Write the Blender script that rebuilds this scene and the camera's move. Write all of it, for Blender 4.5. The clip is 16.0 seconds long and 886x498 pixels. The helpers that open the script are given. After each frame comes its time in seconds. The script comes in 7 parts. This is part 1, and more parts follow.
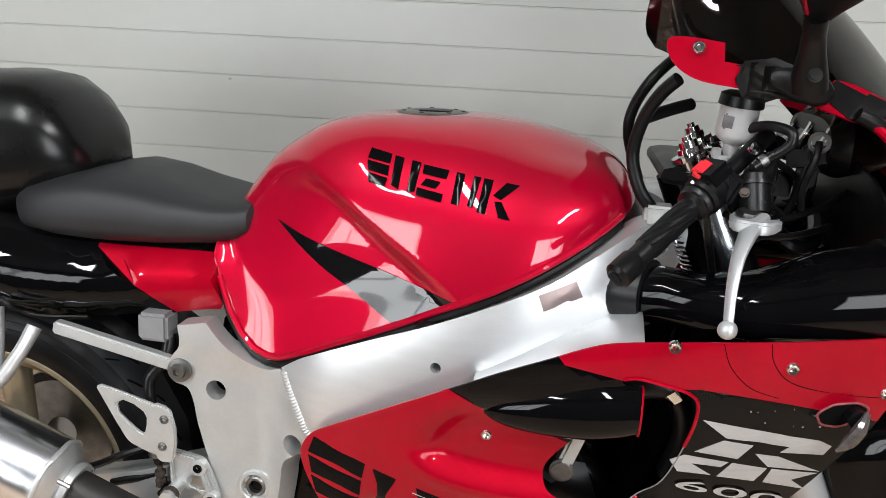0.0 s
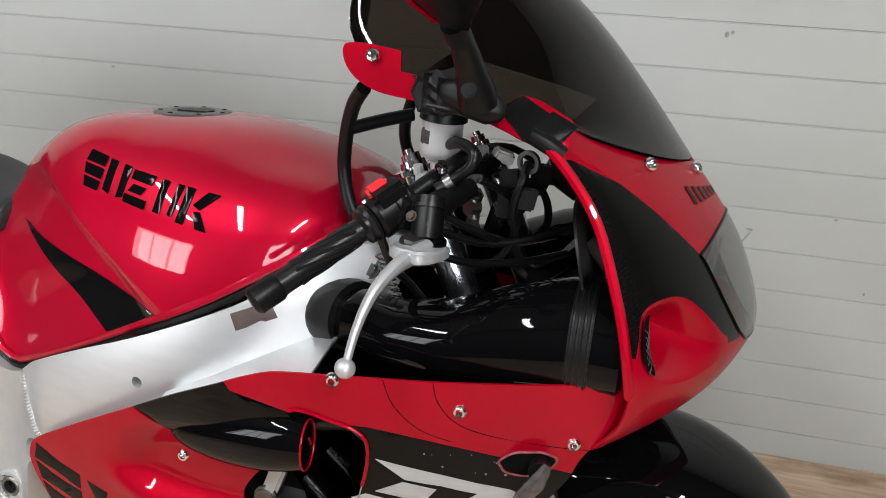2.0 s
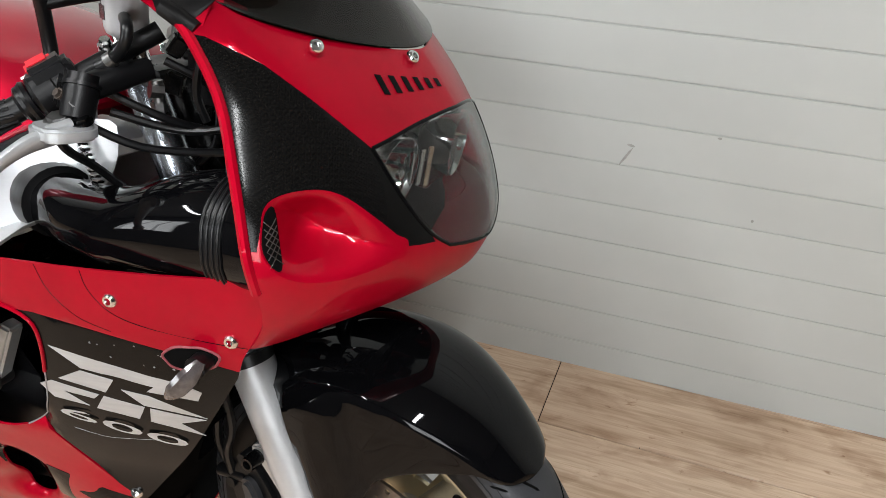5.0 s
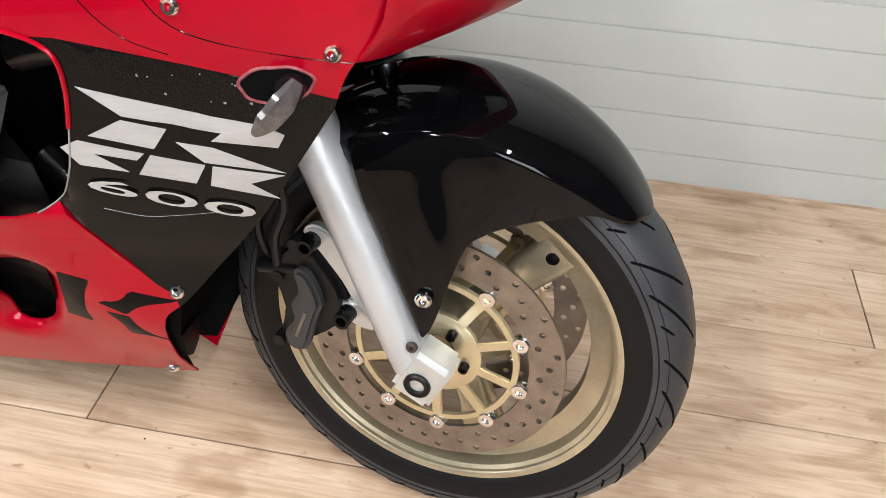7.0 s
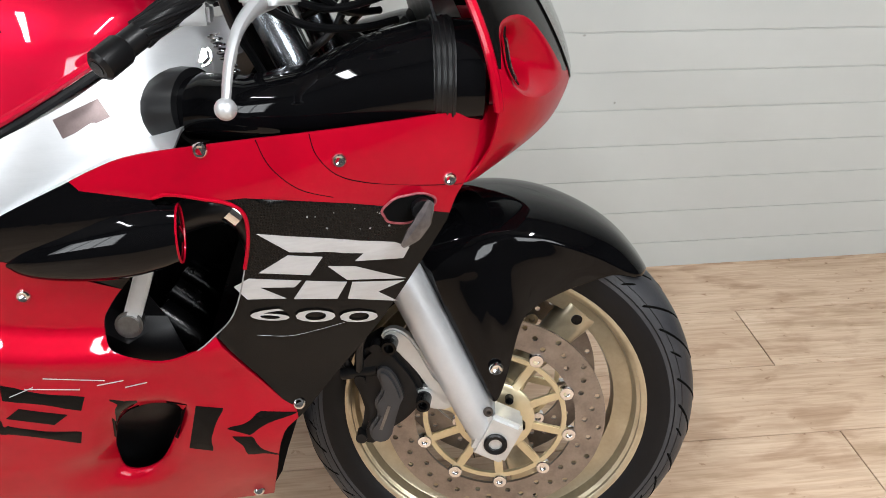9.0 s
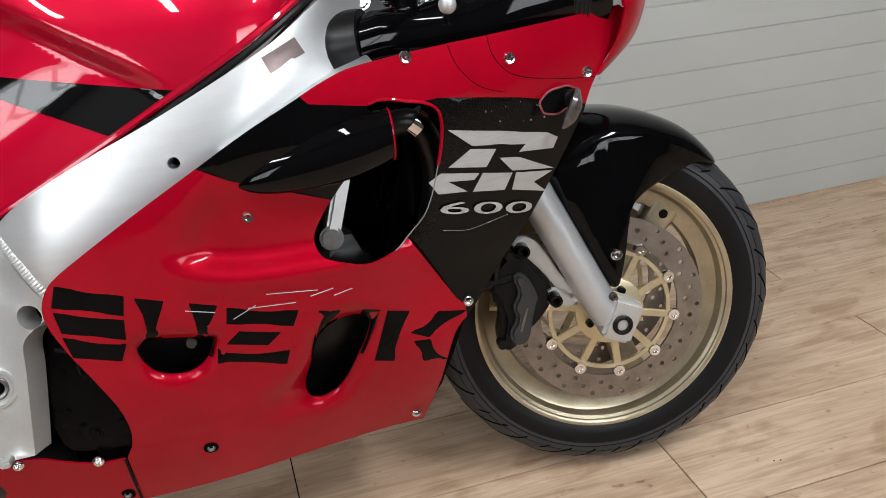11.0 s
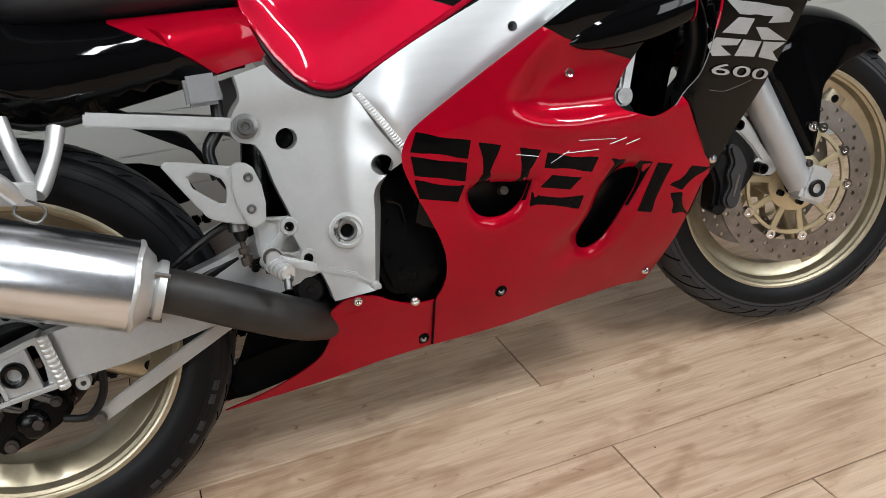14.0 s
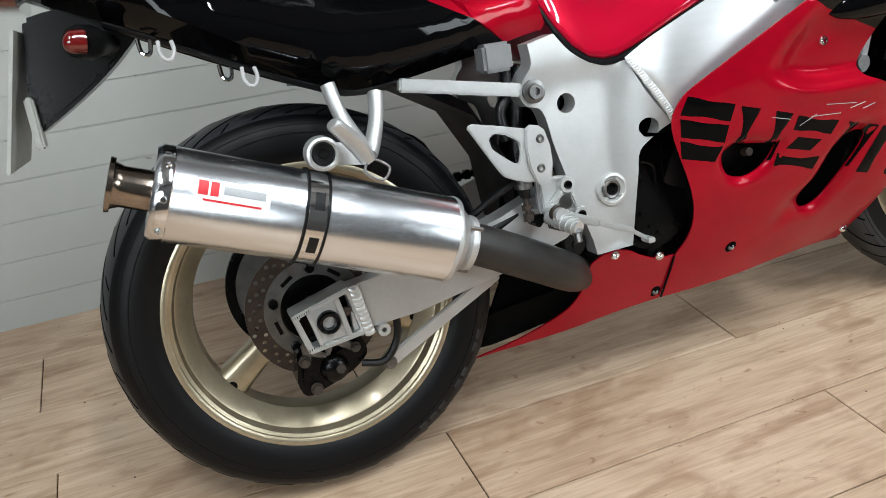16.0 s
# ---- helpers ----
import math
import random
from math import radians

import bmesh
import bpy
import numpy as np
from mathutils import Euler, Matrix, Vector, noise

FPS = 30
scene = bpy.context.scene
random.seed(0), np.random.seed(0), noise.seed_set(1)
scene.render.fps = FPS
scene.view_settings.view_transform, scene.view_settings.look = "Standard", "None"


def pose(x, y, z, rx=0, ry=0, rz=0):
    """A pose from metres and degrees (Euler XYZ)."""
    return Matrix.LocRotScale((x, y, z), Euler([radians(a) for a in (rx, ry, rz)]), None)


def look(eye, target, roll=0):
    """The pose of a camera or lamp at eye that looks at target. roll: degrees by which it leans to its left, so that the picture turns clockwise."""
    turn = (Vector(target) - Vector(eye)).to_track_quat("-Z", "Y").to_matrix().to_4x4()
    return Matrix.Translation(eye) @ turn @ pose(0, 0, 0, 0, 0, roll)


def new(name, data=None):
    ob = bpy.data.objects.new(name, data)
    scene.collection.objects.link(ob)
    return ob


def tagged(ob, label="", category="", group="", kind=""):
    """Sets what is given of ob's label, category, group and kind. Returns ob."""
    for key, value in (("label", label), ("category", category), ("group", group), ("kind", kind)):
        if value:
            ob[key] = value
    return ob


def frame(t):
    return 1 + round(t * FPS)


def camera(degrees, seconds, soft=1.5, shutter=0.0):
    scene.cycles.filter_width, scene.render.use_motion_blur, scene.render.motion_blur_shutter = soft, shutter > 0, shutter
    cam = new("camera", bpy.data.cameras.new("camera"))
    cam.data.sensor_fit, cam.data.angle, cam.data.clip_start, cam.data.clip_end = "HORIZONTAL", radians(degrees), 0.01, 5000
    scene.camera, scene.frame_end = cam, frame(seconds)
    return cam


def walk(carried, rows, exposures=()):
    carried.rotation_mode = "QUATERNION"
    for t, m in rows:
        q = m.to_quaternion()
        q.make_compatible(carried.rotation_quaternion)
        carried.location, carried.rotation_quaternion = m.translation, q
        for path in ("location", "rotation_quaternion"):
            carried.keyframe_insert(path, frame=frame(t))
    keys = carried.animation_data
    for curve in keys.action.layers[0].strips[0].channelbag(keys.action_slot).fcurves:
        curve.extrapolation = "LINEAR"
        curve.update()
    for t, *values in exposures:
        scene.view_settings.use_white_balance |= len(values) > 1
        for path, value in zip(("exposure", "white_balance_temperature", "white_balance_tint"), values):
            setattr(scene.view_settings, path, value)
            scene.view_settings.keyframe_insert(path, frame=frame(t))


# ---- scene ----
cam = camera(56.5, 16.0, soft=0.6)
PATH = [
    (0, (0.915, -0.888, 1.33), (0.627, 0.867, 0.415), 1.3),
    (0.5, (1.057, -0.893, 1.333), (0.68, 0.851, 0.429), 1.2),
    (1, (1.189, -0.881, 1.34), (0.759, 0.844, 0.425), 1.0),
    (1.5, (1.28, -0.822, 1.346), (0.841, 0.893, 0.415), 1.2),
    (2, (1.35, -0.708, 1.343), (0.879, 0.986, 0.39), 1.0),
    (2.5, (1.442, -0.66, 1.355), (0.903, 1.006, 0.388), 0.6),
    (3, (1.609, -0.621, 1.362), (1.012, 1.009, 0.37), 0.5),
    (3.2, (1.667, -0.603, 1.362), (1.058, 1.019, 0.362), 0.7),
    (5.3, (1.746, -0.539, 1.256), (1.137, 0.983, 0.109), 0.3),
    (5.5, (1.716, -0.538, 1.229), (1.13, 0.971, 0.055), 0.2),
    (6, (1.627, -0.544, 1.172), (1.143, 0.95, -0.067), 1.1),
    (6.5, (1.549, -0.564, 1.109), (1.193, 0.912, -0.193), 2.1),
    (7, (1.498, -0.596, 1.071), (1.262, 0.882, -0.256), 3.2),
    (7.5, (1.478, -0.623, 1.069), (1.351, 0.905, -0.215), 3.9),
    (8, (1.405, -0.677, 1.121), (1.384, 0.929, -0.07), 3.7),
    (8.2, (1.366, -0.717, 1.146), (1.388, 0.915, -0.01), 3.5),
    (10.3, (0.953, -0.95, 1.079), (1.349, 0.8, 0.194), -3.2),
    (10.5, (0.911, -0.972, 1.055), (1.328, 0.777, 0.18), -3.5),
    (11, (0.833, -1.019, 1.017), (1.287, 0.728, 0.154), -4.1),
    (11.5, (0.744, -1.028, 0.972), (1.236, 0.708, 0.11), -4.6),
    (12, (0.647, -1.043, 0.964), (1.168, 0.677, 0.087), -4.7),
    (12.5, (0.542, -1.052, 0.95), (1.09, 0.659, 0.071), -4.6),
    (13, (0.467, -1.059, 0.946), (1.032, 0.65, 0.074), -4.4),
    (13.5, (0.382, -1.084, 0.934), (0.953, 0.629, 0.074), -4.3),
    (14, (0.263, -1.119, 0.922), (0.844, 0.597, 0.074), -4.4),
    (14.5, (0.143, -1.128, 0.937), (0.729, 0.582, 0.081), -4.4),
    (15, (0.006, -1.115, 0.94), (0.596, 0.584, 0.067), -4.5),
    (15.5, (-0.103, -1.083, 0.957), (0.49, 0.607, 0.066), -4.5),
    (16, (-0.164, -1.062, 0.967), (0.415, 0.625, 0.063), -4.5),
]
EXPOSURES = [(0, -0.25, 6500, 10), (1.5, -0.36, 6500, 10), (2.5, -0.38, 6550, 10), (5.5, -0.02, 6500, 10), (7.0, 0.2, 6450, 10), (8.0, 0.2, 6400, 10), (10.5, -0.44, 6450, 10), (12.5, -0.6, 6450, 10), (14.5, -0.54, 6350, 8), (16.0, -0.42, 6200, 5)]
walk(cam, [(t, look(eye, target, roll)) for t, eye, target, roll in PATH], EXPOSURES)

# ---------------------------------------------------------------- light
world = bpy.data.worlds.new("world")
scene.world = world
world.use_nodes = True
wn = world.node_tree
sky = wn.nodes.new("ShaderNodeTexSky")
sky.sky_type, sky.sun_disc, sky.sun_elevation, sky.sun_rotation = "NISHITA", False, radians(35), radians(160)
wn.links.new(sky.outputs[0], wn.nodes["Background"].inputs[0])
wn.nodes["Background"].inputs[1].default_value = 0.1

ROOM_X0, ROOM_X1, ROOM_Y0, ROOM_H = -4.2, 5.2, -2.45, 2.75
WINDOWS = [(-2.5, -0.8), (1.6, 3.0)]   # two shop windows behind the walker, from x to x
WALL_Y, WALL_SLOPE = 0.868, 0.038          # the panelled wall stands at WALL_Y + WALL_SLOPE * x
LEAN_DEG, LEAN_Y = 13.0, 0.0577            # the bike leans on its side stand towards the wall


def area_lamp(name, place, target, sx, sy, watts, colour):
    data = bpy.data.lights.new(name, "AREA")
    data.shape, data.size, data.size_y, data.energy, data.color = "RECTANGLE", sx, sy, watts, colour
    ob = new(name, data)
    ob.matrix_world = look(place, target)
    return ob


TUBES = [(-0.75, -1.2, 45), (0.4, -1.2, 42), (2.2, -1.2, 72)]   # each runs away from the panelled wall
for tx, ty, watts in TUBES:
    area_lamp("tube_light", (tx, ty, ROOM_H - 0.085), (tx, ty + 0.0001, 0), 0.1, 1.2, watts, (0.96, 0.985, 1.0))
# daylight through the shop windows behind the walker
for wx0, wx1, watts in ((*WINDOWS[0], 32), (*WINDOWS[1], 26)):
    area_lamp("window_light", ((wx0 + wx1) / 2, ROOM_Y0 + 0.06, 1.5), ((wx0 + wx1) / 2, 0, 1.5), wx1 - wx0 - 0.05, 1.0, watts, (0.93, 0.97, 1.0))


# ---------------------------------------------------------------- materials
def material(name, base, rough=0.5, metal=0.0, coat=0.0, vary=0.0, scale=20.0, bump=0.0, bump_scale=150.0, rvary=0.0, stretch=(1, 1, 1), spec=0.5,
             coat_rough=0.03, tint=None, per_object=0.0):
    """A surface with two scales of variation in colour and roughness and a fine relief."""
    m = bpy.data.materials.new(name)
    m.use_nodes = True
    t = m.node_tree
    b = t.nodes["Principled BSDF"]
    b.inputs["Roughness"].default_value, b.inputs["Metallic"].default_value = rough, metal
    b.inputs["Coat Weight"].default_value, b.inputs["Coat Roughness"].default_value = coat, coat_rough
    b.inputs["Specular IOR Level"].default_value = spec
    co = t.nodes.new("ShaderNodeTexCoord")
    mp = t.nodes.new("ShaderNodeMapping")
    mp.inputs["Scale"].default_value = stretch
    t.links.new(co.outputs["Object"], mp.inputs[0])

    def noise_tex(sc, detail=6.0):
        n = t.nodes.new("ShaderNodeTexNoise")
        n.inputs["Scale"].default_value, n.inputs["Detail"].default_value = sc, detail
        t.links.new(mp.outputs[0], n.inputs["Vector"])
        return n
    big, fine = noise_tex(scale), noise_tex(scale * 9)
    mixed = t.nodes.new("ShaderNodeMath")
    mixed.operation = "MULTIPLY_ADD"
    mixed.inputs[1].default_value = 0.35
    t.links.new(fine.outputs[0], mixed.inputs[0])
    t.links.new(big.outputs[0], mixed.inputs[2])
    ramp = t.nodes.new("ShaderNodeMapRange")
    ramp.inputs[1].default_value, ramp.inputs[2].default_value = 0.45, 0.9
    t.links.new(mixed.outputs[0], ramp.inputs[0])
    col = t.nodes.new("ShaderNodeMix")
    col.data_type = "RGBA"
    second = tint or tuple(c * (1 - vary) for c in base)
    col.inputs[6].default_value, col.inputs[7].default_value = (*base, 1), (*second, 1)
    t.links.new(ramp.outputs[0], col.inputs[0])
    out = col.outputs[2]
    if per_object:
        info = t.nodes.new("ShaderNodeObjectInfo")
        hsv = t.nodes.new("ShaderNodeHueSaturation")
        mr = t.nodes.new("ShaderNodeMapRange")
        mr.inputs[3].default_value, mr.inputs[4].default_value = 1 - per_object, 1 + per_object
        t.links.new(info.outputs["Random"], mr.inputs[0])
        t.links.new(mr.outputs[0], hsv.inputs["Value"])
        t.links.new(out, hsv.inputs["Color"])
        out = hsv.outputs[0]
    t.links.new(out, b.inputs["Base Color"])
    if rvary:
        rr = t.nodes.new("ShaderNodeMapRange")
        rr.inputs[3].default_value, rr.inputs[4].default_value = max(0.0, rough - rvary), min(1.0, rough + rvary)
        t.links.new(mixed.outputs[0], rr.inputs[0])
        t.links.new(rr.outputs[0], b.inputs["Roughness"])
    if bump:
        bn = noise_tex(bump_scale, 3.0)
        bp = t.nodes.new("ShaderNodeBump")
        bp.inputs["Strength"].default_value, bp.inputs["Distance"].default_value = bump, 0.002
        t.links.new(bn.outputs[0], bp.inputs["Height"])
        t.links.new(bp.outputs[0], b.inputs["Normal"])
    return m


def glass(name, tint, rough=0.02, ior=1.45):
    m = bpy.data.materials.new(name)
    m.use_nodes = True
    b = m.node_tree.nodes["Principled BSDF"]
    b.inputs["Base Color"].default_value, b.inputs["Roughness"].default_value = (*tint, 1), rough
    b.inputs["Transmission Weight"].default_value, b.inputs["IOR"].default_value = 1.0, ior
    return m


def clear_sheet(name, tint):
    """Thin tinted plastic: straight see-through with a glossy skin."""
    m = bpy.data.materials.new(name)
    m.use_nodes = True
    t = m.node_tree
    t.nodes.remove(t.nodes["Principled BSDF"])
    through_bsdf, gloss, mix, edge, power, lift = (t.nodes.new(k) for k in ("ShaderNodeBsdfTransparent", "ShaderNodeBsdfGlossy", "ShaderNodeMixShader", "ShaderNodeLayerWeight", "ShaderNodeMath", "ShaderNodeMath"))
    through_bsdf.inputs["Color"].default_value = (*tint, 1)
    gloss.inputs["Roughness"].default_value = 0.03
    power.operation, lift.operation = "POWER", "MULTIPLY_ADD"
    power.inputs[1].default_value, lift.inputs[1].default_value, lift.inputs[2].default_value = 4.0, 0.8, 0.035
    edge.inputs[0].default_value = 0.5
    t.links.new(edge.outputs["Facing"], power.inputs[0])
    t.links.new(power.outputs[0], lift.inputs[0])
    t.links.new(lift.outputs[0], mix.inputs[0])
    t.links.new(through_bsdf.outputs[0], mix.inputs[1])
    t.links.new(gloss.outputs[0], mix.inputs[2])
    t.links.new(mix.outputs[0], t.nodes["Material Output"].inputs[0])
    return m


def carbon(name):
    """Carbon weave print: a fine two-way check under clear lacquer."""
    m = material(name, (0.012, 0.011, 0.01), 0.18, 0.0, 0.0, spec=0.13)
    t = m.node_tree
    b = t.nodes["Principled BSDF"]
    co = t.nodes.new("ShaderNodeTexCoord")
    mp = t.nodes.new("ShaderNodeMapping")
    mp.inputs["Rotation"].default_value = (0, radians(42), 0)
    ck = t.nodes.new("ShaderNodeTexChecker")
    ck.inputs["Scale"].default_value = 420
    ck.inputs["Color1"].default_value, ck.inputs["Color2"].default_value = (0.0032, 0.003, 0.0029, 1), (0.0046, 0.0043, 0.004, 1)
    t.links.new(co.outputs["Object"], mp.inputs[0])
    t.links.new(mp.outputs[0], ck.inputs["Vector"])
    t.links.new(ck.outputs[0], b.inputs["Base Color"])
    return m


def emitter(name, colour, strength):
    m = bpy.data.materials.new(name)
    m.use_nodes = True
    b = m.node_tree.nodes["Principled BSDF"]
    b.inputs["Base Color"].default_value = (0.8, 0.8, 0.8, 1)
    b.inputs["Emission Color"].default_value, b.inputs["Emission Strength"].default_value = (*colour, 1), strength
    return m


RED = material("red_paint", (0.43, 0.001, 0.022), 0.38, 0.4, 1.0, vary=0.1, scale=6, bump=0.015, bump_scale=900, rvary=0.05, spec=0.04)
REDB = material("red_plastic_paint", (0.375, 0.0008, 0.014), 0.42, 0.3, 0.38, vary=0.2, scale=7, coat_rough=0.03, rvary=0.06, spec=0.02)
BLACK = material("black_gloss_paint", (0.002, 0.002, 0.0024), 0.035, 0.0, 0.0, vary=0.3, scale=9, spec=0.19)
SATIN = material("black_satin_plastic", (0.0045, 0.0045, 0.005), 0.34, vary=0.4, scale=18, spec=0.22, bump=0.08, bump_scale=500, rvary=0.1)
DARK = material("dark_engine_metal", (0.0022, 0.0022, 0.0024), 0.2, 0.0, spec=0.2, vary=0.5, scale=30, bump=0.12, rvary=0.12)
CARBON = carbon("carbon_weave")
RUBBER = material("tyre_rubber", (0.0035, 0.0035, 0.0042), 0.42, vary=0.35, scale=14, bump=0.12, bump_scale=420, rvary=0.1, spec=0.2)
TREAD = material("worn_tread_rubber", (0.022, 0.0228, 0.0265), 0.4, vary=0.4, scale=20, bump=0.15, bump_scale=300, rvary=0.12, spec=0.3, tint=(0.034, 0.0345, 0.037))
HOSE = material("rubber_hose", (0.005, 0.005, 0.0055), 0.34, vary=0.3, scale=40, bump=0.05, spec=0.3)
# shade put into colour: grooves, sunk holes, the belly gap; also black linings
MATTBLACK = material("matt_black", (0.003, 0.003, 0.003), 0.9, vary=0.2, scale=30, spec=0.05)
HUMP = material("worn_black_hump", (0.005, 0.005, 0.005), 0.22, vary=0.4, scale=10, spec=0.3, rvary=0.1)
VINYL = material("seat_vinyl", (0.012, 0.012, 0.0145), 0.5, vary=0.3, scale=12, bump=0.3, bump_scale=1100, rvary=0.06)
ALU = material("brushed_aluminium", (0.68, 0.69, 0.70), 0.38, 0.72, vary=0.08, scale=14, stretch=(1, 1, 5), bump=0.02, bump_scale=600, rvary=0.05)
CAST = material("silver_painted_cast", (0.55, 0.555, 0.55), 0.34, 0.62, vary=0.12, scale=22, bump=0.1, bump_scale=900, rvary=0.08)
POLISH = material("polished_aluminium", (0.80, 0.82, 0.86), 0.24, 1.0, vary=0.04, scale=2.5, rvary=0.015)
STEEL = material("disc_steel", (0.25, 0.248, 0.245), 0.34, 1.0, vary=0.3, scale=40, rvary=0.1, tint=(0.15, 0.145, 0.14))
FOIL = material("foil_sticker", (0.2, 0.15, 0.145), 0.3, 0.6, vary=0.3, scale=60)
CHROME = material("chrome", (0.76, 0.76, 0.77), 0.1, 1.0, vary=0.1, scale=30)
BURNT = material("heat_tinted_steel", (0.33, 0.285, 0.24), 0.18, 1.0, vary=0.4, scale=16, tint=(0.18, 0.13, 0.1))
PIPE = material("dull_black_pipe", (0.011, 0.011, 0.0125), 0.42, 0.25, vary=0.4, scale=14, rvary=0.12, tint=(0.03, 0.026, 0.023), bump=0.05)
ARM = material("satin_swingarm", (0.66, 0.665, 0.67), 0.34, 0.8, vary=0.15, scale=16, rvary=0.08, bump=0.03, bump_scale=500)
GOLD = material("gold_wheel_paint", (0.46, 0.40, 0.285), 0.3, 0.75, 0.3, vary=0.14, scale=18, bump=0.04, bump_scale=700, rvary=0.06, tint=(0.34, 0.29, 0.2))
GOLDD = material("gold_anodised", (0.62, 0.54, 0.36), 0.34, 0.85, vary=0.12, scale=30)
FORK = material("fork_silver_paint", (0.46, 0.47, 0.48), 0.38, 0.5, 0.2, vary=0.1, scale=25, bump=0.06, bump_scale=800, rvary=0.06)
CALFACE = material("dark_grey_caliper", (0.022, 0.022, 0.024), 0.45, vary=0.2, scale=30)
IRON = material("dirty_iron", (0.035, 0.031, 0.029), 0.55, 0.4, vary=0.5, scale=60, bump=0.25, bump_scale=300, tint=(0.07, 0.046, 0.032))
STANCH = material("blued_fork_chrome", (0.46, 0.49, 0.53), 0.24, 1.0, vary=0.2, scale=10)
SMOKE = clear_sheet("smoked_screen", (0.25, 0.215, 0.19))
CLEAR = clear_sheet("lamp_glass", (0.8, 0.805, 0.8))
AMBER = material("clouded_clear_plastic", (0.09, 0.078, 0.078), 0.12, vary=0.6, scale=90, spec=0.7)
# MILK dulled for shade on the rear reservoir; also used for chips
DIM = material("dim_grey_plastic", (0.2, 0.2, 0.205), 0.4, vary=0.15, scale=40)
MILK = material("milky_reservoir", (0.42, 0.41, 0.41), 0.35, vary=0.1, scale=40)
REDLAMP = material("red_lens", (0.11, 0.004, 0.004), 0.12, 0.0, 1.0)
DECAL = material("black_decal", (0.003, 0.003, 0.0032), 0.08, vary=0.3, scale=30, spec=0.06)
FLASHM = material("black_gloss_sticker", (0.004, 0.004, 0.0045), 0.05, vary=0.3, scale=30, spec=0.5)
DISC1 = material("front_disc_steel", (0.33, 0.295, 0.268), 0.34, 1.0, vary=0.3, scale=35, rvary=0.08, tint=(0.22, 0.192, 0.175))
LAMPGREY = material("grey_lamp_panel", (0.15, 0.15, 0.147), 0.35, vary=0.15, scale=20)
DISC2 = material("worn_brown_disc", (0.085, 0.066, 0.056), 0.38, 0.85, vary=0.35, scale=45, rvary=0.1, tint=(0.05, 0.038, 0.032))
SILVER = material("silver_decal", (0.43, 0.44, 0.455), 0.34, 0.35, 0.3, vary=0.15, scale=30, stretch=(1, 1, 6))
WHITE = material("white_print", (0.78, 0.78, 0.77), 0.4, vary=0.06, scale=40)
PRINT_RED = material("red_print", (0.6, 0.02, 0.03), 0.4)
PLATE = material("plate_white", (0.36, 0.36, 0.33), 0.45, vary=0.3, scale=20)
TORN = material("chipped_plastic", (0.3, 0.07, 0.085), 0.6, vary=0.5, scale=120, tint=(0.12, 0.01, 0.015))
TAPE = material("black_tape", (0.006, 0.0055, 0.0055), 0.4, vary=0.4, scale=40, bump=0.25, bump_scale=60, spec=0.15)
WALLPAINT = material("wall_paint", (0.46, 0.473, 0.452), 0.5, vary=0.05, scale=3, bump=0.05, bump_scale=260, rvary=0.05, per_object=0.012)
GROOVE = material("wall_groove", (0.2, 0.2, 0.19), 0.7, vary=0.1, scale=10)
BACKW = material("dim_back_wall", (0.06, 0.06, 0.06), 0.8, vary=0.2, scale=3)
CEIL = material("ceiling_paint", (0.2, 0.2, 0.2), 0.8, vary=0.04, scale=4)
JOINT = material("plank_joint", (0.03, 0.019, 0.012), 0.9, vary=0.3, scale=20, spec=0.1)
TUBE = emitter("lit_tube", (1.0, 0.985, 0.96), 9.0)
PANE = emitter("bright_window_pane", (0.95, 0.98, 1.0), 6.0)


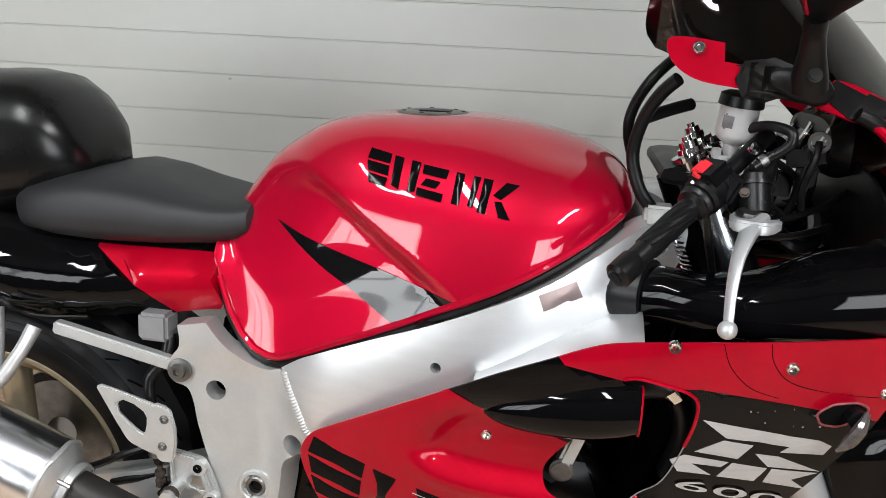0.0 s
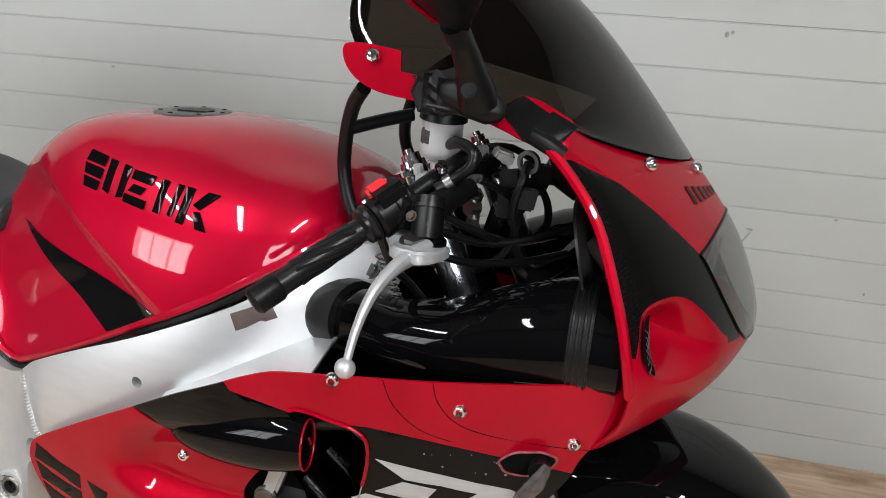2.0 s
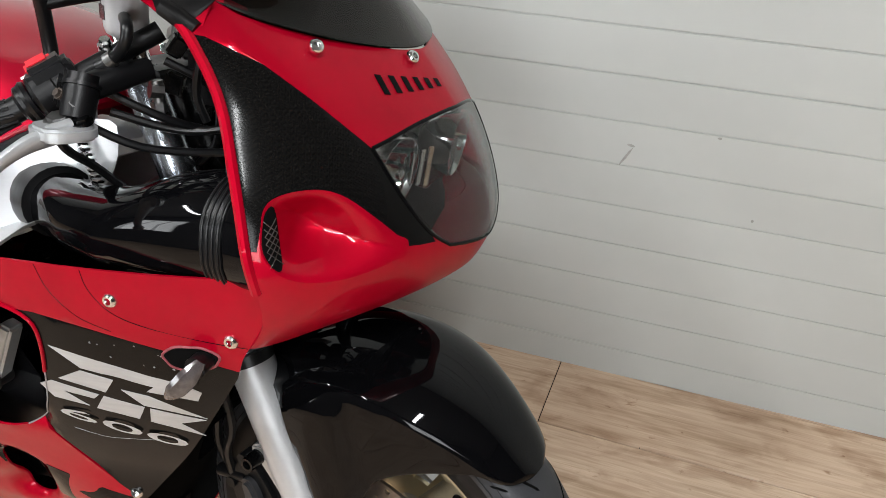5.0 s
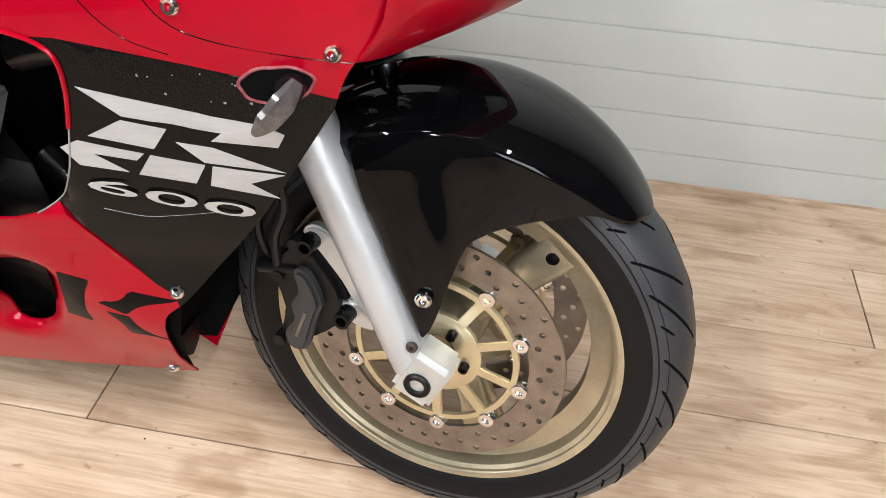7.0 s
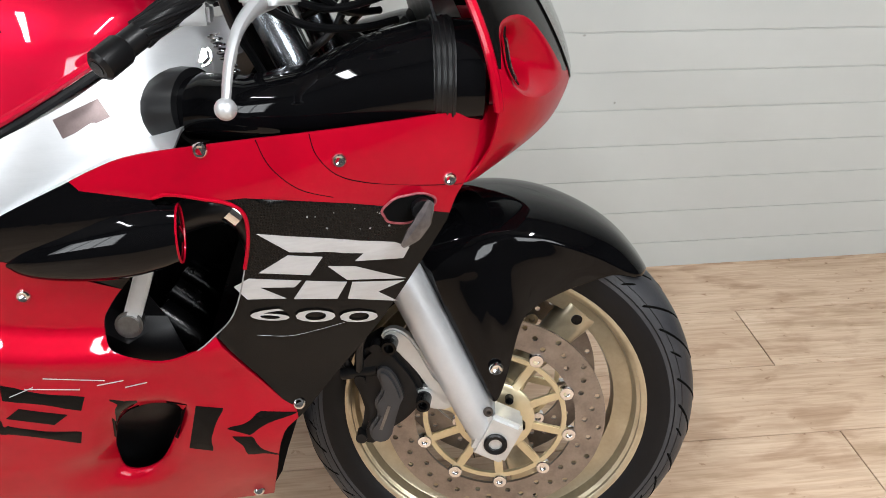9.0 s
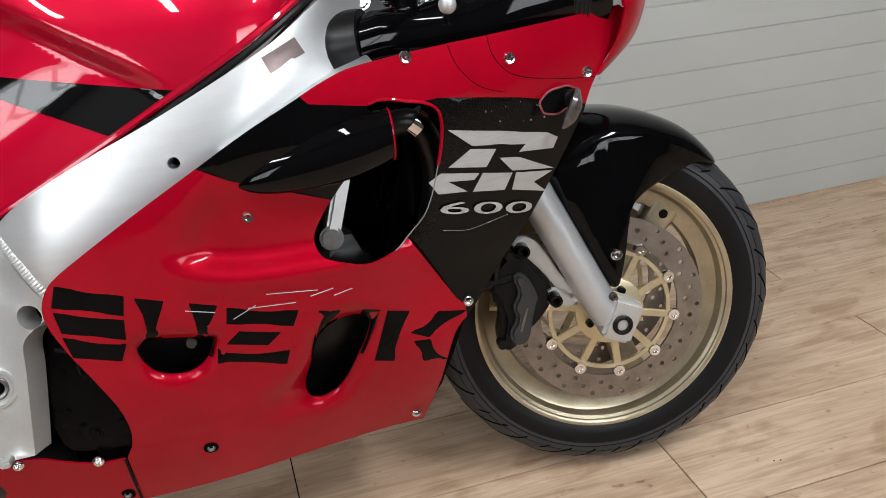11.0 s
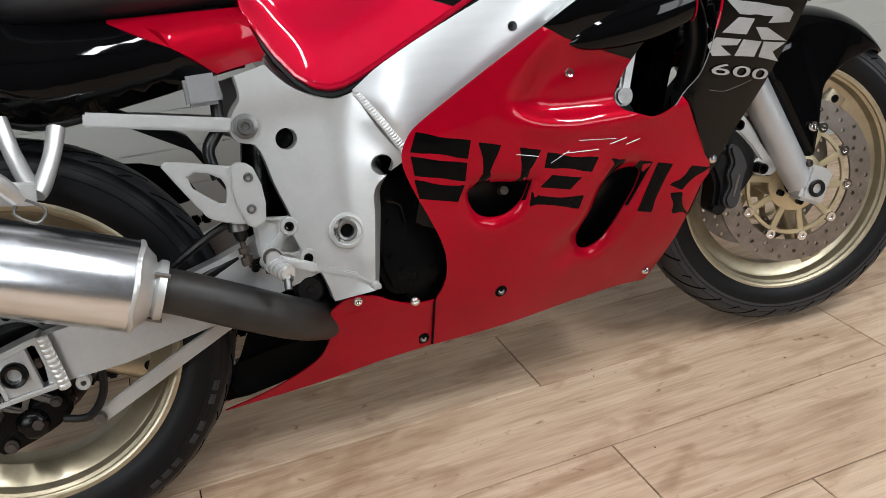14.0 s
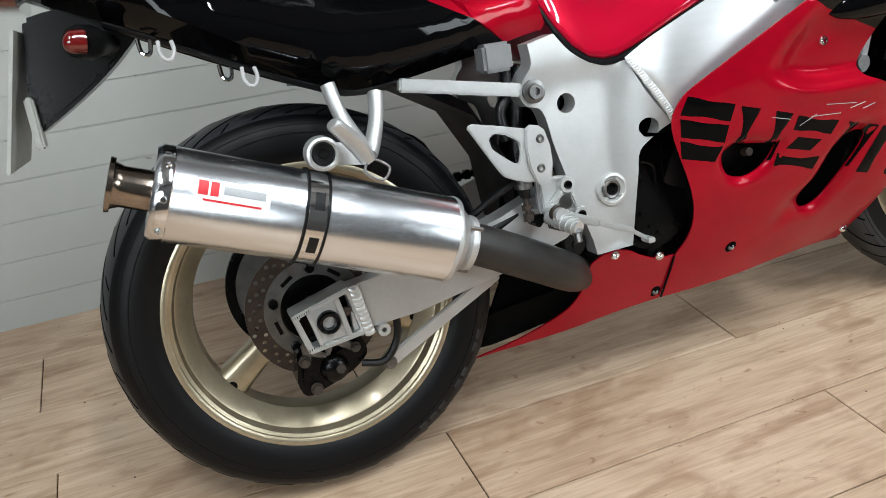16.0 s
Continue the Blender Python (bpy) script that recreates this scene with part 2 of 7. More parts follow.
def wood(name):
    """Oak planks: long grain, broad cathedral figure, knots and smudges; each plank is a shade of its own."""
    m = bpy.data.materials.new(name)
    m.use_nodes = True
    t = m.node_tree
    b = t.nodes["Principled BSDF"]
    co, info = t.nodes.new("ShaderNodeTexCoord"), t.nodes.new("ShaderNodeObjectInfo")
    off = t.nodes.new("ShaderNodeVectorMath")
    off.operation = "MULTIPLY_ADD"
    off.inputs[1].default_value = (37.0, 19.0, 11.0)
    t.links.new(info.outputs["Random"], off.inputs[0])
    t.links.new(co.outputs["Object"], off.inputs[2])

    def tex(scale, detail, stretch, dist=0.0):
        mp = t.nodes.new("ShaderNodeMapping")
        mp.inputs["Scale"].default_value = stretch
        n = t.nodes.new("ShaderNodeTexNoise")
        n.inputs["Scale"].default_value, n.inputs["Detail"].default_value, n.inputs["Distortion"].default_value = scale, detail, dist
        t.links.new(off.outputs[0], mp.inputs[0])
        t.links.new(mp.outputs[0], n.inputs["Vector"])
        return n
    figure, grain, smudge, stain = tex(4, 6, (0.6, 4.5, 1), 1.4), tex(26, 8, (0.3, 4.5, 1), 0.9), tex(2.6, 9, (1, 1.3, 1), 0.6), tex(9, 10, (0.8, 1.6, 1), 0.5)
    lines, specks = tex(34, 8, (0.1, 5.5, 1), 0.8), tex(34, 5, (1, 1.6, 1), 0.4)
    ramp = t.nodes.new("ShaderNodeValToRGB")
    e = ramp.color_ramp.elements
    e[0].position, e[0].color = 0.28, (0.467, 0.334, 0.222, 1)
    e[1].position, e[1].color = 0.68, (0.676, 0.523, 0.387, 1)
    mid = e.new(0.46)
    mid.color = (0.61, 0.459, 0.33, 1)
    t.links.new(figure.outputs[0], ramp.inputs[0])

    def mult(a, fac_socket, lo, hi, amount):
        """Darkens towards a warm brown where the pattern is low."""
        mr = t.nodes.new("ShaderNodeMapRange")
        mr.data_type = "FLOAT_VECTOR"
        mr.inputs[7].default_value, mr.inputs[8].default_value = (lo, lo, lo), (hi, hi, hi)
        mr.inputs[9].default_value, mr.inputs[10].default_value = (1 - amount * 0.8, 1 - amount, 1 - amount * 1.15), (1, 1, 1)
        t.links.new(fac_socket, mr.inputs[6])
        mx = t.nodes.new("ShaderNodeVectorMath")
        mx.operation = "MULTIPLY"
        t.links.new(a, mx.inputs[0])
        t.links.new(mr.outputs[1], mx.inputs[1])
        return mx.outputs[0]
    c = mult(ramp.outputs[0], grain.outputs[0], 0.36, 0.58, 0.2)
    c = mult(c, smudge.outputs[0], 0.38, 0.56, 0.2)
    c = mult(c, stain.outputs[0], 0.34, 0.47, 0.3)
    c = mult(c, lines.outputs[0], 0.38, 0.52, 0.07)
    c = mult(c, specks.outputs[0], 0.25, 0.34, 0.5)
    c = mult(c, info.outputs["Random"], 0.0, 1.0, 0.14)
    t.links.new(c, b.inputs["Base Color"])
    rr = t.nodes.new("ShaderNodeMapRange")
    rr.inputs[3].default_value, rr.inputs[4].default_value = 0.36, 0.6
    t.links.new(smudge.outputs[0], rr.inputs[0])
    t.links.new(rr.outputs[0], b.inputs["Roughness"])
    bp = t.nodes.new("ShaderNodeBump")
    bp.inputs["Strength"].default_value, bp.inputs["Distance"].default_value = 0.12, 0.001
    t.links.new(grain.outputs[0], bp.inputs["Height"])
    t.links.new(bp.outputs[0], b.inputs["Normal"])
    return m


OAK = wood("oak_plank")


# ---------------------------------------------------------------- shaping tools
def bm_of(verts, faces, mats=None):
    bm = bmesh.new()
    vs = [bm.verts.new(v) for v in verts]
    for i, f in enumerate(faces):
        if len(set(f)) < 3:
            continue
        try:
            face = bm.faces.new([vs[k] for k in f])
        except ValueError:
            continue
        face.material_index = mats[i] if mats else 0
    return bm


def part(name, bm, mats, parent=None, label="", sharp=38, recalc=True):
    """Links a bmesh as one mesh object, under a thing or a part."""
    if recalc:
        bmesh.ops.recalc_face_normals(bm, faces=bm.faces)
    me = bpy.data.meshes.new(name)
    bm.to_mesh(me)
    bm.free()
    for m in mats if isinstance(mats, (list, tuple)) else [mats]:
        me.materials.append(m)
    me.polygons.foreach_set("use_smooth", [True] * len(me.polygons))
    me.set_sharp_from_angle(angle=radians(sharp))
    ob = new(name, me)
    ob.parent = parent
    if label:
        tagged(ob, label)
    return ob


def join(*bms):
    """Puts several bmeshes into the first."""
    first = bms[0]
    for other in bms[1:]:
        me = bpy.data.meshes.new("joined")
        other.to_mesh(me)
        other.free()
        first.from_mesh(me)
        bpy.data.meshes.remove(me)
    return first


def moved(bm, m):
    bm.transform(m)
    return bm


def curve(points, n=6, closed=True):
    """A smooth line through points; a third value of 1 makes a point a corner."""
    pts = [(Vector(p[:2]), len(p) > 2 and p[2]) for p in points]
    out, k = [], len(pts)
    for i in range(k if closed else k - 1):
        (p0, _), (p1, c1), (p2, c2), (p3, _) = (pts[(i + j) % k] if closed else pts[min(max(i + j, 0), k - 1)] for j in (-1, 0, 1, 2))
        d = (p2 - p1).length
        m1 = (p2 - p1) if c1 else (p2 - p0).normalized() * d
        m2 = (p2 - p1) if c2 else (p3 - p1).normalized() * d
        for s in range(1 if c1 and c2 else n):
            u = s / n
            h = (2 * u**3 - 3 * u**2 + 1, u**3 - 2 * u**2 + u, -2 * u**3 + 3 * u**2, u**3 - u**2)
            out.append(tuple(h[0] * p1 + h[1] * m1 + h[2] * p2 + h[3] * m2))
    if not closed:
        out.append(tuple(pts[-1][0]))
    return out


def inside(p, poly):
    x, y = p
    hit, j = False, len(poly) - 1
    for i in range(len(poly)):
        (xi, yi), (xj, yj) = poly[i], poly[j]
        if (yi > y) != (yj > y) and x < (xj - xi) * (y - yi) / (yj - yi) + xi:
            hit = not hit
        j = i
    return hit


def gap_to(p, poly):
    """The distance from a point to a closed line."""
    a = np.array(poly)
    b = np.roll(a, -1, 0)
    d = b - a
    u = np.clip(((np.array(p) - a) * d).sum(1) / np.maximum((d * d).sum(1), 1e-12), 0, 1)
    return float(np.sqrt((((a + u[:, None] * d) - np.array(p))**2).sum(1).min()))


def sheet(outline, fn, thick, holes=(), regions=(), res=0.015, flip=1):
    """A curved panel: an outline in (u, v), cut by holes, bent onto fn(u, v), with a thickness. regions: (polygon, material index)."""
    from mathutils.geometry import delaunay_2d_cdt
    pts, edges = [], []

    def add(loop):
        k = len(pts)
        pts.extend(Vector(p) for p in loop)
        edges.extend((k + i, k + (i + 1) % len(loop)) for i in range(len(loop)))
    for loop in (outline, *holes, *(r[0] for r in regions)):
        add(loop)
    xs, ys = [p[0] for p in outline], [p[1] for p in outline]
    u = min(xs) + res / 2
    row = 0
    while u < max(xs):
        v = min(ys) + res / 2 + (res / 2 if row % 2 else 0)
        while v < max(ys):
            if inside((u, v), outline) and gap_to((u, v), outline) > res * 0.3:
                pts.append(Vector((u, v)))
            v += res
        u += res * 0.87
        row += 1
    vs, _, fs, *_ = delaunay_2d_cdt(pts, edges, [], 0, 1e-6)
    faces, mats = [], []
    for f in fs:
        c = sum((vs[i] for i in f), Vector((0, 0))) / len(f)
        if not inside(c, outline) or any(inside(c, h) for h in holes):
            continue
        faces.append(tuple(f))
        mats.append(next((r[1] for r in reversed(regions) if inside(c, r[0])), 0))
    used = sorted({i for f in faces for i in f})
    where = {k: i for i, k in enumerate(used)}
    front, back = [], []
    e = 1e-3
    for k in used:
        a, b = vs[k]
        p = Vector(fn(a, b))
        nrm = (Vector(fn(a + e, b)) - Vector(fn(a - e, b))).cross(Vector(fn(a, b + e)) - Vector(fn(a, b - e)))
        nrm = nrm.normalized() * flip
        front.append(p)
        back.append(p - nrm * thick)
    n = len(used)
    faces = [tuple(where[i] for i in f) for f in faces]
    count = {}
    for f in faces:
        for i in range(len(f)):
            a, b = f[i], f[(i + 1) % len(f)]
            count.setdefault((min(a, b), max(a, b)), []).append((a, b))
    all_faces = list(faces) + [tuple(n + i for i in reversed(f)) for f in faces]
    all_mats = mats + mats
    owner = {}
    for f, mt in zip(faces, mats):
        for i in range(len(f)):
            owner[(f[i], f[(i + 1) % len(f)])] = mt
    for key, uses in count.items():
        if len(uses) == 1:
            a, b = uses[0]
            all_faces.append((b, a, n + a, n + b))
            all_mats.append(owner[(a, b)])
    return bm_of(front + back, all_faces, all_mats)


def prism(outline, y0, y1, holes=(), bevel=0.0):
    """A plate with an (x, z) outline between y0 and y1, its outer rim eased."""
    bm = sheet(outline, lambda a, b: (a, y0, b), y1 - y0, holes, res=0.05)
    if bevel:
        bmesh.ops.recalc_face_normals(bm, faces=bm.faces)
        rim = [e for e in bm.edges if len(e.link_faces) == 2 and e.calc_face_angle(0) > 1.2]
        bmesh.ops.bevel(bm, geom=rim, offset=bevel, segments=2, affect="EDGES")
    return bm


def frame_along(pts):
    """Smooth frames along a line of points."""
    pts = [Vector(p) for p in pts]
    tang = [(pts[min(i + 1, len(pts) - 1)] - pts[max(i - 1, 0)]).normalized() for i in range(len(pts))]
    side = tang[0].orthogonal().normalized()
    frames = []
    for t in tang:
        side = (side - t * side.dot(t)).normalized()
        frames.append((side, t.cross(side)))
    return pts, frames


def tube(points, r, seg=12, smooth=5, caps=True, flat=1.0):
    """A pipe along a smooth line; r: a radius or one for each given point."""
    pts = [Vector(p) for p in points]
    rs = list(r) if isinstance(r, (list, tuple)) else [r] * len(pts)
    if smooth and len(pts) > 2:
        line, rad = [], []
        for i in range(len(pts) - 1):
            p0, p1, p2, p3 = pts[max(i - 1, 0)], pts[i], pts[i + 1], pts[min(i + 2, len(pts) - 1)]
            for s in range(smooth):
                u = s / smooth
                line.append(0.5 * (2 * p1 + (p2 - p0) * u + (2 * p0 - 5 * p1 + 4 * p2 - p3) * u * u + (3 * p1 - p0 - 3 * p2 + p3) * u**3))
                rad.append(rs[i] + (rs[i + 1] - rs[i]) * u)
        pts, rs = line + [pts[-1]], rad + [rs[-1]]
    pts, frames = frame_along(pts)
    verts = []
    for p, (a, b), q in zip(pts, frames, rs):
        verts += [p + q * (math.cos(2 * math.pi * k / seg) * a + flat * math.sin(2 * math.pi * k / seg) * b) for k in range(seg)]
    faces = [(i * seg + k, i * seg + (k + 1) % seg, (i + 1) * seg + (k + 1) % seg, (i + 1) * seg + k) for i in range(len(pts) - 1) for k in range(seg)]
    if caps:
        faces += [tuple(reversed(range(seg))), tuple((len(pts) - 1) * seg + k for k in range(seg))]
    return bm_of(verts, faces)


def spun(profile, seg=48, closed=False, axis="Y"):
    """A body of revolution: (radius, height along the axis) pairs."""
    n = len(profile)
    verts = []
    for k in range(seg):
        c, s = math.cos(2 * math.pi * k / seg), math.sin(2 * math.pi * k / seg)
        verts += [(r * c, h, r * s) for r, h in profile]
    faces = []
    for k in range(seg):
        for i in range(n if closed else n - 1):
            j = (i + 1) % n
            faces.append((k * n + i, k * n + j, ((k + 1) % seg) * n + j, ((k + 1) % seg) * n + i))
    bm = bm_of(verts, faces)
    if not closed:
        bmesh.ops.remove_doubles(bm, verts=bm.verts, dist=1e-6)
    if axis == "Z":
        bm.transform(pose(0, 0, 0, 90))
    if axis == "X":
        bm.transform(pose(0, 0, 0, 0, 0, -90))
    return bm


def towards(place, way):
    """A pose at a place whose y axis points along a way."""
    return Matrix.Translation(place) @ Vector(way).to_track_quat("Y", "Z").to_matrix().to_4x4()


def loft(rings, caps=True):
    n = len(rings[0])
    verts = [v for ring in rings for v in ring]
    faces = [(i * n + k, i * n + (k + 1) % n, (i + 1) * n + (k + 1) % n, (i + 1) * n + k) for i in range(len(rings) - 1) for k in range(n)]
    if caps:
        faces += [tuple(reversed(range(n))), tuple((len(rings) - 1) * n + k for k in range(n))]
    return bm_of(verts, faces)


def block(x0, y0, z0, x1, y1, z1, bevel=0.0):
    bm = bmesh.new()
    bmesh.ops.create_cube(bm, size=1, matrix=Matrix.LocRotScale(((x0 + x1) / 2, (y0 + y1) / 2, (z0 + z1) / 2), None, (abs(x1 - x0), abs(y1 - y0), abs(z1 - z0))))
    if bevel:
        bmesh.ops.bevel(bm, geom=bm.edges[:], offset=bevel, segments=2, affect="EDGES")
    return bm


def bar(a, b, w, h, bevel=0.0, twist=0.0):
    """A squared bar from a to b."""
    a, b = Vector(a), Vector(b)
    m = towards((a + b) / 2, b - a) @ pose(0, 0, 0, 0, twist, 0)
    d = (b - a).length / 2
    return moved(block(-w / 2, -d, -h / 2, w / 2, d, h / 2, bevel), m)


def lerp(table, x):
    """Reads a smooth value off a short table of (x, value)."""
    xs, ys = [a for a, _ in table], [b for _, b in table]
    if x <= xs[0]:
        return ys[0]
    if x >= xs[-1]:
        return ys[-1]
    i = max(k for k in range(len(xs)) if xs[k] <= x)
    u = (x - xs[i]) / (xs[i + 1] - xs[i])
    def slope(k):
        if k == 0 or k == len(xs) - 1:
            j = min(k, len(xs) - 2)
            return (ys[j + 1] - ys[j]) / (xs[j + 1] - xs[j])
        return (ys[k + 1] - ys[k - 1]) / (xs[k + 1] - xs[k - 1])
    d = xs[i + 1] - xs[i]
    return (2 * u**3 - 3 * u * u + 1) * ys[i] + (u**3 - 2 * u * u + u) * d * slope(i) + (3 * u * u - 2 * u**3) * ys[i + 1] + (u**3 - u * u) * d * slope(i + 1)


def step(lo, hi, x):
    u = min(max((x - lo) / (hi - lo), 0.0), 1.0)
    return u * u * (3 - 2 * u)


def button_bolt(r=0.008, deep=0.0035):
    """A domed socket-head screw that faces along -y."""
    return spun([(0.0, 0.0005), (r * 0.42, 0.0005), (r * 0.45, -deep * 0.95), (r * 0.7, -deep), (r * 0.93, -deep * 0.55), (r, 0.0), (r, 0.002)], 14)


# ---------------------------------------------------------------- the room
wall_turn = math.degrees(math.atan(WALL_SLOPE))
WALL_POSE = pose(0, WALL_Y, 0, 0, 0, wall_turn)
wall = tagged(part("wall_north", moved(block(ROOM_X0 - 0.3, 0.012, 0, ROOM_X1 + 0.3, 0.16, ROOM_H), WALL_POSE), GROOVE), "wall clad with wide pale painted boards", "wall", kind="structure")
piers = [(ROOM_X0 - 0.2, WINDOWS[0][0]), (WINDOWS[0][1], WINDOWS[1][0]), (WINDOWS[1][1], ROOM_X1 + 0.2)]
tagged(part("wall_south", join(block(ROOM_X0 - 0.2, ROOM_Y0 - 0.18, 0, ROOM_X1 + 0.2, ROOM_Y0, 1.0), block(ROOM_X0 - 0.2, ROOM_Y0 - 0.18, 2.0, ROOM_X1 + 0.2, ROOM_Y0, ROOM_H),
                               *(block(x0, ROOM_Y0 - 0.18, 1.0, x1, ROOM_Y0, 2.0) for x0, x1 in piers)), BACKW), "plain painted wall with two shop windows", "wall", kind="structure")
tagged(part("wall_west", block(ROOM_X0 - 0.18, ROOM_Y0, 0, ROOM_X0, 0.75, ROOM_H), BACKW), "plain painted wall", "wall", kind="structure")
tagged(part("wall_east", block(ROOM_X1, ROOM_Y0, 0, ROOM_X1 + 0.18, 1.05, ROOM_H), BACKW), "plain painted wall", "wall", kind="structure")
tagged(part("ceiling", block(ROOM_X0 - 0.2, ROOM_Y0 - 0.2, ROOM_H + 0.002, ROOM_X1 + 0.2, 1.4, ROOM_H + 0.15), CEIL), "plain dim ceiling", "ceiling", kind="structure")
for k, (x0, x1) in enumerate(WINDOWS):
    n = 3 if k == 0 else 2
    window = tagged(part("window_%d" % (k + 1), join(*(block(x - 0.03, ROOM_Y0 - 0.12, 1.004, x + 0.03, ROOM_Y0 - 0.06, 1.996) for x in (x0 + 0.034 + (x1 - x0 - 0.068) * i / n for i in range(n + 1)))), SATIN), "wide shop window with dark frame", "window", kind="structure")
    part("pane", block(x0 + 0.006, ROOM_Y0 - 0.1, 1.01, x1 - 0.006, ROOM_Y0 - 0.085, 1.99), PANE, window, "bright glass pane with daylight behind")
for tx, ty, _ in TUBES:
    lamp = tagged(part("ceiling_light", block(tx - 0.075, ty - 0.61, ROOM_H - 0.045, tx + 0.075, ty + 0.61, ROOM_H, 0.006), CEIL), "white ceiling fitting with a lit tube", "lamp", "ceiling tube lights")
    part("tube", tube([(tx, ty - 0.59, ROOM_H - 0.06), (tx, ty + 0.59, ROOM_H - 0.06)], 0.014, 12, 0), TUBE, lamp, "lit fluorescent tube")

floor = tagged(part("floor", block(ROOM_X0 - 0.2, ROOM_Y0 - 0.2, -0.1, ROOM_X1 + 0.2, 1.4, -0.004), JOINT), "oak-look plank floor, smudged", "floor", kind="structure")

# ---------------------------------------------------------------- the motorcycle, upright in its own frame: x ahead from the rear axle, y to its left, z up
bike = tagged(new("motorcycle"), "red and black sport motorcycle leaning on its side stand", "motorcycle")
bike.matrix_world = pose(0, LEAN_Y, 0, -LEAN_DEG)


# ---- side fairing surface
FY = (-0.248, 0.0289, -0.3575, 0.4645, -0.4441, 0.6624)
HOLE_TOP = curve([(1.0, 0.707), (1.049, 0.704), (1.084, 0.691), (1.09, 0.665), (1.082, 0.62), (1.064, 0.563), (1.038, 0.529), (1.01, 0.51), (0.978, 0.503), (0.942, 0.515), (0.921, 0.526), (0.917, 0.55),
                  (0.931, 0.577), (0.952, 0.603), (0.968, 0.62), (0.998, 0.635), (1.02, 0.65), (1.024, 0.668), (1.016, 0.685)], 4)
HOLE_LOW = curve([(0.674, 0.437), (0.692, 0.449, 1), (0.725, 0.446), (0.771, 0.436, 1), (0.76, 0.41), (0.739, 0.392), (0.713, 0.389), (0.687, 0.402)], 4)
HOLE_SLOT = curve([(0.976, 0.416), (0.949, 0.427), (0.921, 0.419), (0.903, 0.401), (0.892, 0.37), (0.879, 0.321), (0.883, 0.298), (0.905, 0.292), (0.932, 0.308), (0.96, 0.358), (0.974, 0.39)], 4)


def side_y(x, z):
    a, b = x - 0.9, z - 0.5
    y = FY[0] + FY[1] * a + FY[2] * b + FY[3] * a * a + FY[4] * a * b + FY[5] * b * b
    # the scalloped recess that leads into the upper opening
    low = lerp([(0.70, 0.56), (0.74, 0.538), (0.814, 0.517), (0.911, 0.512), (1.03, 0.51)], x)
    high = lerp([(0.70, 0.56), (0.76, 0.60), (0.82, 0.645), (0.95, 0.655), (1.03, 0.66)], x)
    if low < z < high + 0.02:
        y += 0.026 * step(0.0, 0.032, z - low) * step(0.0, 0.075, high + 0.02 - z) * step(0.715, 0.80, x) * step(1.066, 1.02, x)
    y -= 0.005 * math.exp(-((z - low + 0.006) / 0.014)**2) * step(0.72, 0.78, x) * step(1.02, 0.96, x)
    # fuller towards the leading edge
    y -= 0.026 * step(0.95, 1.09, x) * step(0.12, 0.29, z) * step(0.47, 0.33, z)
    # edges that turn in around the two lower openings
    if 0.62 < x < 1.03 and 0.26 < z < 0.48:
        for hole, deep, reach in ((HOLE_LOW, 0.012, 0.02), (HOLE_SLOT, 0.016, 0.028)):
            g = gap_to((x, z), hole)
            if g < reach:
                y += deep * (1 - g / reach)**2
        # the scoop that runs down and back from the slot
        d = abs((z - 0.318) - 0.95 * (x - 0.874) * 0.35)
        y += 0.014 * step(0.045, 0.0, d) * step(0.79, 0.87, x) * step(0.96, 0.9, x)
    return y


def on_side(x, z, lift=0.0):
    return (x, side_y(x, z) - lift, z)


SIDE = curve([(0.588, 0.534), (0.6, 0.548), (0.632, 0.569), (0.708, 0.614), (0.791, 0.66), (0.852, 0.693), (0.915, 0.723), (0.944, 0.737), (0.979, 0.75), (1.034, 0.758), (1.106, 0.765, 1), (1.159, 0.769), (1.274, 0.779),
              (1.362, 0.788, 1), (1.385, 0.765), (1.345, 0.727), (1.318, 0.69), (1.305, 0.655, 1), (1.276, 0.605), (1.224, 0.52), (1.163, 0.438), (1.128, 0.392), (1.1, 0.362), (1.082, 0.28), (1.062, 0.178, 1),
              (1.0, 0.187), (0.879, 0.188), (0.75, 0.178), (0.619, 0.172, 1), (0.621, 0.265, 1), (0.632, 0.285), (0.638, 0.315), (0.633, 0.355), (0.614, 0.405), (0.593, 0.452), (0.58, 0.49), (0.579, 0.513)], 4)
BLACK_A = [(0.72, 0.70), (0.791, 0.66), (0.826, 0.640), (0.958, 0.589), (1.04, 0.6), (1.02, 0.6795), (1.004, 0.704), (0.93, 0.7165), (0.91, 0.74)]
BLACK_B = [(1.05, 0.7), (1.09, 0.7025), (1.2, 0.688), (1.32, 0.662), (1.40, 0.60), (1.12, 0.38), (1.118, 0.403), (1.104, 0.418), (1.036, 0.529), (1.0, 0.56), (1.05, 0.65)]
side = part("side_fairing", sheet(SIDE, on_side, 0.003, (HOLE_TOP, HOLE_LOW, HOLE_SLOT), ((BLACK_A, 1), (BLACK_B, 2)), 0.009), (REDB, BLACK, CARBON), bike, "red and black fairing panel with cut-out openings and scuffs")
part("side_fairing", sheet(SIDE, lambda x, z: (x, -side_y(x, z), z), 0.003, (HOLE_TOP, HOLE_LOW, HOLE_SLOT), ((BLACK_A, 1), (BLACK_B, 2)), 0.03, -1), (REDB, BLACK, CARBON), bike)

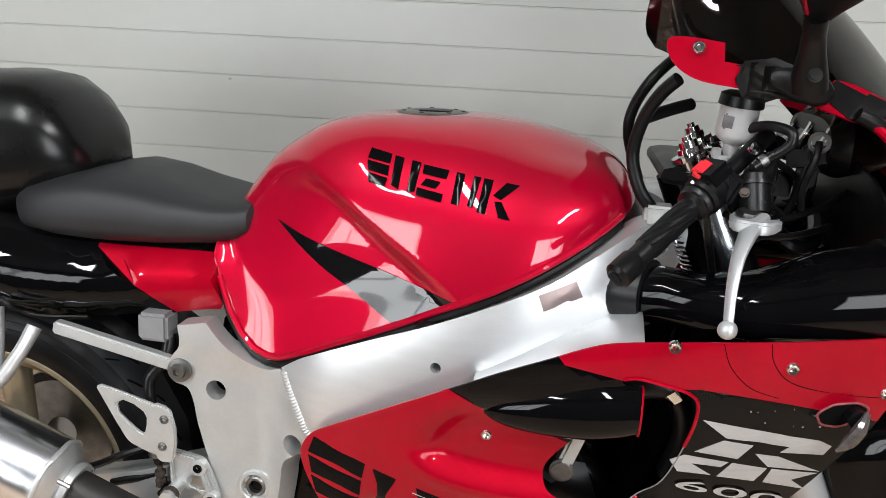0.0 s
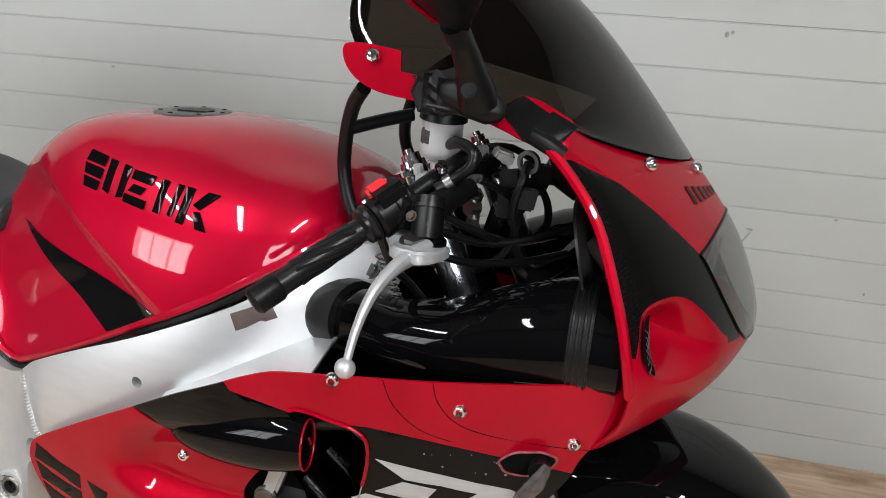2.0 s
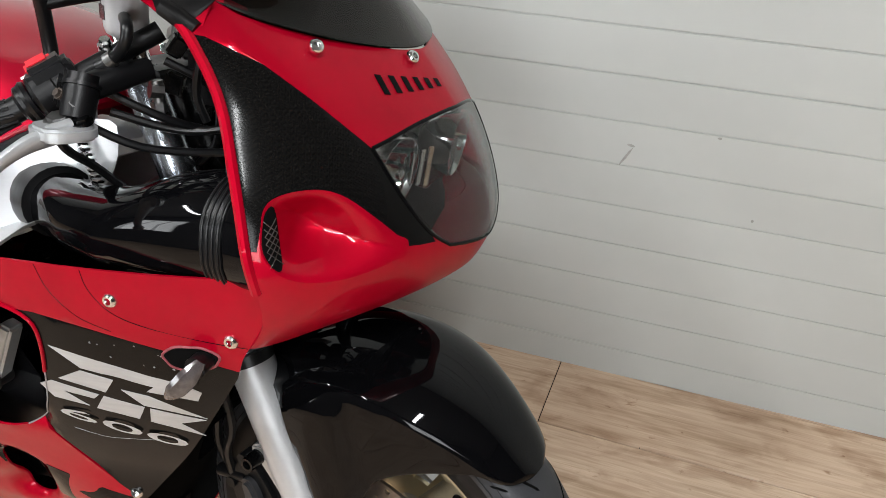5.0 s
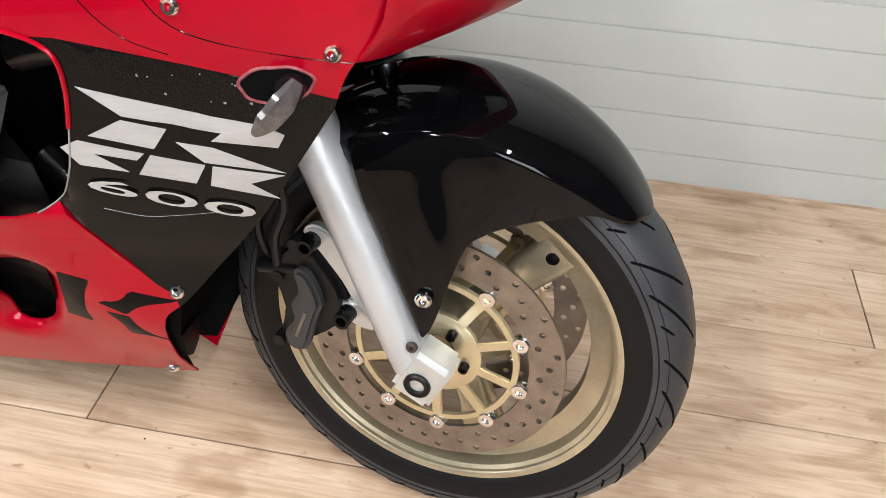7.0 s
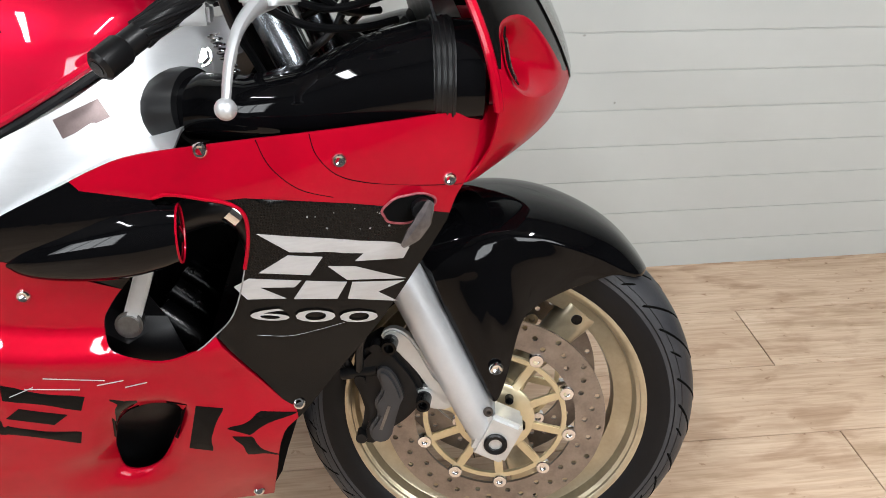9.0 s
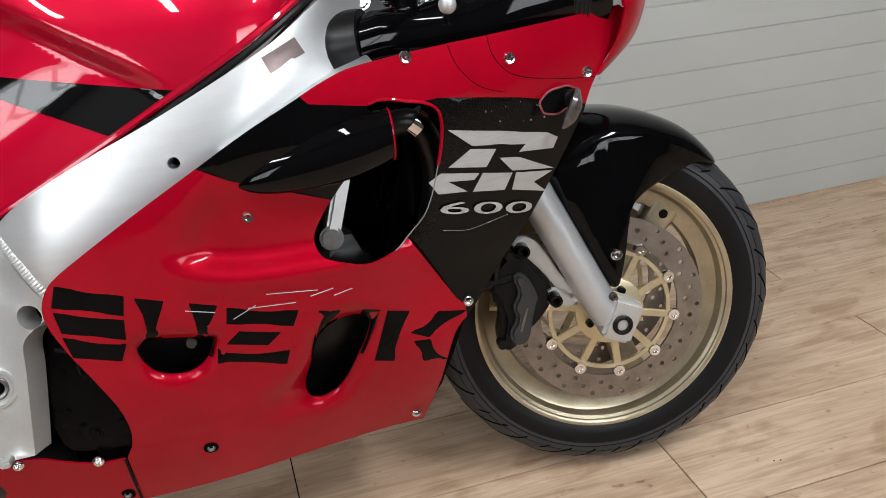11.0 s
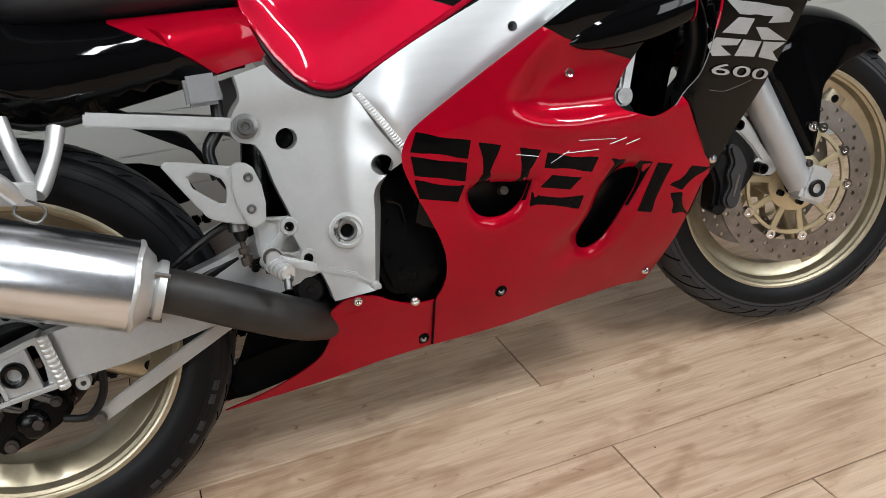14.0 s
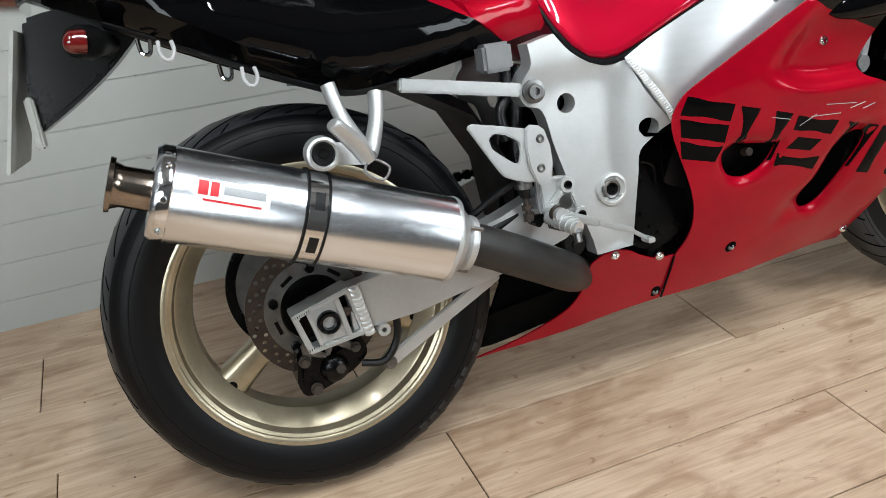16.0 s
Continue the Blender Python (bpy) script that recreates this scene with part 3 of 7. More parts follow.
# ---- belly pan behind it
BELLY = curve([(0.617, 0.172, 1), (0.52, 0.165), (0.388, 0.146), (0.268, 0.131, 1), (0.339, 0.153), (0.40, 0.183), (0.43, 0.207), (0.445, 0.24), (0.447, 0.268), (0.449, 0.289, 1), (0.47, 0.303), (0.495, 0.306, 1), (0.522, 0.297), (0.55, 0.28),
               (0.585, 0.266), (0.618, 0.264, 1)], 4)


def belly_y(x, z):
    return -0.15 + 0.62 * (0.3 - z) + 0.15 * max(0.45 - x, 0)


for s in (1, -1):
    part("belly_pan", sheet(BELLY, lambda x, z: (x, s * belly_y(x, z), z), 0.003, res=0.02, flip=s), REDB, bike, "red lower fairing tail piece")
part("belly_floor", loft([[(x, -w, zb + 0.05), (x, -w * 0.7, zb + 0.012), (x, 0, zb), (x, w * 0.7, zb + 0.012), (x, w, zb + 0.05)] for x, w, zb in ((0.3, 0.025, 0.15), (0.42, 0.045, 0.155), (0.62, 0.05, 0.165), (0.9, 0.05, 0.17), (1.04, 0.03, 0.18))]), SATIN, bike)


# ---- fuel tank
T_TOP = [(0.405, 0.80), (0.42, 0.83), (0.471, 0.897), (0.525, 0.938), (0.56, 0.956), (0.613, 0.969), (0.69, 0.975), (0.775, 0.977), (0.851, 0.971), (0.926, 0.955), (0.968, 0.937), (0.995, 0.912), (1.008, 0.885)]
T_LOW = [(0.405, 0.75), (0.42, 0.712), (0.446, 0.66), (0.475, 0.626), (0.505, 0.614), (0.534, 0.618), (0.615, 0.656), (0.70, 0.698), (0.777, 0.738), (0.85, 0.776), (0.919, 0.818), (0.968, 0.852), (1.008, 0.88)]
T_W = [(0.405, 0.112), (0.44, 0.135), (0.5, 0.155), (0.58, 0.175), (0.69, 0.2), (0.78, 0.215), (0.86, 0.215), (0.92, 0.198), (0.968, 0.165), (0.995, 0.12), (1.008, 0.06)]
T_POW = [(0.405, 2.2), (0.5, 2.6), (0.62, 3.6), (0.7, 3.2), (0.84, 2.5), (1.0, 2.2)]


def tank_point(x, v, lift=0.0):
    """v runs from the right lower edge (0) over the top (1) to the left lower edge (2)."""
    s = -1 if v <= 1 else 1
    a = (v if v <= 1 else 2 - v) * math.pi / 2
    n = lerp(T_POW, x)
    y, f = math.cos(a)**(2 / n) if math.cos(a) > 0 else 0.0, math.sin(a)**(2 / n)
    zl, zt, w = lerp(T_LOW, x), lerp(T_TOP, x), lerp(T_W, x)
    z = zl + (zt - zl) * f
    w = w * y
    edge = 0.575 + (0.9 - z) * 1.5
    knee = step(0.0, 0.05, edge - x) * step(0.915, 0.85, z) * step(-0.02, 0.12, z - zl + 0.02)
    w -= 0.026 * knee * min(1.0, y * 1.3)
    # a shallow dish beside the front of the top
    dish = math.exp(-(((x - 0.9) / 0.07)**2 + ((abs(v - 1) - 0.3) / 0.14)**2))
    z -= 0.006 * dish
    return (x, s * (w + lift), z + lift * f)


def tank_rows(x0, x1, n):
    return [x0 + (x1 - x0) * i / n for i in range(n + 1)]


xs = [0.405, 0.408, 0.414] + tank_rows(0.422, 0.99, 170) + [0.997, 1.003, 1.008]
vs_t = [i / 72 for i in range(145)]
tank = part("fuel_tank", loft([[tank_point(x, v) for v in vs_t] for x in xs]), RED, bike, "glossy candy red fuel tank with dark flash", sharp=60)
lip = [Vector(tank_point(x, 0.0)) + Vector((0, 0.002, -0.004)) for x in tank_rows(0.418, 0.985, 26)]
part("edge_trim", tube(lip, 0.0055, 8, 0), SATIN, tank, "black rubber edge trim")
part("edge_bead", tube([p + Vector((0, -0.002, 0.011)) for p in lip], 0.005, 8, 0), RED, tank)
part("rubber_clip", block(0.735, -0.225, 0.698, 0.775, -0.2, 0.722, 0.004), SATIN, tank)


# ---- seat, hump and tail
def ring(x, w, z0, z1, n=2.6, k=28):
    zc, h = (z0 + z1) / 2, (z1 - z0) / 2
    pts = []
    for i in range(k):
        a = 2 * math.pi * i / k
        c, s = math.cos(a), math.sin(a)
        pts.append((x, math.copysign(abs(c)**(2 / n), c) * w, zc + math.copysign(abs(s)**(2 / n), s) * h))
    return pts


seat_rows = [(0.075, 0.06, 0.79, 0.815), (0.085, 0.105, 0.77, 0.828), (0.11, 0.135, 0.758, 0.838), (0.16, 0.15, 0.752, 0.852), (0.215, 0.153, 0.75, 0.862), (0.27, 0.145, 0.75, 0.856), (0.33, 0.132, 0.752, 0.842),
             (0.39, 0.117, 0.757, 0.832), (0.43, 0.108, 0.765, 0.83), (0.452, 0.1, 0.775, 0.832), (0.462, 0.08, 0.79, 0.826)]
part("seat", loft([ring(*r, n=3.0) for r in seat_rows]), VINYL, bike, "dark grey vinyl rider seat")
hump_rows = [(a - 0.014, b, c, d) for a, b, c, d in ((-0.33, 0.03, 0.87, 0.90), (-0.31, 0.08, 0.83, 0.925), (-0.25, 0.115, 0.80, 0.95), (-0.15, 0.135, 0.77, 0.975), (-0.02, 0.142, 0.76, 0.992), (0.06, 0.138, 0.77, 0.998), (0.115, 0.127, 0.785, 0.992), (0.15, 0.112, 0.80, 0.97), (0.178, 0.095, 0.815, 0.935), (0.2, 0.06, 0.83, 0.885))]
part("seat_hump", loft([ring(*r, n=2.7) for r in hump_rows]), HUMP, bike, "glossy black single-seat hump")
T_BOT = [(-0.33, 0.84), (-0.25, 0.794), (-0.17, 0.755), (-0.106, 0.723), (-0.003, 0.673), (0.06, 0.645), (0.105, 0.629), (0.16, 0.63), (0.223, 0.637), (0.316, 0.652), (0.36, 0.664), (0.427, 0.674)]
T_UP = [(-0.33, 0.885), (-0.2, 0.85), (-0.05, 0.80), (0.08, 0.765), (0.2, 0.755), (0.33, 0.753), (0.415, 0.752)]
T_SW = [(-0.33, 0.05), (-0.28, 0.1), (-0.2, 0.14), (-0.1, 0.162), (0.05, 0.165), (0.2, 0.158), (0.3, 0.148), (0.36, 0.14), (0.43, 0.13)]


def tail_y(x, z):
    u = (z - lerp(T_BOT, x)) / max(lerp(T_UP, x) - lerp(T_BOT, x), 0.02)
    u = min(max(u, 0.0), 1.0)
    return -(lerp(T_SW, x) * (0.9 + 0.1 * math.sin(u * math.pi)) - 0.028 * step(0.7, 1.0, u) - 0.03 * step(0.28, 0.0, u) * step(0.36, 0.28, x))


tail_line = [(x, lerp(T_UP, x)) for x in tank_rows(-0.33, 0.405, 24)] + [(0.413, 0.745), (0.426, 0.682), (0.42, 0.672)] + [(x, lerp(T_BOT, x)) for x in tank_rows(0.41, -0.33, 30)]
RED_TAIL = [(0.225, 0.77), (0.225, 0.749), (0.3, 0.704), (0.362, 0.656), (0.362, 0.64), (0.45, 0.64), (0.45, 0.77)]
for s in (1, -1):
    part("tail_side", sheet(tail_line, lambda x, z: (x, s * tail_y(x, z), z), 0.003, (), ((RED_TAIL, 1),), 0.02, s), (BLACK, REDB), bike, "glossy black tail panel with red front")
part("tail_core", loft([ring(x, lerp(T_SW, x) - 0.03, lerp(T_BOT, x) + 0.006, lerp(T_UP, x) + 0.01, 4) for x in tank_rows(-0.3, 0.38, 14)]), SATIN, bike)
part("tail_edge", tube([(x, tail_y(x, lerp(T_BOT, x)) + 0.004, lerp(T_BOT, x)) for x in tank_rows(-0.2, 0.2, 16)], 0.007, 8, 0), SATIN, bike)

# ---- frame
SPAR = curve([(0.533, 0.612, 1), (0.577, 0.643), (0.661, 0.683), (0.746, 0.718), (0.826, 0.754), (0.903, 0.792), (0.972, 0.838), (1.03, 0.872), (1.07, 0.87), (1.06, 0.80), (1.01, 0.752), (0.9, 0.698), (0.782, 0.632), (0.697, 0.588), (0.618, 0.543), (0.594, 0.5, 1)], 4)


def spar_y(x, z):
    return -(lerp([(0.53, 0.168), (0.6, 0.207), (0.75, 0.232), (0.87, 0.232), (0.97, 0.2), (1.07, 0.13)], x)) + 1.6 * (z - lerp([(0.53, 0.56), (0.78, 0.675), (1.05, 0.825)], x))**2


HOLE_S = [(0.766 + 0.0075 * math.cos(a * math.pi / 6), 0.667 + 0.0075 * math.sin(a * math.pi / 6)) for a in range(12)]
for s in (1, -1):
    part("frame_spar", sheet(SPAR, lambda x, z: (x, s * spar_y(x, z), z), 0.05, (HOLE_S,), res=0.02, flip=s), ALU, bike, "bare brushed aluminium frame beam")
# added silver sheet, no part of the frame, fills the gap to the fairing
gap_rows = []
for x, zs, zf in ((0.82, 0.668, 0.672), (0.86, 0.69, 0.694), (0.90, 0.713, 0.713), (0.94, 0.733, 0.732), (0.98, 0.752, 0.746), (1.02, 0.768, 0.752)):
    a, b = Vector((x, spar_y(x, zs) + 0.001, zs)), Vector((x, side_y(x, zf) + 0.012, zf - 0.004))
    gap_rows.append([a, a.lerp(b, 0.5) + Vector((0, 0, 0.006)), b, b - Vector((0, 0, 0.004)), a.lerp(b, 0.5) + Vector((0, 0, 0.002)), a - Vector((0, 0, 0.004))])
part("frame_flange", loft(gap_rows), ALU, bike, "bright sheet added to close the gap under the frame beam")


def disc_line(x, z, r, k=20):
    return [(x + r * math.cos(2 * math.pi * a / k), z + r * math.sin(2 * math.pi * a / k)) for a in range(k)]


PIVOT = curve([(0.373, 0.656, 1), (0.417, 0.665, 1), (0.44, 0.637), (0.473, 0.614), (0.505, 0.604), (0.534, 0.609, 1), (0.592, 0.503, 1), (0.557, 0.483), (0.54, 0.465), (0.535, 0.43), (0.518, 0.312, 1), (0.456, 0.308, 1), (0.45, 0.336), (0.437, 0.376), (0.418, 0.439), (0.4, 0.501), (0.392, 0.541),
               (0.383, 0.558), (0.362, 0.566), (0.353, 0.586), (0.362, 0.606), (0.375, 0.625)], 4)


def plate_y(x, z):
    y = -0.157 - 0.043 * step(0.49, 0.6, x) * step(0.62, 0.5, z) - 0.006 * step(0.58, 0.63, z)
    # rises to meet the beam along the weld
    away = ((0.592 - x) * 0.106 - (z - 0.503) * 0.058) / 0.1208
    near = step(0.05, 0.004, away)
    return y * (1 - near) + (spar_y(x, z) + 0.0008) * near


for s in (1, -1):
    part("pivot_plate", sheet(PIVOT, lambda x, z: (x, s * plate_y(x, z), z), 0.035, (disc_line(0.429, 0.559, 0.0155), disc_line(0.556, 0.5, 0.0155), disc_line(0.492, 0.411, 0.012)), res=0.016, flip=s), CAST, bike, "silver cast frame plate with round holes")
# dark plate in place of the shaded depth behind the plate's holes
part("frame_inside", prism(curve([(0.40, 0.53), (0.45, 0.59), (0.55, 0.54), (0.57, 0.47), (0.5, 0.38), (0.44, 0.42)], 3), -0.115, -0.1), DARK, bike)

# ---- nose
N_XE = [(0.69, 1.318), (0.735, 1.348), (0.775, 1.356), (0.80, 1.354), (0.83, 1.347), (0.87, 1.336), (0.91, 1.320), (0.95, 1.302), (0.985, 1.276), (1.01, 1.25), (1.05, 1.20)]
N_WE = [(0.69, 0.232), (0.735, 0.25), (0.775, 0.268), (0.80, 0.278), (0.83, 0.279), (0.87, 0.273), (0.91, 0.262), (0.95, 0.25), (0.985, 0.24), (1.01, 0.233), (1.05, 0.222)]
N_XN = [(0.69, 1.37), (0.72, 1.435), (0.745, 1.47), (0.775, 1.488), (0.80, 1.495), (0.83, 1.49), (0.87, 1.475), (0.91, 1.454), (0.95, 1.425), (0.985, 1.395), (1.01, 1.37), (1.05, 1.32)]
SCOOP = curve([(-0.977, 0.826), (-0.972, 0.848), (-0.958, 0.867), (-0.92, 0.8765), (-0.85, 0.88), (-0.78, 0.878), (-0.715, 0.869), (-0.63, 0.848), (-0.555, 0.827), (-0.51, 0.812), (-0.58, 0.801), (-0.68, 0.795), (-0.78, 0.792), (-0.885, 0.795), (-0.95, 0.806)], 4)
SCOOP_R = [(-u, v) for u, v in reversed(SCOOP)]


def nose(u, z, sink=False):
    """u: -1 at the right cockpit edge, 0 at the tip, 1 at the left."""
    xe, we, xn = lerp(N_XE, z), lerp(N_WE, z), lerp(N_XN, z)
    a = min(abs(u), 1.0)
    n = 1.42
    f = (1 - a**n)**(1 / n) if a < 1 else 0.0
    p = Vector((xe + (xn - xe) * f, u * we, z))
    if sink and 0.5 < a < 1 and 0.78 < z < 0.89:
        # the intake bowl: deep behind, running out flush towards the lamp
        loop = SCOOP if u < 0 else SCOOP_R
        g = gap_to((u * 0.27, z), [(q[0] * 0.27, q[1]) for q in loop]) if inside((u, z), loop) else 0.0
        d = 0.046 * step(0.0, 0.045, g)**0.8 * step(0.48, 0.9, a)
        p += Vector((-d * 0.8, -math.copysign(d * 0.75, u), 0))
    return tuple(p)


LAMP = curve([(-0.573, 0.909, 1), (-0.3, 0.925), (0, 0.932), (0.3, 0.925), (0.573, 0.909, 1), (0.5, 0.86), (0.4, 0.82), (0.3, 0.80, 1), (0.15, 0.793), (0, 0.79), (-0.15, 0.793), (-0.3, 0.80, 1), (-0.4, 0.82), (-0.5, 0.86)], 4)
NOSE = curve([(-1, 0.70, 1), (-0.8, 0.703), (-0.55, 0.715), (-0.25, 0.732), (0, 0.738), (0.25, 0.732), (0.55, 0.715), (0.8, 0.703), (1, 0.70, 1), (1, 0.8), (1, 0.9), (1, 1.016, 1), (0.85, 1.042, 1), (0.63, 1.012), (0.3, 0.995), (0, 0.99), (-0.3, 0.995), (-0.63, 1.012), (-0.85, 1.042, 1),
              (-1, 1.016, 1), (-1, 0.9), (-1, 0.8)], 5)
BAND = [(-1.1, 1.012), (-0.97, 1.006), (-0.85, 0.985), (-0.74, 0.955), (-0.65, 0.93), (-0.573, 0.909), (-0.5, 0.86), (-0.4, 0.82), (-0.38, 0.809), (-0.46, 0.8105), (-0.51, 0.8125)] + list(reversed(SCOOP[4:37])) + [(-0.985, 0.828), (-1.1, 0.835)]
BAND_L = [(-u, v) for u, v in BAND]
nose_ob = part("nose_fairing", sheet(NOSE, nose, 0.003, (LAMP, SCOOP, SCOOP_R), ((BAND, 1), (BAND_L, 1)), 0.011), (REDB, CARBON), bike, "red nose fairing with carbon-look side bands and intake scoops")
FINE = 3.6   # evens out the steps across and up the bowl
for loop in (SCOOP, SCOOP_R):
    part("intake_scoop", sheet([(u, z * FINE) for u, z in loop], lambda u, w: nose(u, w / FINE, True), 0.002, res=0.013), REDB, nose_ob, "red concave air intake scoop")
part("cockpit_trim", tube([Vector(nose(-1, z, False)) for z in (0.785, 0.82, 0.86, 0.9, 0.94, 0.97, 1.0, 1.015)], 0.0055, 8, 3), REDB, nose_ob, "red rolled edge of the cockpit opening")
lamp = part("headlight", sheet(LAMP, lambda u, z: Vector(nose(u, z, False)) + Vector((0.001, 0, 0)), 0.003, res=0.02), CLEAR, bike, "clear twin headlight lens")
part("bowl", sheet(LAMP, lambda u, z: Vector(nose(u * 0.97, 0.86 + (z - 0.86) * 0.96, False)) + Vector((-0.125, 0, -0.004)), 0.002, res=0.03), LAMPGREY, lamp, "grey lamp housing")
part("lens_seal", tube([Vector(nose(u, z)) for u, z in LAMP + LAMP[:1]], 0.0022, 6, 0), DECAL, lamp, "black rubber lens seal")
for s in (-1, 1):
    m = towards((1.418, -0.1, 0.872) if s < 0 else (1.425, 0.062, 0.872), (-1, -0.1 * s, 0.1))
    part("reflector", moved(spun([(0.001, 0.05), (0.015, 0.048), (0.028, 0.038), (0.036, 0.02), (0.041, 0.0), (0.039, 0.0), (0.03, 0.03), (0.012, 0.045)], 24), m), CHROME, lamp, "chrome reflector bowl")
    part("bulb_shield", moved(spun([(0.0, -0.004), (0.006, -0.003), (0.0085, 0.004), (0.0085, 0.03), (0.0, 0.03)], 16), m), CHROME, lamp)
    for k in range(5):
        part("reflector_facet", moved(block(-0.0045, 0.004, -0.024 + 0.003 * k, 0.0045, 0.006, 0.024 - 0.003 * k, 0.001), m @ Matrix.Translation(((-0.03 + 0.0095 * k) * s - 0.02 * s, -0.012 + 0.004 * k, 0)) @ pose(0, 0, 0, 0, 0, 18 * s - 9 * k * s)), CHROME, lamp)

# ---- windscreen
S_MID = [(0.0, (1.395, 0.985)), (0.25, (1.332, 1.062)), (0.5, (1.262, 1.138)), (0.75, (1.18, 1.205)), (1.0, (1.09, 1.262))]
S_EDGE = [(0.0, (1.254, 0.196, 1.036)), (0.25, (1.17, 0.205, 1.052)), (0.5, (1.06, 0.206, 1.075)), (0.7, (1.012, 0.2, 1.105)), (0.85, (1.01, 0.185, 1.16)), (1.0, (1.03, 0.15, 1.22))]


def screen(u, v):
    m = [lerp([(a, b[i]) for a, b in S_MID], v) for i in (0, 1)]
    e = [lerp([(a, b[i]) for a, b in S_EDGE], v) for i in (0, 1, 2)]
    a = min(abs(u), 1.0)
    f = (1 - a**1.75)**(1 / 1.75) if a < 1 else 0.0
    return (e[0] + (m[0] - e[0]) * f, math.copysign(e[1] * a, u), e[2] + (m[1] - e[2]) * f)


def screen_arc(w, v):
    """The same shell with even steps round its section."""
    return screen(math.copysign(min(math.sin(abs(w) * math.pi / 2)**(2 / 1.75), 1.0), w), v)


part("windscreen", sheet([(-1, 0), (1, 0), (1, 0.3), (1, 0.6), (1, 1), (-1, 1), (-1, 0.6), (-1, 0.3)], screen_arc, 0.003, res=0.05), SMOKE, bike, "smoked tinted windscreen")
FLAP = curve([(1.02, 1.1), (1.011, 1.096), (1.012, 1.083), (1.021, 1.069), (1.036, 1.058), (1.055, 1.051), (1.085, 1.047), (1.113, 1.044, 1), (1.113, 1.071, 1), (1.077, 1.075, 1), (1.075, 1.096, 1), (1.04, 1.1)], 4)
part("screen_flap", sheet(FLAP, lambda x, z: (x, -0.209 + 0.12 * max(z - 1.07, 0), z), 0.0025, res=0.02), REDB, bike, "broken red fairing flap under the screen")

# ---- front end
STEER = Vector((-math.sin(radians(24.5)), 0, math.cos(radians(24.5))))
TURN = -9.5
HUB = Vector((1.401, -0.003, 0.314))
WHEEL = Matrix.Translation(HUB) @ Matrix.Rotation(radians(TURN), 4, STEER)


def tyre_profile(R, r_in, w, n=22):
    """Half a turn of the tyre's section from bead to bead."""
    pts, rc = [], w / 2
    h = R - r_in
    for i in range(n + 1):
        a = math.pi * i / n
        c, s = math.cos(a), math.sin(a)
        pts.append((r_in + h * abs(s)**0.62, -rc * math.copysign(abs(c)**0.8, c) * (0.78 + 0.22 * abs(s)**0.5)))
    return pts


def rim_profile(r, w):
    return [(r, -w), (r + 0.006, -w + 0.003), (r + 0.006, -w + 0.007), (r - 0.008, -w + 0.012), (r - 0.014, -w + 0.03), (r - 0.032, -w * 0.35), (r - 0.036, 0), (r - 0.032, w * 0.35), (r - 0.014, w - 0.03), (r - 0.008, w - 0.012), (r + 0.006, w - 0.007), (r + 0.006, w - 0.003),
            (r, w), (r - 0.005, w - 0.0005), (r - 0.0085, w - 0.003), (r - 0.0085, w - 0.008), (r - 0.0135, w - 0.011), (r - 0.0165, w - 0.02), (r - 0.0175, w - 0.026), (r - 0.021, w - 0.028), (r - 0.044, w * 0.33), (r - 0.047, 0),
            (r - 0.044, -w * 0.33), (r - 0.021, -w + 0.028), (r - 0.0175, -w + 0.026), (r - 0.0165, -w + 0.02), (r - 0.0135, -w + 0.011), (r - 0.0085, -w + 0.008), (r - 0.0085, -w + 0.003), (r - 0.005, -w + 0.0005)]


def spoke(r0, r1, w0, w1, t0, t1):
    """One hollow-looking cast spoke along +z."""
    rings = []
    for i in range(9):
        u = i / 8
        r, w, t = r0 + (r1 - r0) * u, w0 + (w1 - w0) * u**2, t0 + (t1 - t0) * u
        rings.append([(math.copysign(abs(math.cos(a))**0.6, math.cos(a)) * w, math.copysign(abs(math.sin(a))**0.6, math.sin(a)) * t, r) for a in (2 * math.pi * k / 14 for k in range(14))])
    return loft(rings)


def disc(R, r, t, holes, hole_r=0.0042):
    """A drilled brake disc ring round y."""
    loops = []
    for k in range(holes):
        a = 2 * math.pi * k / holes
        for q in range(3):
            d = r + (R - r) * (0.24 + 0.27 * q)
            b = a + q * 2 * math.pi / holes * 0.38
            loops.append(disc_line(d * math.cos(b), d * math.sin(b), hole_r, 8))
    return sheet(disc_line(0, 0, R, 96), lambda x, z: (x, -t / 2, z), t, [disc_line(0, 0, r, 72)] + loops, res=0.3)


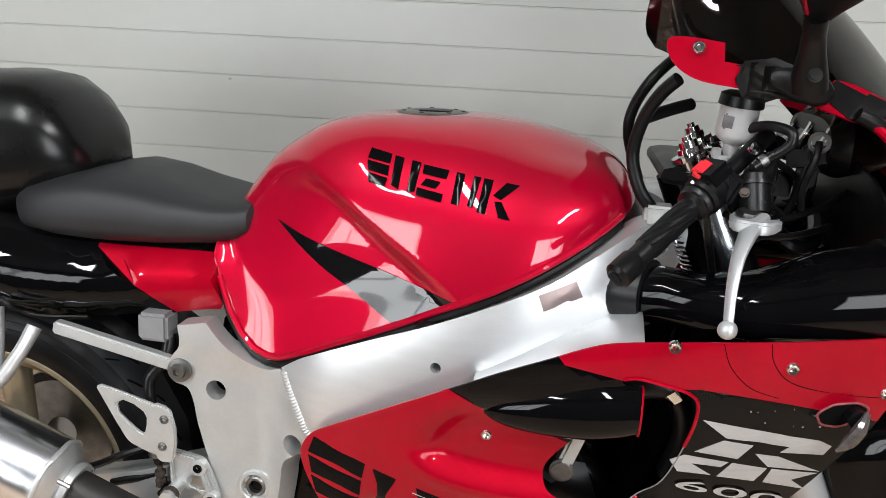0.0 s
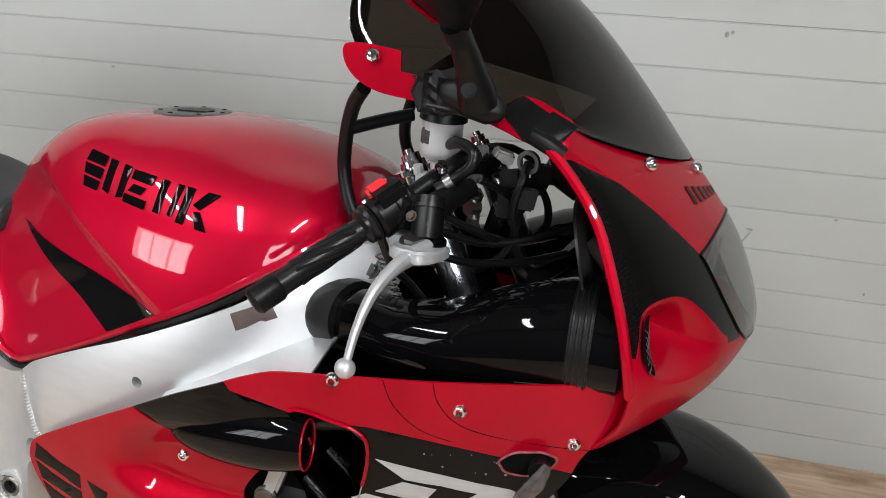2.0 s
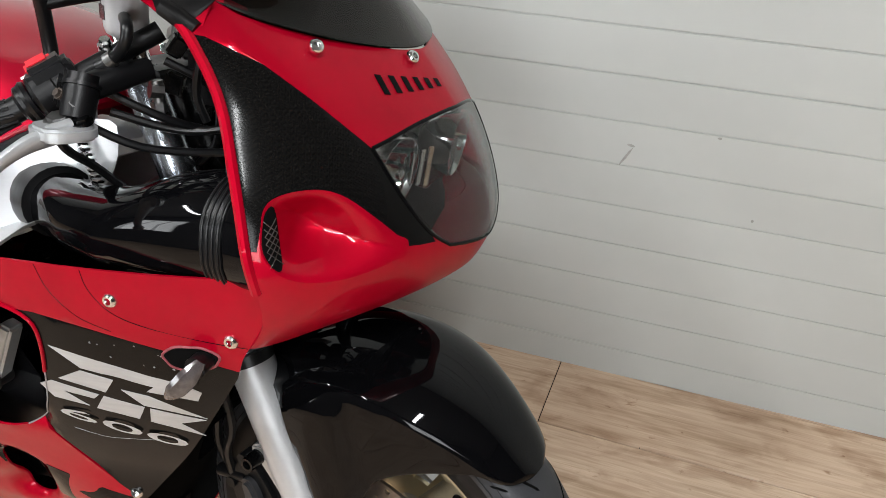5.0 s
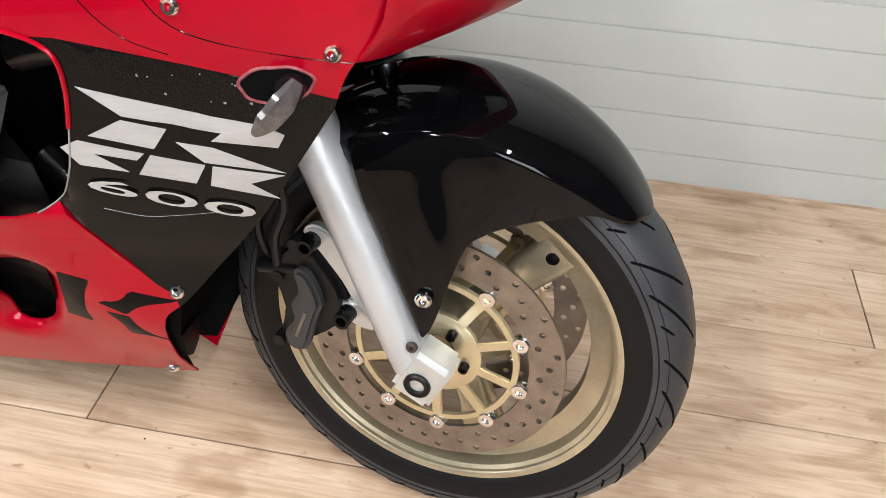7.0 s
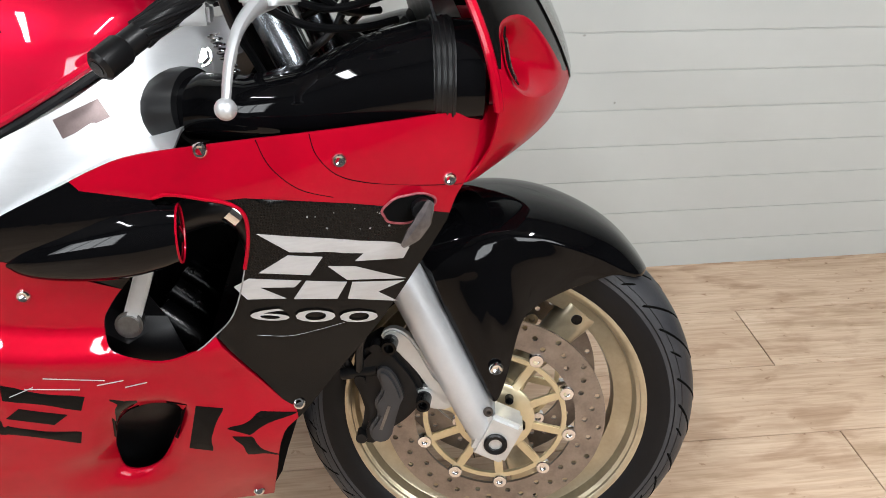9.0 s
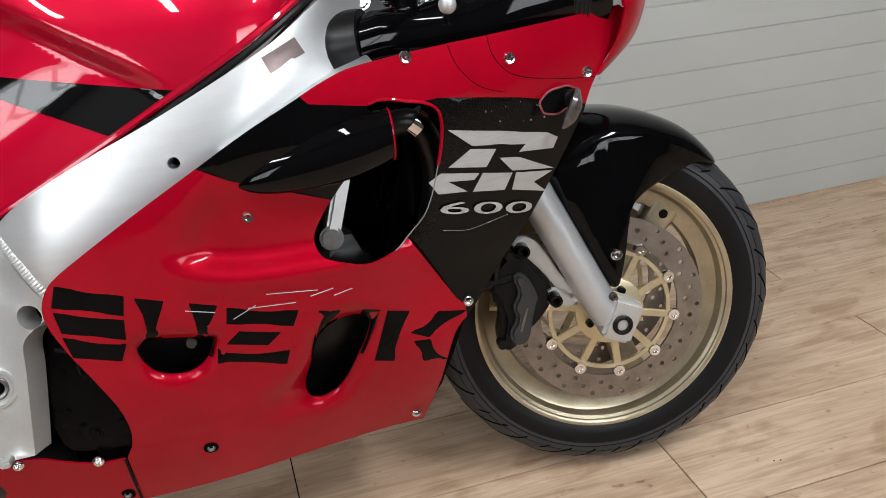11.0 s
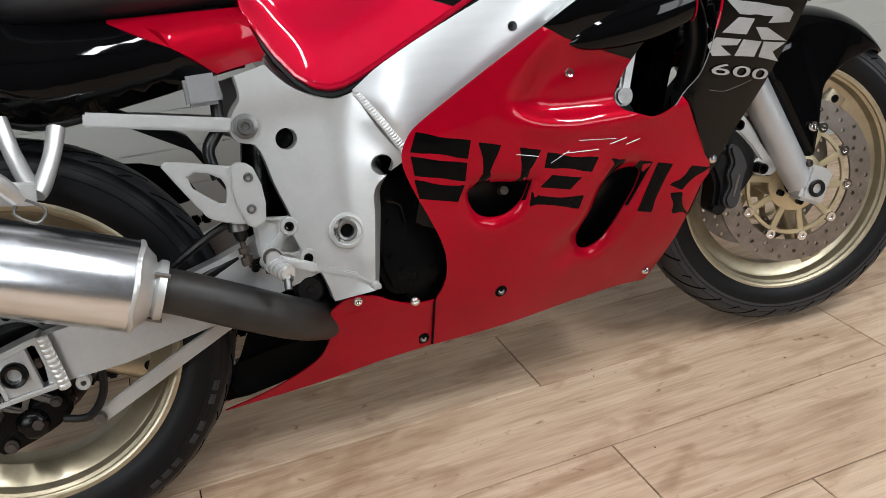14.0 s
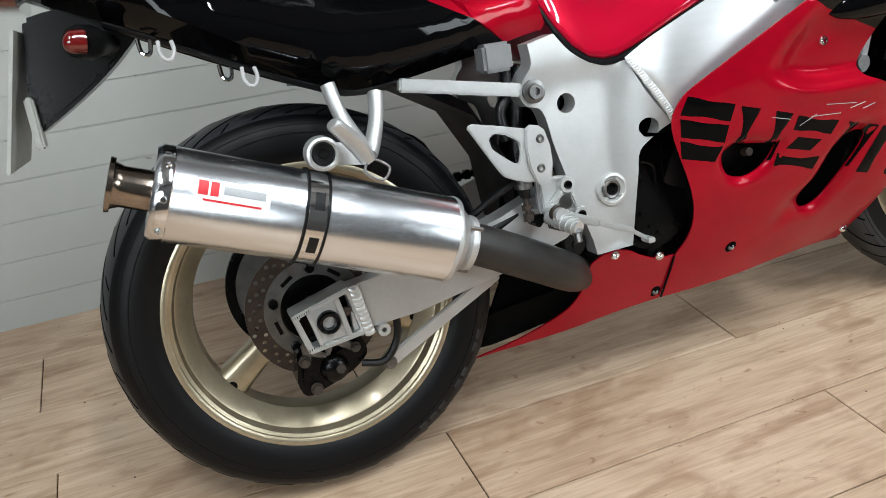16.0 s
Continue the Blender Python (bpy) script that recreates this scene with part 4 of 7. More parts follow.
def wheel(name, m, R, w, rim_r, rim_w, first, label):
    ob = part(name, spun(rim_profile(rim_r, rim_w), 96, True), GOLD, bike, label)
    ob.matrix_local = m
    for k in range(3):
        turn = pose(0, 0, 0, 0, first + 120 * k)
        part("spoke", moved(spoke(0.035, rim_r - 0.03, 0.021, 0.03, 0.018, 0.022), turn), GOLD, ob)
        part("spoke_hole", moved(spun([(0.0, -0.0218), (0.0066, -0.0218), (0.0072, -0.0226), (0.008, -0.0222), (0.0084, -0.018)], 16), turn @ Matrix.Translation((0, 0, rim_r - 0.043))), DARK, ob)
    tyre = spun(tyre_profile(R, rim_r - 0.002, w) + [(rim_r - 0.01, w * 0.3), (rim_r - 0.01, -w * 0.3)], 128, True)
    for f in tyre.faces:
        c = f.calc_center_median()
        f.material_index = 1 if math.hypot(c.x, c.z) > rim_r + (0.5 if rim_w < 0.06 else 0.8) * (R - rim_r) else 0
    part("tyre", tyre, (RUBBER, TREAD), ob, "worn black road tyre", sharp=50)
    R0 = rim_r - 0.002
    def on_tyre(a, b, lift=0.0):
        """a: degrees round the wheel, b: degrees over the tread from bead to bead."""
        c, q = math.cos(radians(b)), math.sin(radians(b))
        r = R0 + (R - R0) * abs(q)**0.62 + lift * q
        y = -(w / 2) * math.copysign(abs(c)**0.8, c) * (0.78 + 0.22 * abs(q)**0.5) - lift * c
        return Vector((r * math.cos(radians(a)), y, r * math.sin(radians(a))))
    reach = 58 if rim_w < 0.06 else 30
    cuts = []
    for k in range(26):
        for s in (-1, 1):
            a0 = 360 / 26 * (k + (0.5 if s > 0 else 0))
            line = [on_tyre(a0 + u * 19 * (1.0 if k % 2 else 0.75), 90 + s * (8 + reach * u**1.1), -0.0017) for u in (i / 12 for i in range(13))]
            cuts.append(tube(line, [0.0004] + [0.0026] * 11 + [0.0004], 6, 0))
            if k % 2:
                cuts.append(tube([on_tyre(a0 + 5 + u * 5, 90 + s * (reach * 0.76 + 20 * u), -0.0012) for u in (0, 0.25, 0.5, 0.75, 1.0)], [0.0004, 0.002, 0.002, 0.002, 0.0004], 6, 0))
    tagged(part("tread_pattern", join(*cuts), MATTBLACK, ob, "dark tread grooves"), kind="stuff")
    for b, rr in ((22, 0.0009), (158, 0.0009), (33, 0.0006), (147, 0.0006)):
        part("sidewall_ring", tube([on_tyre(a, b) for a in range(0, 361, 5)], rr, 6, 0, False), RUBBER, ob)
    for k in range(9):
        if k in (3, 6):
            continue
        a0 = (-62 if rim_w > 0.06 else 150) + 4.6 * k
        rows = [[on_tyre(a0 + 3.2 * i / 4, 27 + 9 * j, 0.0006) for i in range(5)] for j in range(2)]
        low = [[on_tyre(a0 + 3.2 * i / 4, 27 + 9 * j, -0.001) for i in range(5)] for j in range(2)]
        loop = [r + list(reversed(q)) for r, q in zip(rows, low)]
        part("sidewall_bar", loft(loop), TREAD, ob)
    part("hub", spun([(0.0, -0.05), (0.03, -0.05), (0.034, -0.046), (0.042, -0.03), (0.042, 0.03), (0.034, 0.046), (0.03, 0.05), (0.0, 0.05)], 32), GOLD, ob)
    return ob


front_wheel = wheel("front_wheel", WHEEL, 0.2965, 0.122, 0.223, 0.048, 40, "gold three-spoke cast front wheel")
part("wheel_weight", tube([(0.2 * math.cos(radians(a)), -0.012, 0.2 * math.sin(radians(a))) for a in (-24, -20, -16, -12, -8)], 0.004, 6, 0, flat=0.5), FORK, front_wheel, "stick-on balance weight")
for s in (-1, 1):
    ring_ob = part("brake_disc", moved(disc(0.16, 0.121, 0.0045, 18), pose(0, 0.066 * s, 0)), DISC1, front_wheel, "drilled steel brake disc")
    centre = part("disc_carrier", moved(spun([(0.027, -0.0036), (0.055, -0.0036), (0.058, -0.002), (0.058, 0.0036), (0.027, 0.0036)], 40, True), pose(0, 0.066 * s, 0)), GOLDD, ring_ob, "gold anodised disc carrier")
    part("carrier_rim", moved(spun([(0.0975, -0.0032), (0.1045, -0.0032), (0.1045, 0.0028), (0.0975, 0.0028)], 60, True), pose(0, 0.066 * s, 0)), GOLDD, ring_ob)
    part("inner_band", moved(spun([(0.117, -0.0024), (0.1225, -0.0024), (0.1225, 0.0024), (0.117, 0.0024)], 60, True), pose(0, 0.066 * s, 0)), DISC1, ring_ob)
    for k in range(10):
        m = Matrix.Translation((0, 0.066 * s, 0)) @ pose(0, 0, 0, 0, k * 36 + 12.7)
        part("carrier_arm", moved(bar((0.046, 0, 0), (0.111, 0, 0), 0.0125, 0.006, 0.0012, 90), m), GOLDD, ring_ob)
        part("disc_bobbin", moved(spun([(0.0, -0.0028), (0.0045, -0.0028), (0.005, -0.0062), (0.0095, -0.0062), (0.0108, -0.0045), (0.0108, 0.0045), (0.004, 0.0055)], 16), m @ Matrix.Translation((0.1115, 0, 0))), CHROME, ring_ob)
        if k % 2 == 0:
            part("carrier_bolt", moved(spun([(0.0, -0.01), (0.003, -0.01), (0.0035, -0.013), (0.006, -0.013), (0.0065, -0.003)], 12), m @ Matrix.Translation((0.04, 0, 0)) @ pose(0, 0, 0, 0 if s < 0 else 180)), DARK, ring_ob)


def steered(x, y, z):
    """A place of the straight front end, turned with the bars; the wheel's centre is the fixed point."""
    return HUB + Matrix.Rotation(radians(TURN), 3, STEER) @ (Vector((x, y, z)) - HUB)


def leg(s):
    """Slider and tube of one fork leg."""
    lo, mid, hi = steered(1.388, 0.105 * s, 0.318), steered(1.252, 0.105 * s, 0.605), steered(1.098, 0.105 * s, 0.94)
    ob = part("fork_leg", tube([lo, lo + (mid - lo) * 0.1, lo + (mid - lo) * 0.9, mid], [0.026, 0.0275, 0.029, 0.03], 24, 0), FORK, bike, "silver painted fork slider")
    part("stanchion", tube([mid, hi], 0.0225, 24, 0), STANCH, ob, "chromed fork tube")
    part("dust_seal", tube([mid - (mid - lo) * 0.01, mid + (hi - mid) * 0.03], 0.031, 20, 0), HOSE, ob)
    foot = steered(1.402, 0.11 * s, 0.312)
    m = Matrix.Translation(foot) @ Matrix.Rotation(radians(TURN), 4, STEER) @ pose(0, 0, 0, 0, 24.5)
    part("axle_clamp", moved(block(-0.026, -0.024, -0.03, 0.026, 0.022, 0.04, 0.006), m), CAST, ob)
    part("axle_nut", moved(spun([(0.0, -0.018), (0.009, -0.018), (0.0095, -0.028), (0.0145, -0.029), (0.0165, -0.027), (0.0165, -0.02)], 24), m @ pose(0, 0, 0, 0 if s < 0 else 180)), SATIN, ob)
    return ob


for s in (-1, 1):
    leg(s)


F_TOP = [(46, 0.302), (51, 0.308), (60, 0.318), (68, 0.323), (82, 0.329), (100, 0.332), (115, 0.33), (130, 0.322)]
F_EDGE = [(46, 0.297), (51, 0.291), (57, 0.289), (65, 0.291), (80, 0.298), (100, 0.297), (115, 0.29), (130, 0.28)]
F_WIDE = [(46, 0.02), (48, 0.045), (52, 0.062), (60, 0.076), (72, 0.094), (85, 0.104), (100, 0.107), (130, 0.107)]
F_LOW = [(46, 0.296), (50, 0.289), (55.6, 0.28), (60, 0.26), (65, 0.241), (70.4, 0.221), (75, 0.204), (78.4, 0.186), (79.8, 0.165), (80.6, 0.13), (81.4, 0.1), (83, 0.08), (86, 0.066), (92, 0.059), (101, 0.06), (110, 0.066), (116, 0.07)]
F_MID = [(0.05, 0.005), (0.146, -0.015), (0.246, -0.048), (0.306, -0.058)]


def fender_half(u, skirt):
    """One section of the mudguard, from its crown to its lower edge; u: degrees round the wheel from straight ahead."""
    a, rt, re, w = radians(u), lerp(F_TOP, u), lerp(F_EDGE, u), lerp(F_WIDE, u)
    line = [(rt - (rt - re) * k**2.4, w * k**0.8) for k in (i / 12 for i in range(13))]
    if skirt:
        rl = min(lerp(F_LOW, u), re - 0.001)
        for i in range(1, 21):
            r = re + (rl - re) * i / 20
            x, z = r * math.cos(a), r * math.sin(a)
            # the cover over the fork stands proud below a soft ledge
            proud = step(0.062, 0.012, x - lerp(F_MID, z)) * step(0.003, 0.032, re + 0.004 - r)
            groove = math.exp(-((x - lerp(F_MID, z) - 0.014) / 0.009)**2) * step(0.02, 0.06, re - r)
            axis_gap = abs(x * 0.9037 + z * 0.4282 + 0.01)
            tuck = 0.04 * step(0.037, 0.012, axis_gap) * step(0.0, 0.03, re - r)
            line.append((r, w + 0.001 * step(0.0, 0.03, re - r) + 0.012 * proud - 0.003 * groove - tuck + 0.012 * (re - r)))
    return [(r * math.cos(a), -y, r * math.sin(a)) for r, y in line]


def fender_row(u, skirt):
    half = fender_half(u, skirt)
    outer = [Vector(p) for p in reversed(half)] + [Vector((x, -y, z)) for x, y, z in half[1:]]
    inner = []
    for p in reversed(outer):
        q = p * (1 - 0.003 / max(p.length, 0.05))
        inner.append(Vector((q.x, p.y - math.copysign(min(0.003, abs(p.y) * 0.5), p.y), q.z)))
    return [WHEEL @ p for p in outer + inner]


fronts = [46, 46.5, 47, 48, 49, 50] + [52 + 2 * j for j in range(13)] + [77.2, 78.2, 79, 79.6, 80.1, 80.6, 81, 81.5, 82.2, 83, 84, 85.5, 87, 89, 91, 94, 97, 100, 103, 106, 109, 112, 114, 116]
fender = part("front_fender", loft([fender_row(u, True) for u in fronts]), BLACK, bike, "glossy black front mudguard with fork covers", sharp=50)
part("fender_rear", loft([fender_row(u, False) for u in (116.2, 119, 122, 126, 130)]), BLACK, fender, "rear end of the mudguard")

# ---- rear end
rear_wheel = wheel("rear_wheel", pose(0.002, 0, 0.31), 0.3125, 0.178, 0.226, 0.072, 233, "gold three-spoke cast rear wheel")
rdisc = part("brake_disc", moved(disc(0.107, 0.078, 0.005, 22, 0.0036), pose(0, -0.07, 0)), DISC2, rear_wheel, "dull drilled rear brake disc")
part("disc_carrier", moved(spun([(0.054, -0.005), (0.079, -0.005), (0.079, 0.003), (0.054, 0.003)], 48, True), pose(0, -0.069, 0)), STEEL, rdisc, "grey aluminium disc carrier")
part("disc_hub", moved(spun([(0.02, -0.004), (0.052, -0.006), (0.054, 0.0), (0.05, 0.02), (0.02, 0.02)], 40, True), pose(0, -0.062, 0)), DARK, rdisc)
for k in range(5):
    part("carrier_slot", moved(block(-0.006, -0.0062, -0.014, 0.006, 0.0, 0.014, 0.003), pose(0, -0.069, 0, 0, 72 * k + 20) @ Matrix.Translation((0.063, 0, 0))), DARK, rdisc)
    part("carrier_bolt", moved(spun([(0.0, -0.008), (0.003, -0.008), (0.004, -0.013), (0.0075, -0.013), (0.008, -0.005)], 14), pose(0, -0.069, 0, 0, 72 * k + 56) @ Matrix.Translation((0.066, 0, 0))), DARK, rdisc)
part("sprocket", moved(spun([(0.03, -0.003), (0.105, -0.003), (0.108, 0), (0.105, 0.003), (0.03, 0.003)], 60, True), pose(0, 0.095, 0)), STEEL, rear_wheel)
part("swingarm", join(loft([[(x, y - w, z - h), (x, y + w, z - h), (x, y + w, z + h), (x, y - w, z + h)] for x, y, z, w, h in ((0.045, -0.118, 0.312, 0.016, 0.036), (0.15, -0.125, 0.325, 0.019, 0.039), (0.3, -0.13, 0.36, 0.02, 0.044), (0.47, -0.12, 0.41, 0.02, 0.05))]),
                       loft([[(x, y - w, z - h), (x, y + w, z - h), (x, y + w, z + h), (x, y - w, z + h)] for x, y, z, w, h in ((-0.05, 0.125, 0.3, 0.016, 0.034), (0.15, 0.13, 0.325, 0.019, 0.039), (0.3, 0.13, 0.36, 0.02, 0.044), (0.47, 0.12, 0.41, 0.02, 0.05))])), ARM, bike, "satin aluminium swingarm")
CAN_A, CAN_B = Vector((0.192, -0.203, 0.402)), Vector((-0.19, -0.203, 0.553))
ax = (CAN_B - CAN_A).normalized()
can = part("exhaust_can", moved(spun([(0.045, 0.0), (0.058, 0.001), (0.0625, 0.006), (0.0625, (CAN_B - CAN_A).length - 0.006), (0.058, (CAN_B - CAN_A).length), (0.026, (CAN_B - CAN_A).length)], 56), towards(CAN_A, ax)), POLISH, bike, "polished aluminium silencer can")
part("header_pipe", tube([CAN_A, CAN_A - ax * 0.05, (0.31, -0.192, 0.345), (0.385, -0.165, 0.302), (0.44, -0.1, 0.268), (0.52, -0.03, 0.24)], [0.03, 0.031, 0.032, 0.032, 0.032, 0.03], 28, 6), PIPE, bike, "heat-dulled black exhaust pipe")
part("tail_pipe", moved(spun([(0.019, 0.05), (0.022, 0.03), (0.023, 0.0), (0.027, 0.0), (0.0265, 0.035), (0.031, 0.047), (0.034, 0.05), (0.035, 0.046), (0.036, 0.052), (0.03, 0.053), (0.021, 0.052)], 32), towards(CAN_B, ax)), BURNT, can, "heat-tinted flared outlet")

# ---- engine mass and air ducts behind the panels
part("crankcase", block(0.55, -0.105, 0.21, 0.86, 0.13, 0.50, 0.03), DARK, bike, "black engine crankcase")
part("cylinder_head", block(0.72, -0.15, 0.45, 0.93, 0.15, 0.68, 0.03), DARK, bike, "black cylinder head")
part("radiator", moved(block(-0.02, -0.15, -0.16, 0.02, 0.15, 0.16, 0.006), pose(1.06, 0, 0.56, 0, 20)), DARK, bike)
for s in (-1, 1):
    part("air_duct", loft([[(x, s * y + dy * math.cos(a), z + h * math.copysign(abs(math.sin(a))**0.75, math.sin(a))) for a in (2 * math.pi * k / 28 for k in range(28))] for x, y, dy, z, h in
                           ((1.0, 0.17, 0.03, 0.775, 0.032), (1.04, 0.185, 0.036, 0.783, 0.037), (1.09, 0.2, 0.045, 0.782, 0.036), (1.15, 0.205, 0.055, 0.788, 0.042), (1.22, 0.205, 0.062, 0.805, 0.055), (1.28, 0.2, 0.068, 0.815, 0.06), (1.312, 0.197, 0.069, 0.817, 0.06), (1.342, 0.2, 0.068, 0.817, 0.058), (1.348, 0.2, 0.06, 0.817, 0.05))]), BLACK, bike, "glossy black ram-air duct")

# ---------------------------------------------------------------- details of the motorcycle
def screw(x, y, z, parent, way=(0, -1, 0), r=0.008, mat=CHROME, name="screw"):
    ob = part(name, moved(button_bolt(r, r * 0.5), towards((x, y, z), way) @ pose(0, 0, 0, 180)), mat, parent)
    return ob


def hex_bolt(place, way, r, h, parent, mat=CHROME, name="bolt"):
    a, w = Vector(place), Vector(way).normalized()
    return part(name, join(tube([a - w * 0.002, a + w * h], r, 6, 0), tube([a - w * 0.002, a + w * h * 0.25], r * 1.35, 16, 0)), mat, parent)


def along(x, z, h=0.004):
    return (x, side_y(x, z) - h, z)


# screws of the fairing
for x, z in ((0.84, 0.59), (1.188, 0.738), (1.307, 0.707), (1.122, 0.409), (0.733, 0.253), (1.045, 0.208), (1.052, 0.755), (0.602, 0.19)):
    p = along(x, z, 0.0005)
    if (x, z) == (0.733, 0.253) or x < 0.61:
        # flat black disc in place of the shade in a sunk hole
        part("screw_recess", sheet(disc_line(x, z, 0.0105, 18), lambda a, b: on_side(a, b, 0.0008), 0.001, res=0.03), MATTBLACK, side)
    screw(*p, side, (0.1 * (x - 0.8), -1, 0.45 if z < 0.45 else -0.1), 0.0085 if x > 0.75 else 0.006, CHROME if x > 0.75 else STEEL)
for p in ((0.491, 0.298), (0.585, 0.272)):
    screw(p[0], belly_y(*p) - 0.001, p[1], bike, (0, -1, -0.4), 0.0085)

# seam between the upper and the middle fairing, and its hatch line
seam = [(1.106, 0.764), (1.118, 0.735), (1.145, 0.709), (1.18, 0.697)]
part("seam_line", tube([along(x, z, -0.0004) for x, z in seam], 0.0007, 6), DECAL, side)
hatch = [(1.159, 0.768), (1.165, 0.745), (1.185, 0.722), (1.22, 0.71), (1.28, 0.702), (1.322, 0.699)]
part("hatch_line", tube([along(x, z, -0.0004) for x, z in hatch], 0.0007, 6), DECAL, side)
part("pan_joint", tube([(0.618, side_y(0.622, z) - 0.001, z) for z in (0.175, 0.2, 0.23, 0.262)], 0.002, 6), DECAL, side)
# red lip of the upper opening
lip_loop = [along(x, z, 0.001) for x, z in HOLE_TOP[0:17]]
part("opening_lip", tube(lip_loop, 0.0022, 8, 0), REDB, side)
part("opening_edge", tube([along(x, z, 0.0006) for x, z in HOLE_TOP[16:28]], 0.0009, 6, 0), DIM, side, "thin pale edge of the opening")

# plain bars in place of the maker's name, large on the fairing and small on the tank
def word_at(a, h):
    return (0.588 + 0.516 * a - 0.015 * h, 0.534 - 0.136 * a - 0.083 * h)


WORD = [[(0.022, -0.13), (0.172, -0.08), (0.17, 0.24), (0.012, 0.22)], [(0.014, 0.29), (0.17, 0.31), (0.172, 0.64), (0.03, 0.62)], [(0.03, 0.69), (0.172, 0.71), (0.16, 1.02), (0.05, 1.02)],
        [(0.195, -0.06), (0.258, -0.05), (0.256, 0.98), (0.202, 0.9)], [(0.315, -0.04), (0.378, -0.03), (0.368, 0.9), (0.318, 0.98)],
        [(0.40, 0.0), (0.57, 0.0), (0.56, 0.28), (0.40, 0.28)], [(0.43, 0.4), (0.53, 0.4), (0.50, 0.64), (0.40, 0.64)], [(0.38, 0.74), (0.555, 0.74), (0.55, 1.0), (0.38, 1.0)],
        [(0.62, 0.0), (0.675, 0.0), (0.665, 0.95), (0.615, 0.95)], [(0.735, 0.0), (0.78, 0.0), (0.755, 0.9), (0.72, 0.9)],
        [(0.80, 0.0), (0.86, 0.0), (0.84, 1.0), (0.785, 1.0)], [(0.872, 0.42), (0.945, 0.0), (1.03, 0.0), (0.925, 0.5)], [(0.885, 0.58), (0.93, 0.54), (1.0, 1.0), (0.925, 1.0)]]
for quad in WORD:
    loop = curve([(*word_at(*p), 1) for p in quad], 3)
    part("name_bar", sheet(loop, lambda x, z: on_side(x, z, 0.0007), 0.0006, (HOLE_LOW, HOLE_SLOT), res=0.012), DECAL, side)
EMBLEM = [[(1.098, 0.661), (1.17, 0.649), (1.245, 0.635), (1.262, 0.626), (1.255, 0.612), (1.2, 0.616), (1.21, 0.625), (1.13, 0.636)], [(1.096, 0.613), (1.128, 0.632), (1.165, 0.626), (1.15, 0.604)], [(1.17, 0.613), (1.2, 0.609), (1.258, 0.583), (1.19, 0.592)],
          [(1.068, 0.598), (1.085, 0.607), (1.14, 0.598), (1.132, 0.59), (1.095, 0.594), (1.122, 0.576), (1.08, 0.58)], [(1.145, 0.597), (1.19, 0.589), (1.178, 0.567), (1.13, 0.574)], [(1.196, 0.588), (1.256, 0.58), (1.225, 0.569), (1.248, 0.551), (1.19, 0.565)]]
for quad in EMBLEM:
    part("silver_emblem_piece", sheet([tuple(p) for p in quad], lambda x, z: on_side(x, z, 0.0007), 0.0006, res=0.012), SILVER, side, "brushed silver emblem sticker")


def lettering(body, fn, parent, mat, name, width, height, weight=0.0):
    """Raised print: the built-in font, scaled to a box and laid by fn(a, h)."""
    data = bpy.data.curves.new(name, "FONT")
    data.body, data.offset, data.resolution_u = body, weight, 3
    ob = bpy.data.objects.new(name, data)
    scene.collection.objects.link(ob)
    me = bpy.data.meshes.new_from_object(ob.evaluated_get(bpy.context.evaluated_depsgraph_get()))
    bpy.data.objects.remove(ob)
    bm = bmesh.new()
    bm.from_mesh(me)
    lo = [min(v.co[i] for v in bm.verts) for i in (0, 1)]
    hi = [max(v.co[i] for v in bm.verts) for i in (0, 1)]
    for v in bm.verts:
        v.co = Vector(fn((v.co.x - lo[0]) / (hi[0] - lo[0]), (v.co.y - lo[1]) / (hi[1] - lo[1])))
    return part(name, bm, mat, parent)


lettering("600", lambda a, h: on_side(1.079 + 0.142 * a + 0.006 * h, 0.553 - 0.029 * a + 0.0165 * h, 0.0028), side, SILVER, "printed_number", 0.14, 0.017, 0.004)
for line_at in ([(0.80, 0.462), (0.83, 0.476)], [(0.82, 0.4735), (0.88, 0.469)], [(0.845, 0.489), (0.91, 0.481)], [(0.90, 0.474), (0.93, 0.479)], [(0.745, 0.485), (0.78, 0.476)], [(0.93, 0.468), (0.955, 0.473)]):
    part("scratch", tube([along(x, z, 0.0009) for x, z in line_at], 0.0006, 5, 0), SILVER, side, "pale scratch through the lettering")
scratch = [(1.085, 0.528), (1.12, 0.521), (1.15, 0.524), (1.185, 0.53)]
part("scratch", tube([along(x, z, 0.0002) for x, z in scratch], 0.00022, 5), SILVER, side)


def tank_v(x, z):
    lo, hi = 0.0, 1.0
    for _ in range(30):
        mid = (lo + hi) / 2
        lo, hi = (mid, hi) if tank_point(x, mid)[2] < z else (lo, mid)
    return lo


FLASH = curve([(0.506, 0.815, 1), (0.56, 0.799), (0.62, 0.785), (0.70, 0.768), (0.785, 0.751, 1), (0.76, 0.737), (0.695, 0.708, 1), (0.64, 0.735), (0.58, 0.765)], 4)
part("flash_decal", sheet([(x, tank_v(x, z)) for x, z in FLASH], lambda x, v: tank_point(x, v, 0.0011), 0.0006, res=0.008, flip=-1), FLASHM, tank, "black flash sticker")
for quad in WORD:
    pts = []
    for a, h in quad:
        x, z = 0.645 + 0.202 * a - 0.002 * h, 0.93 - 0.024 * a - (0.036 + 0.006 * a) * h
        pts.append((x, z, 1))
    part("name_bar", sheet([(x, tank_v(x, z)) for x, z in curve(pts, 3)], lambda x, v: tank_point(x, v, 0.0011), 0.0006, res=0.008, flip=-1), DECAL, tank)
capm = Matrix.Translation((0.705, 0, 0.972)) @ pose(0, 0, 0, 0, -1.5)
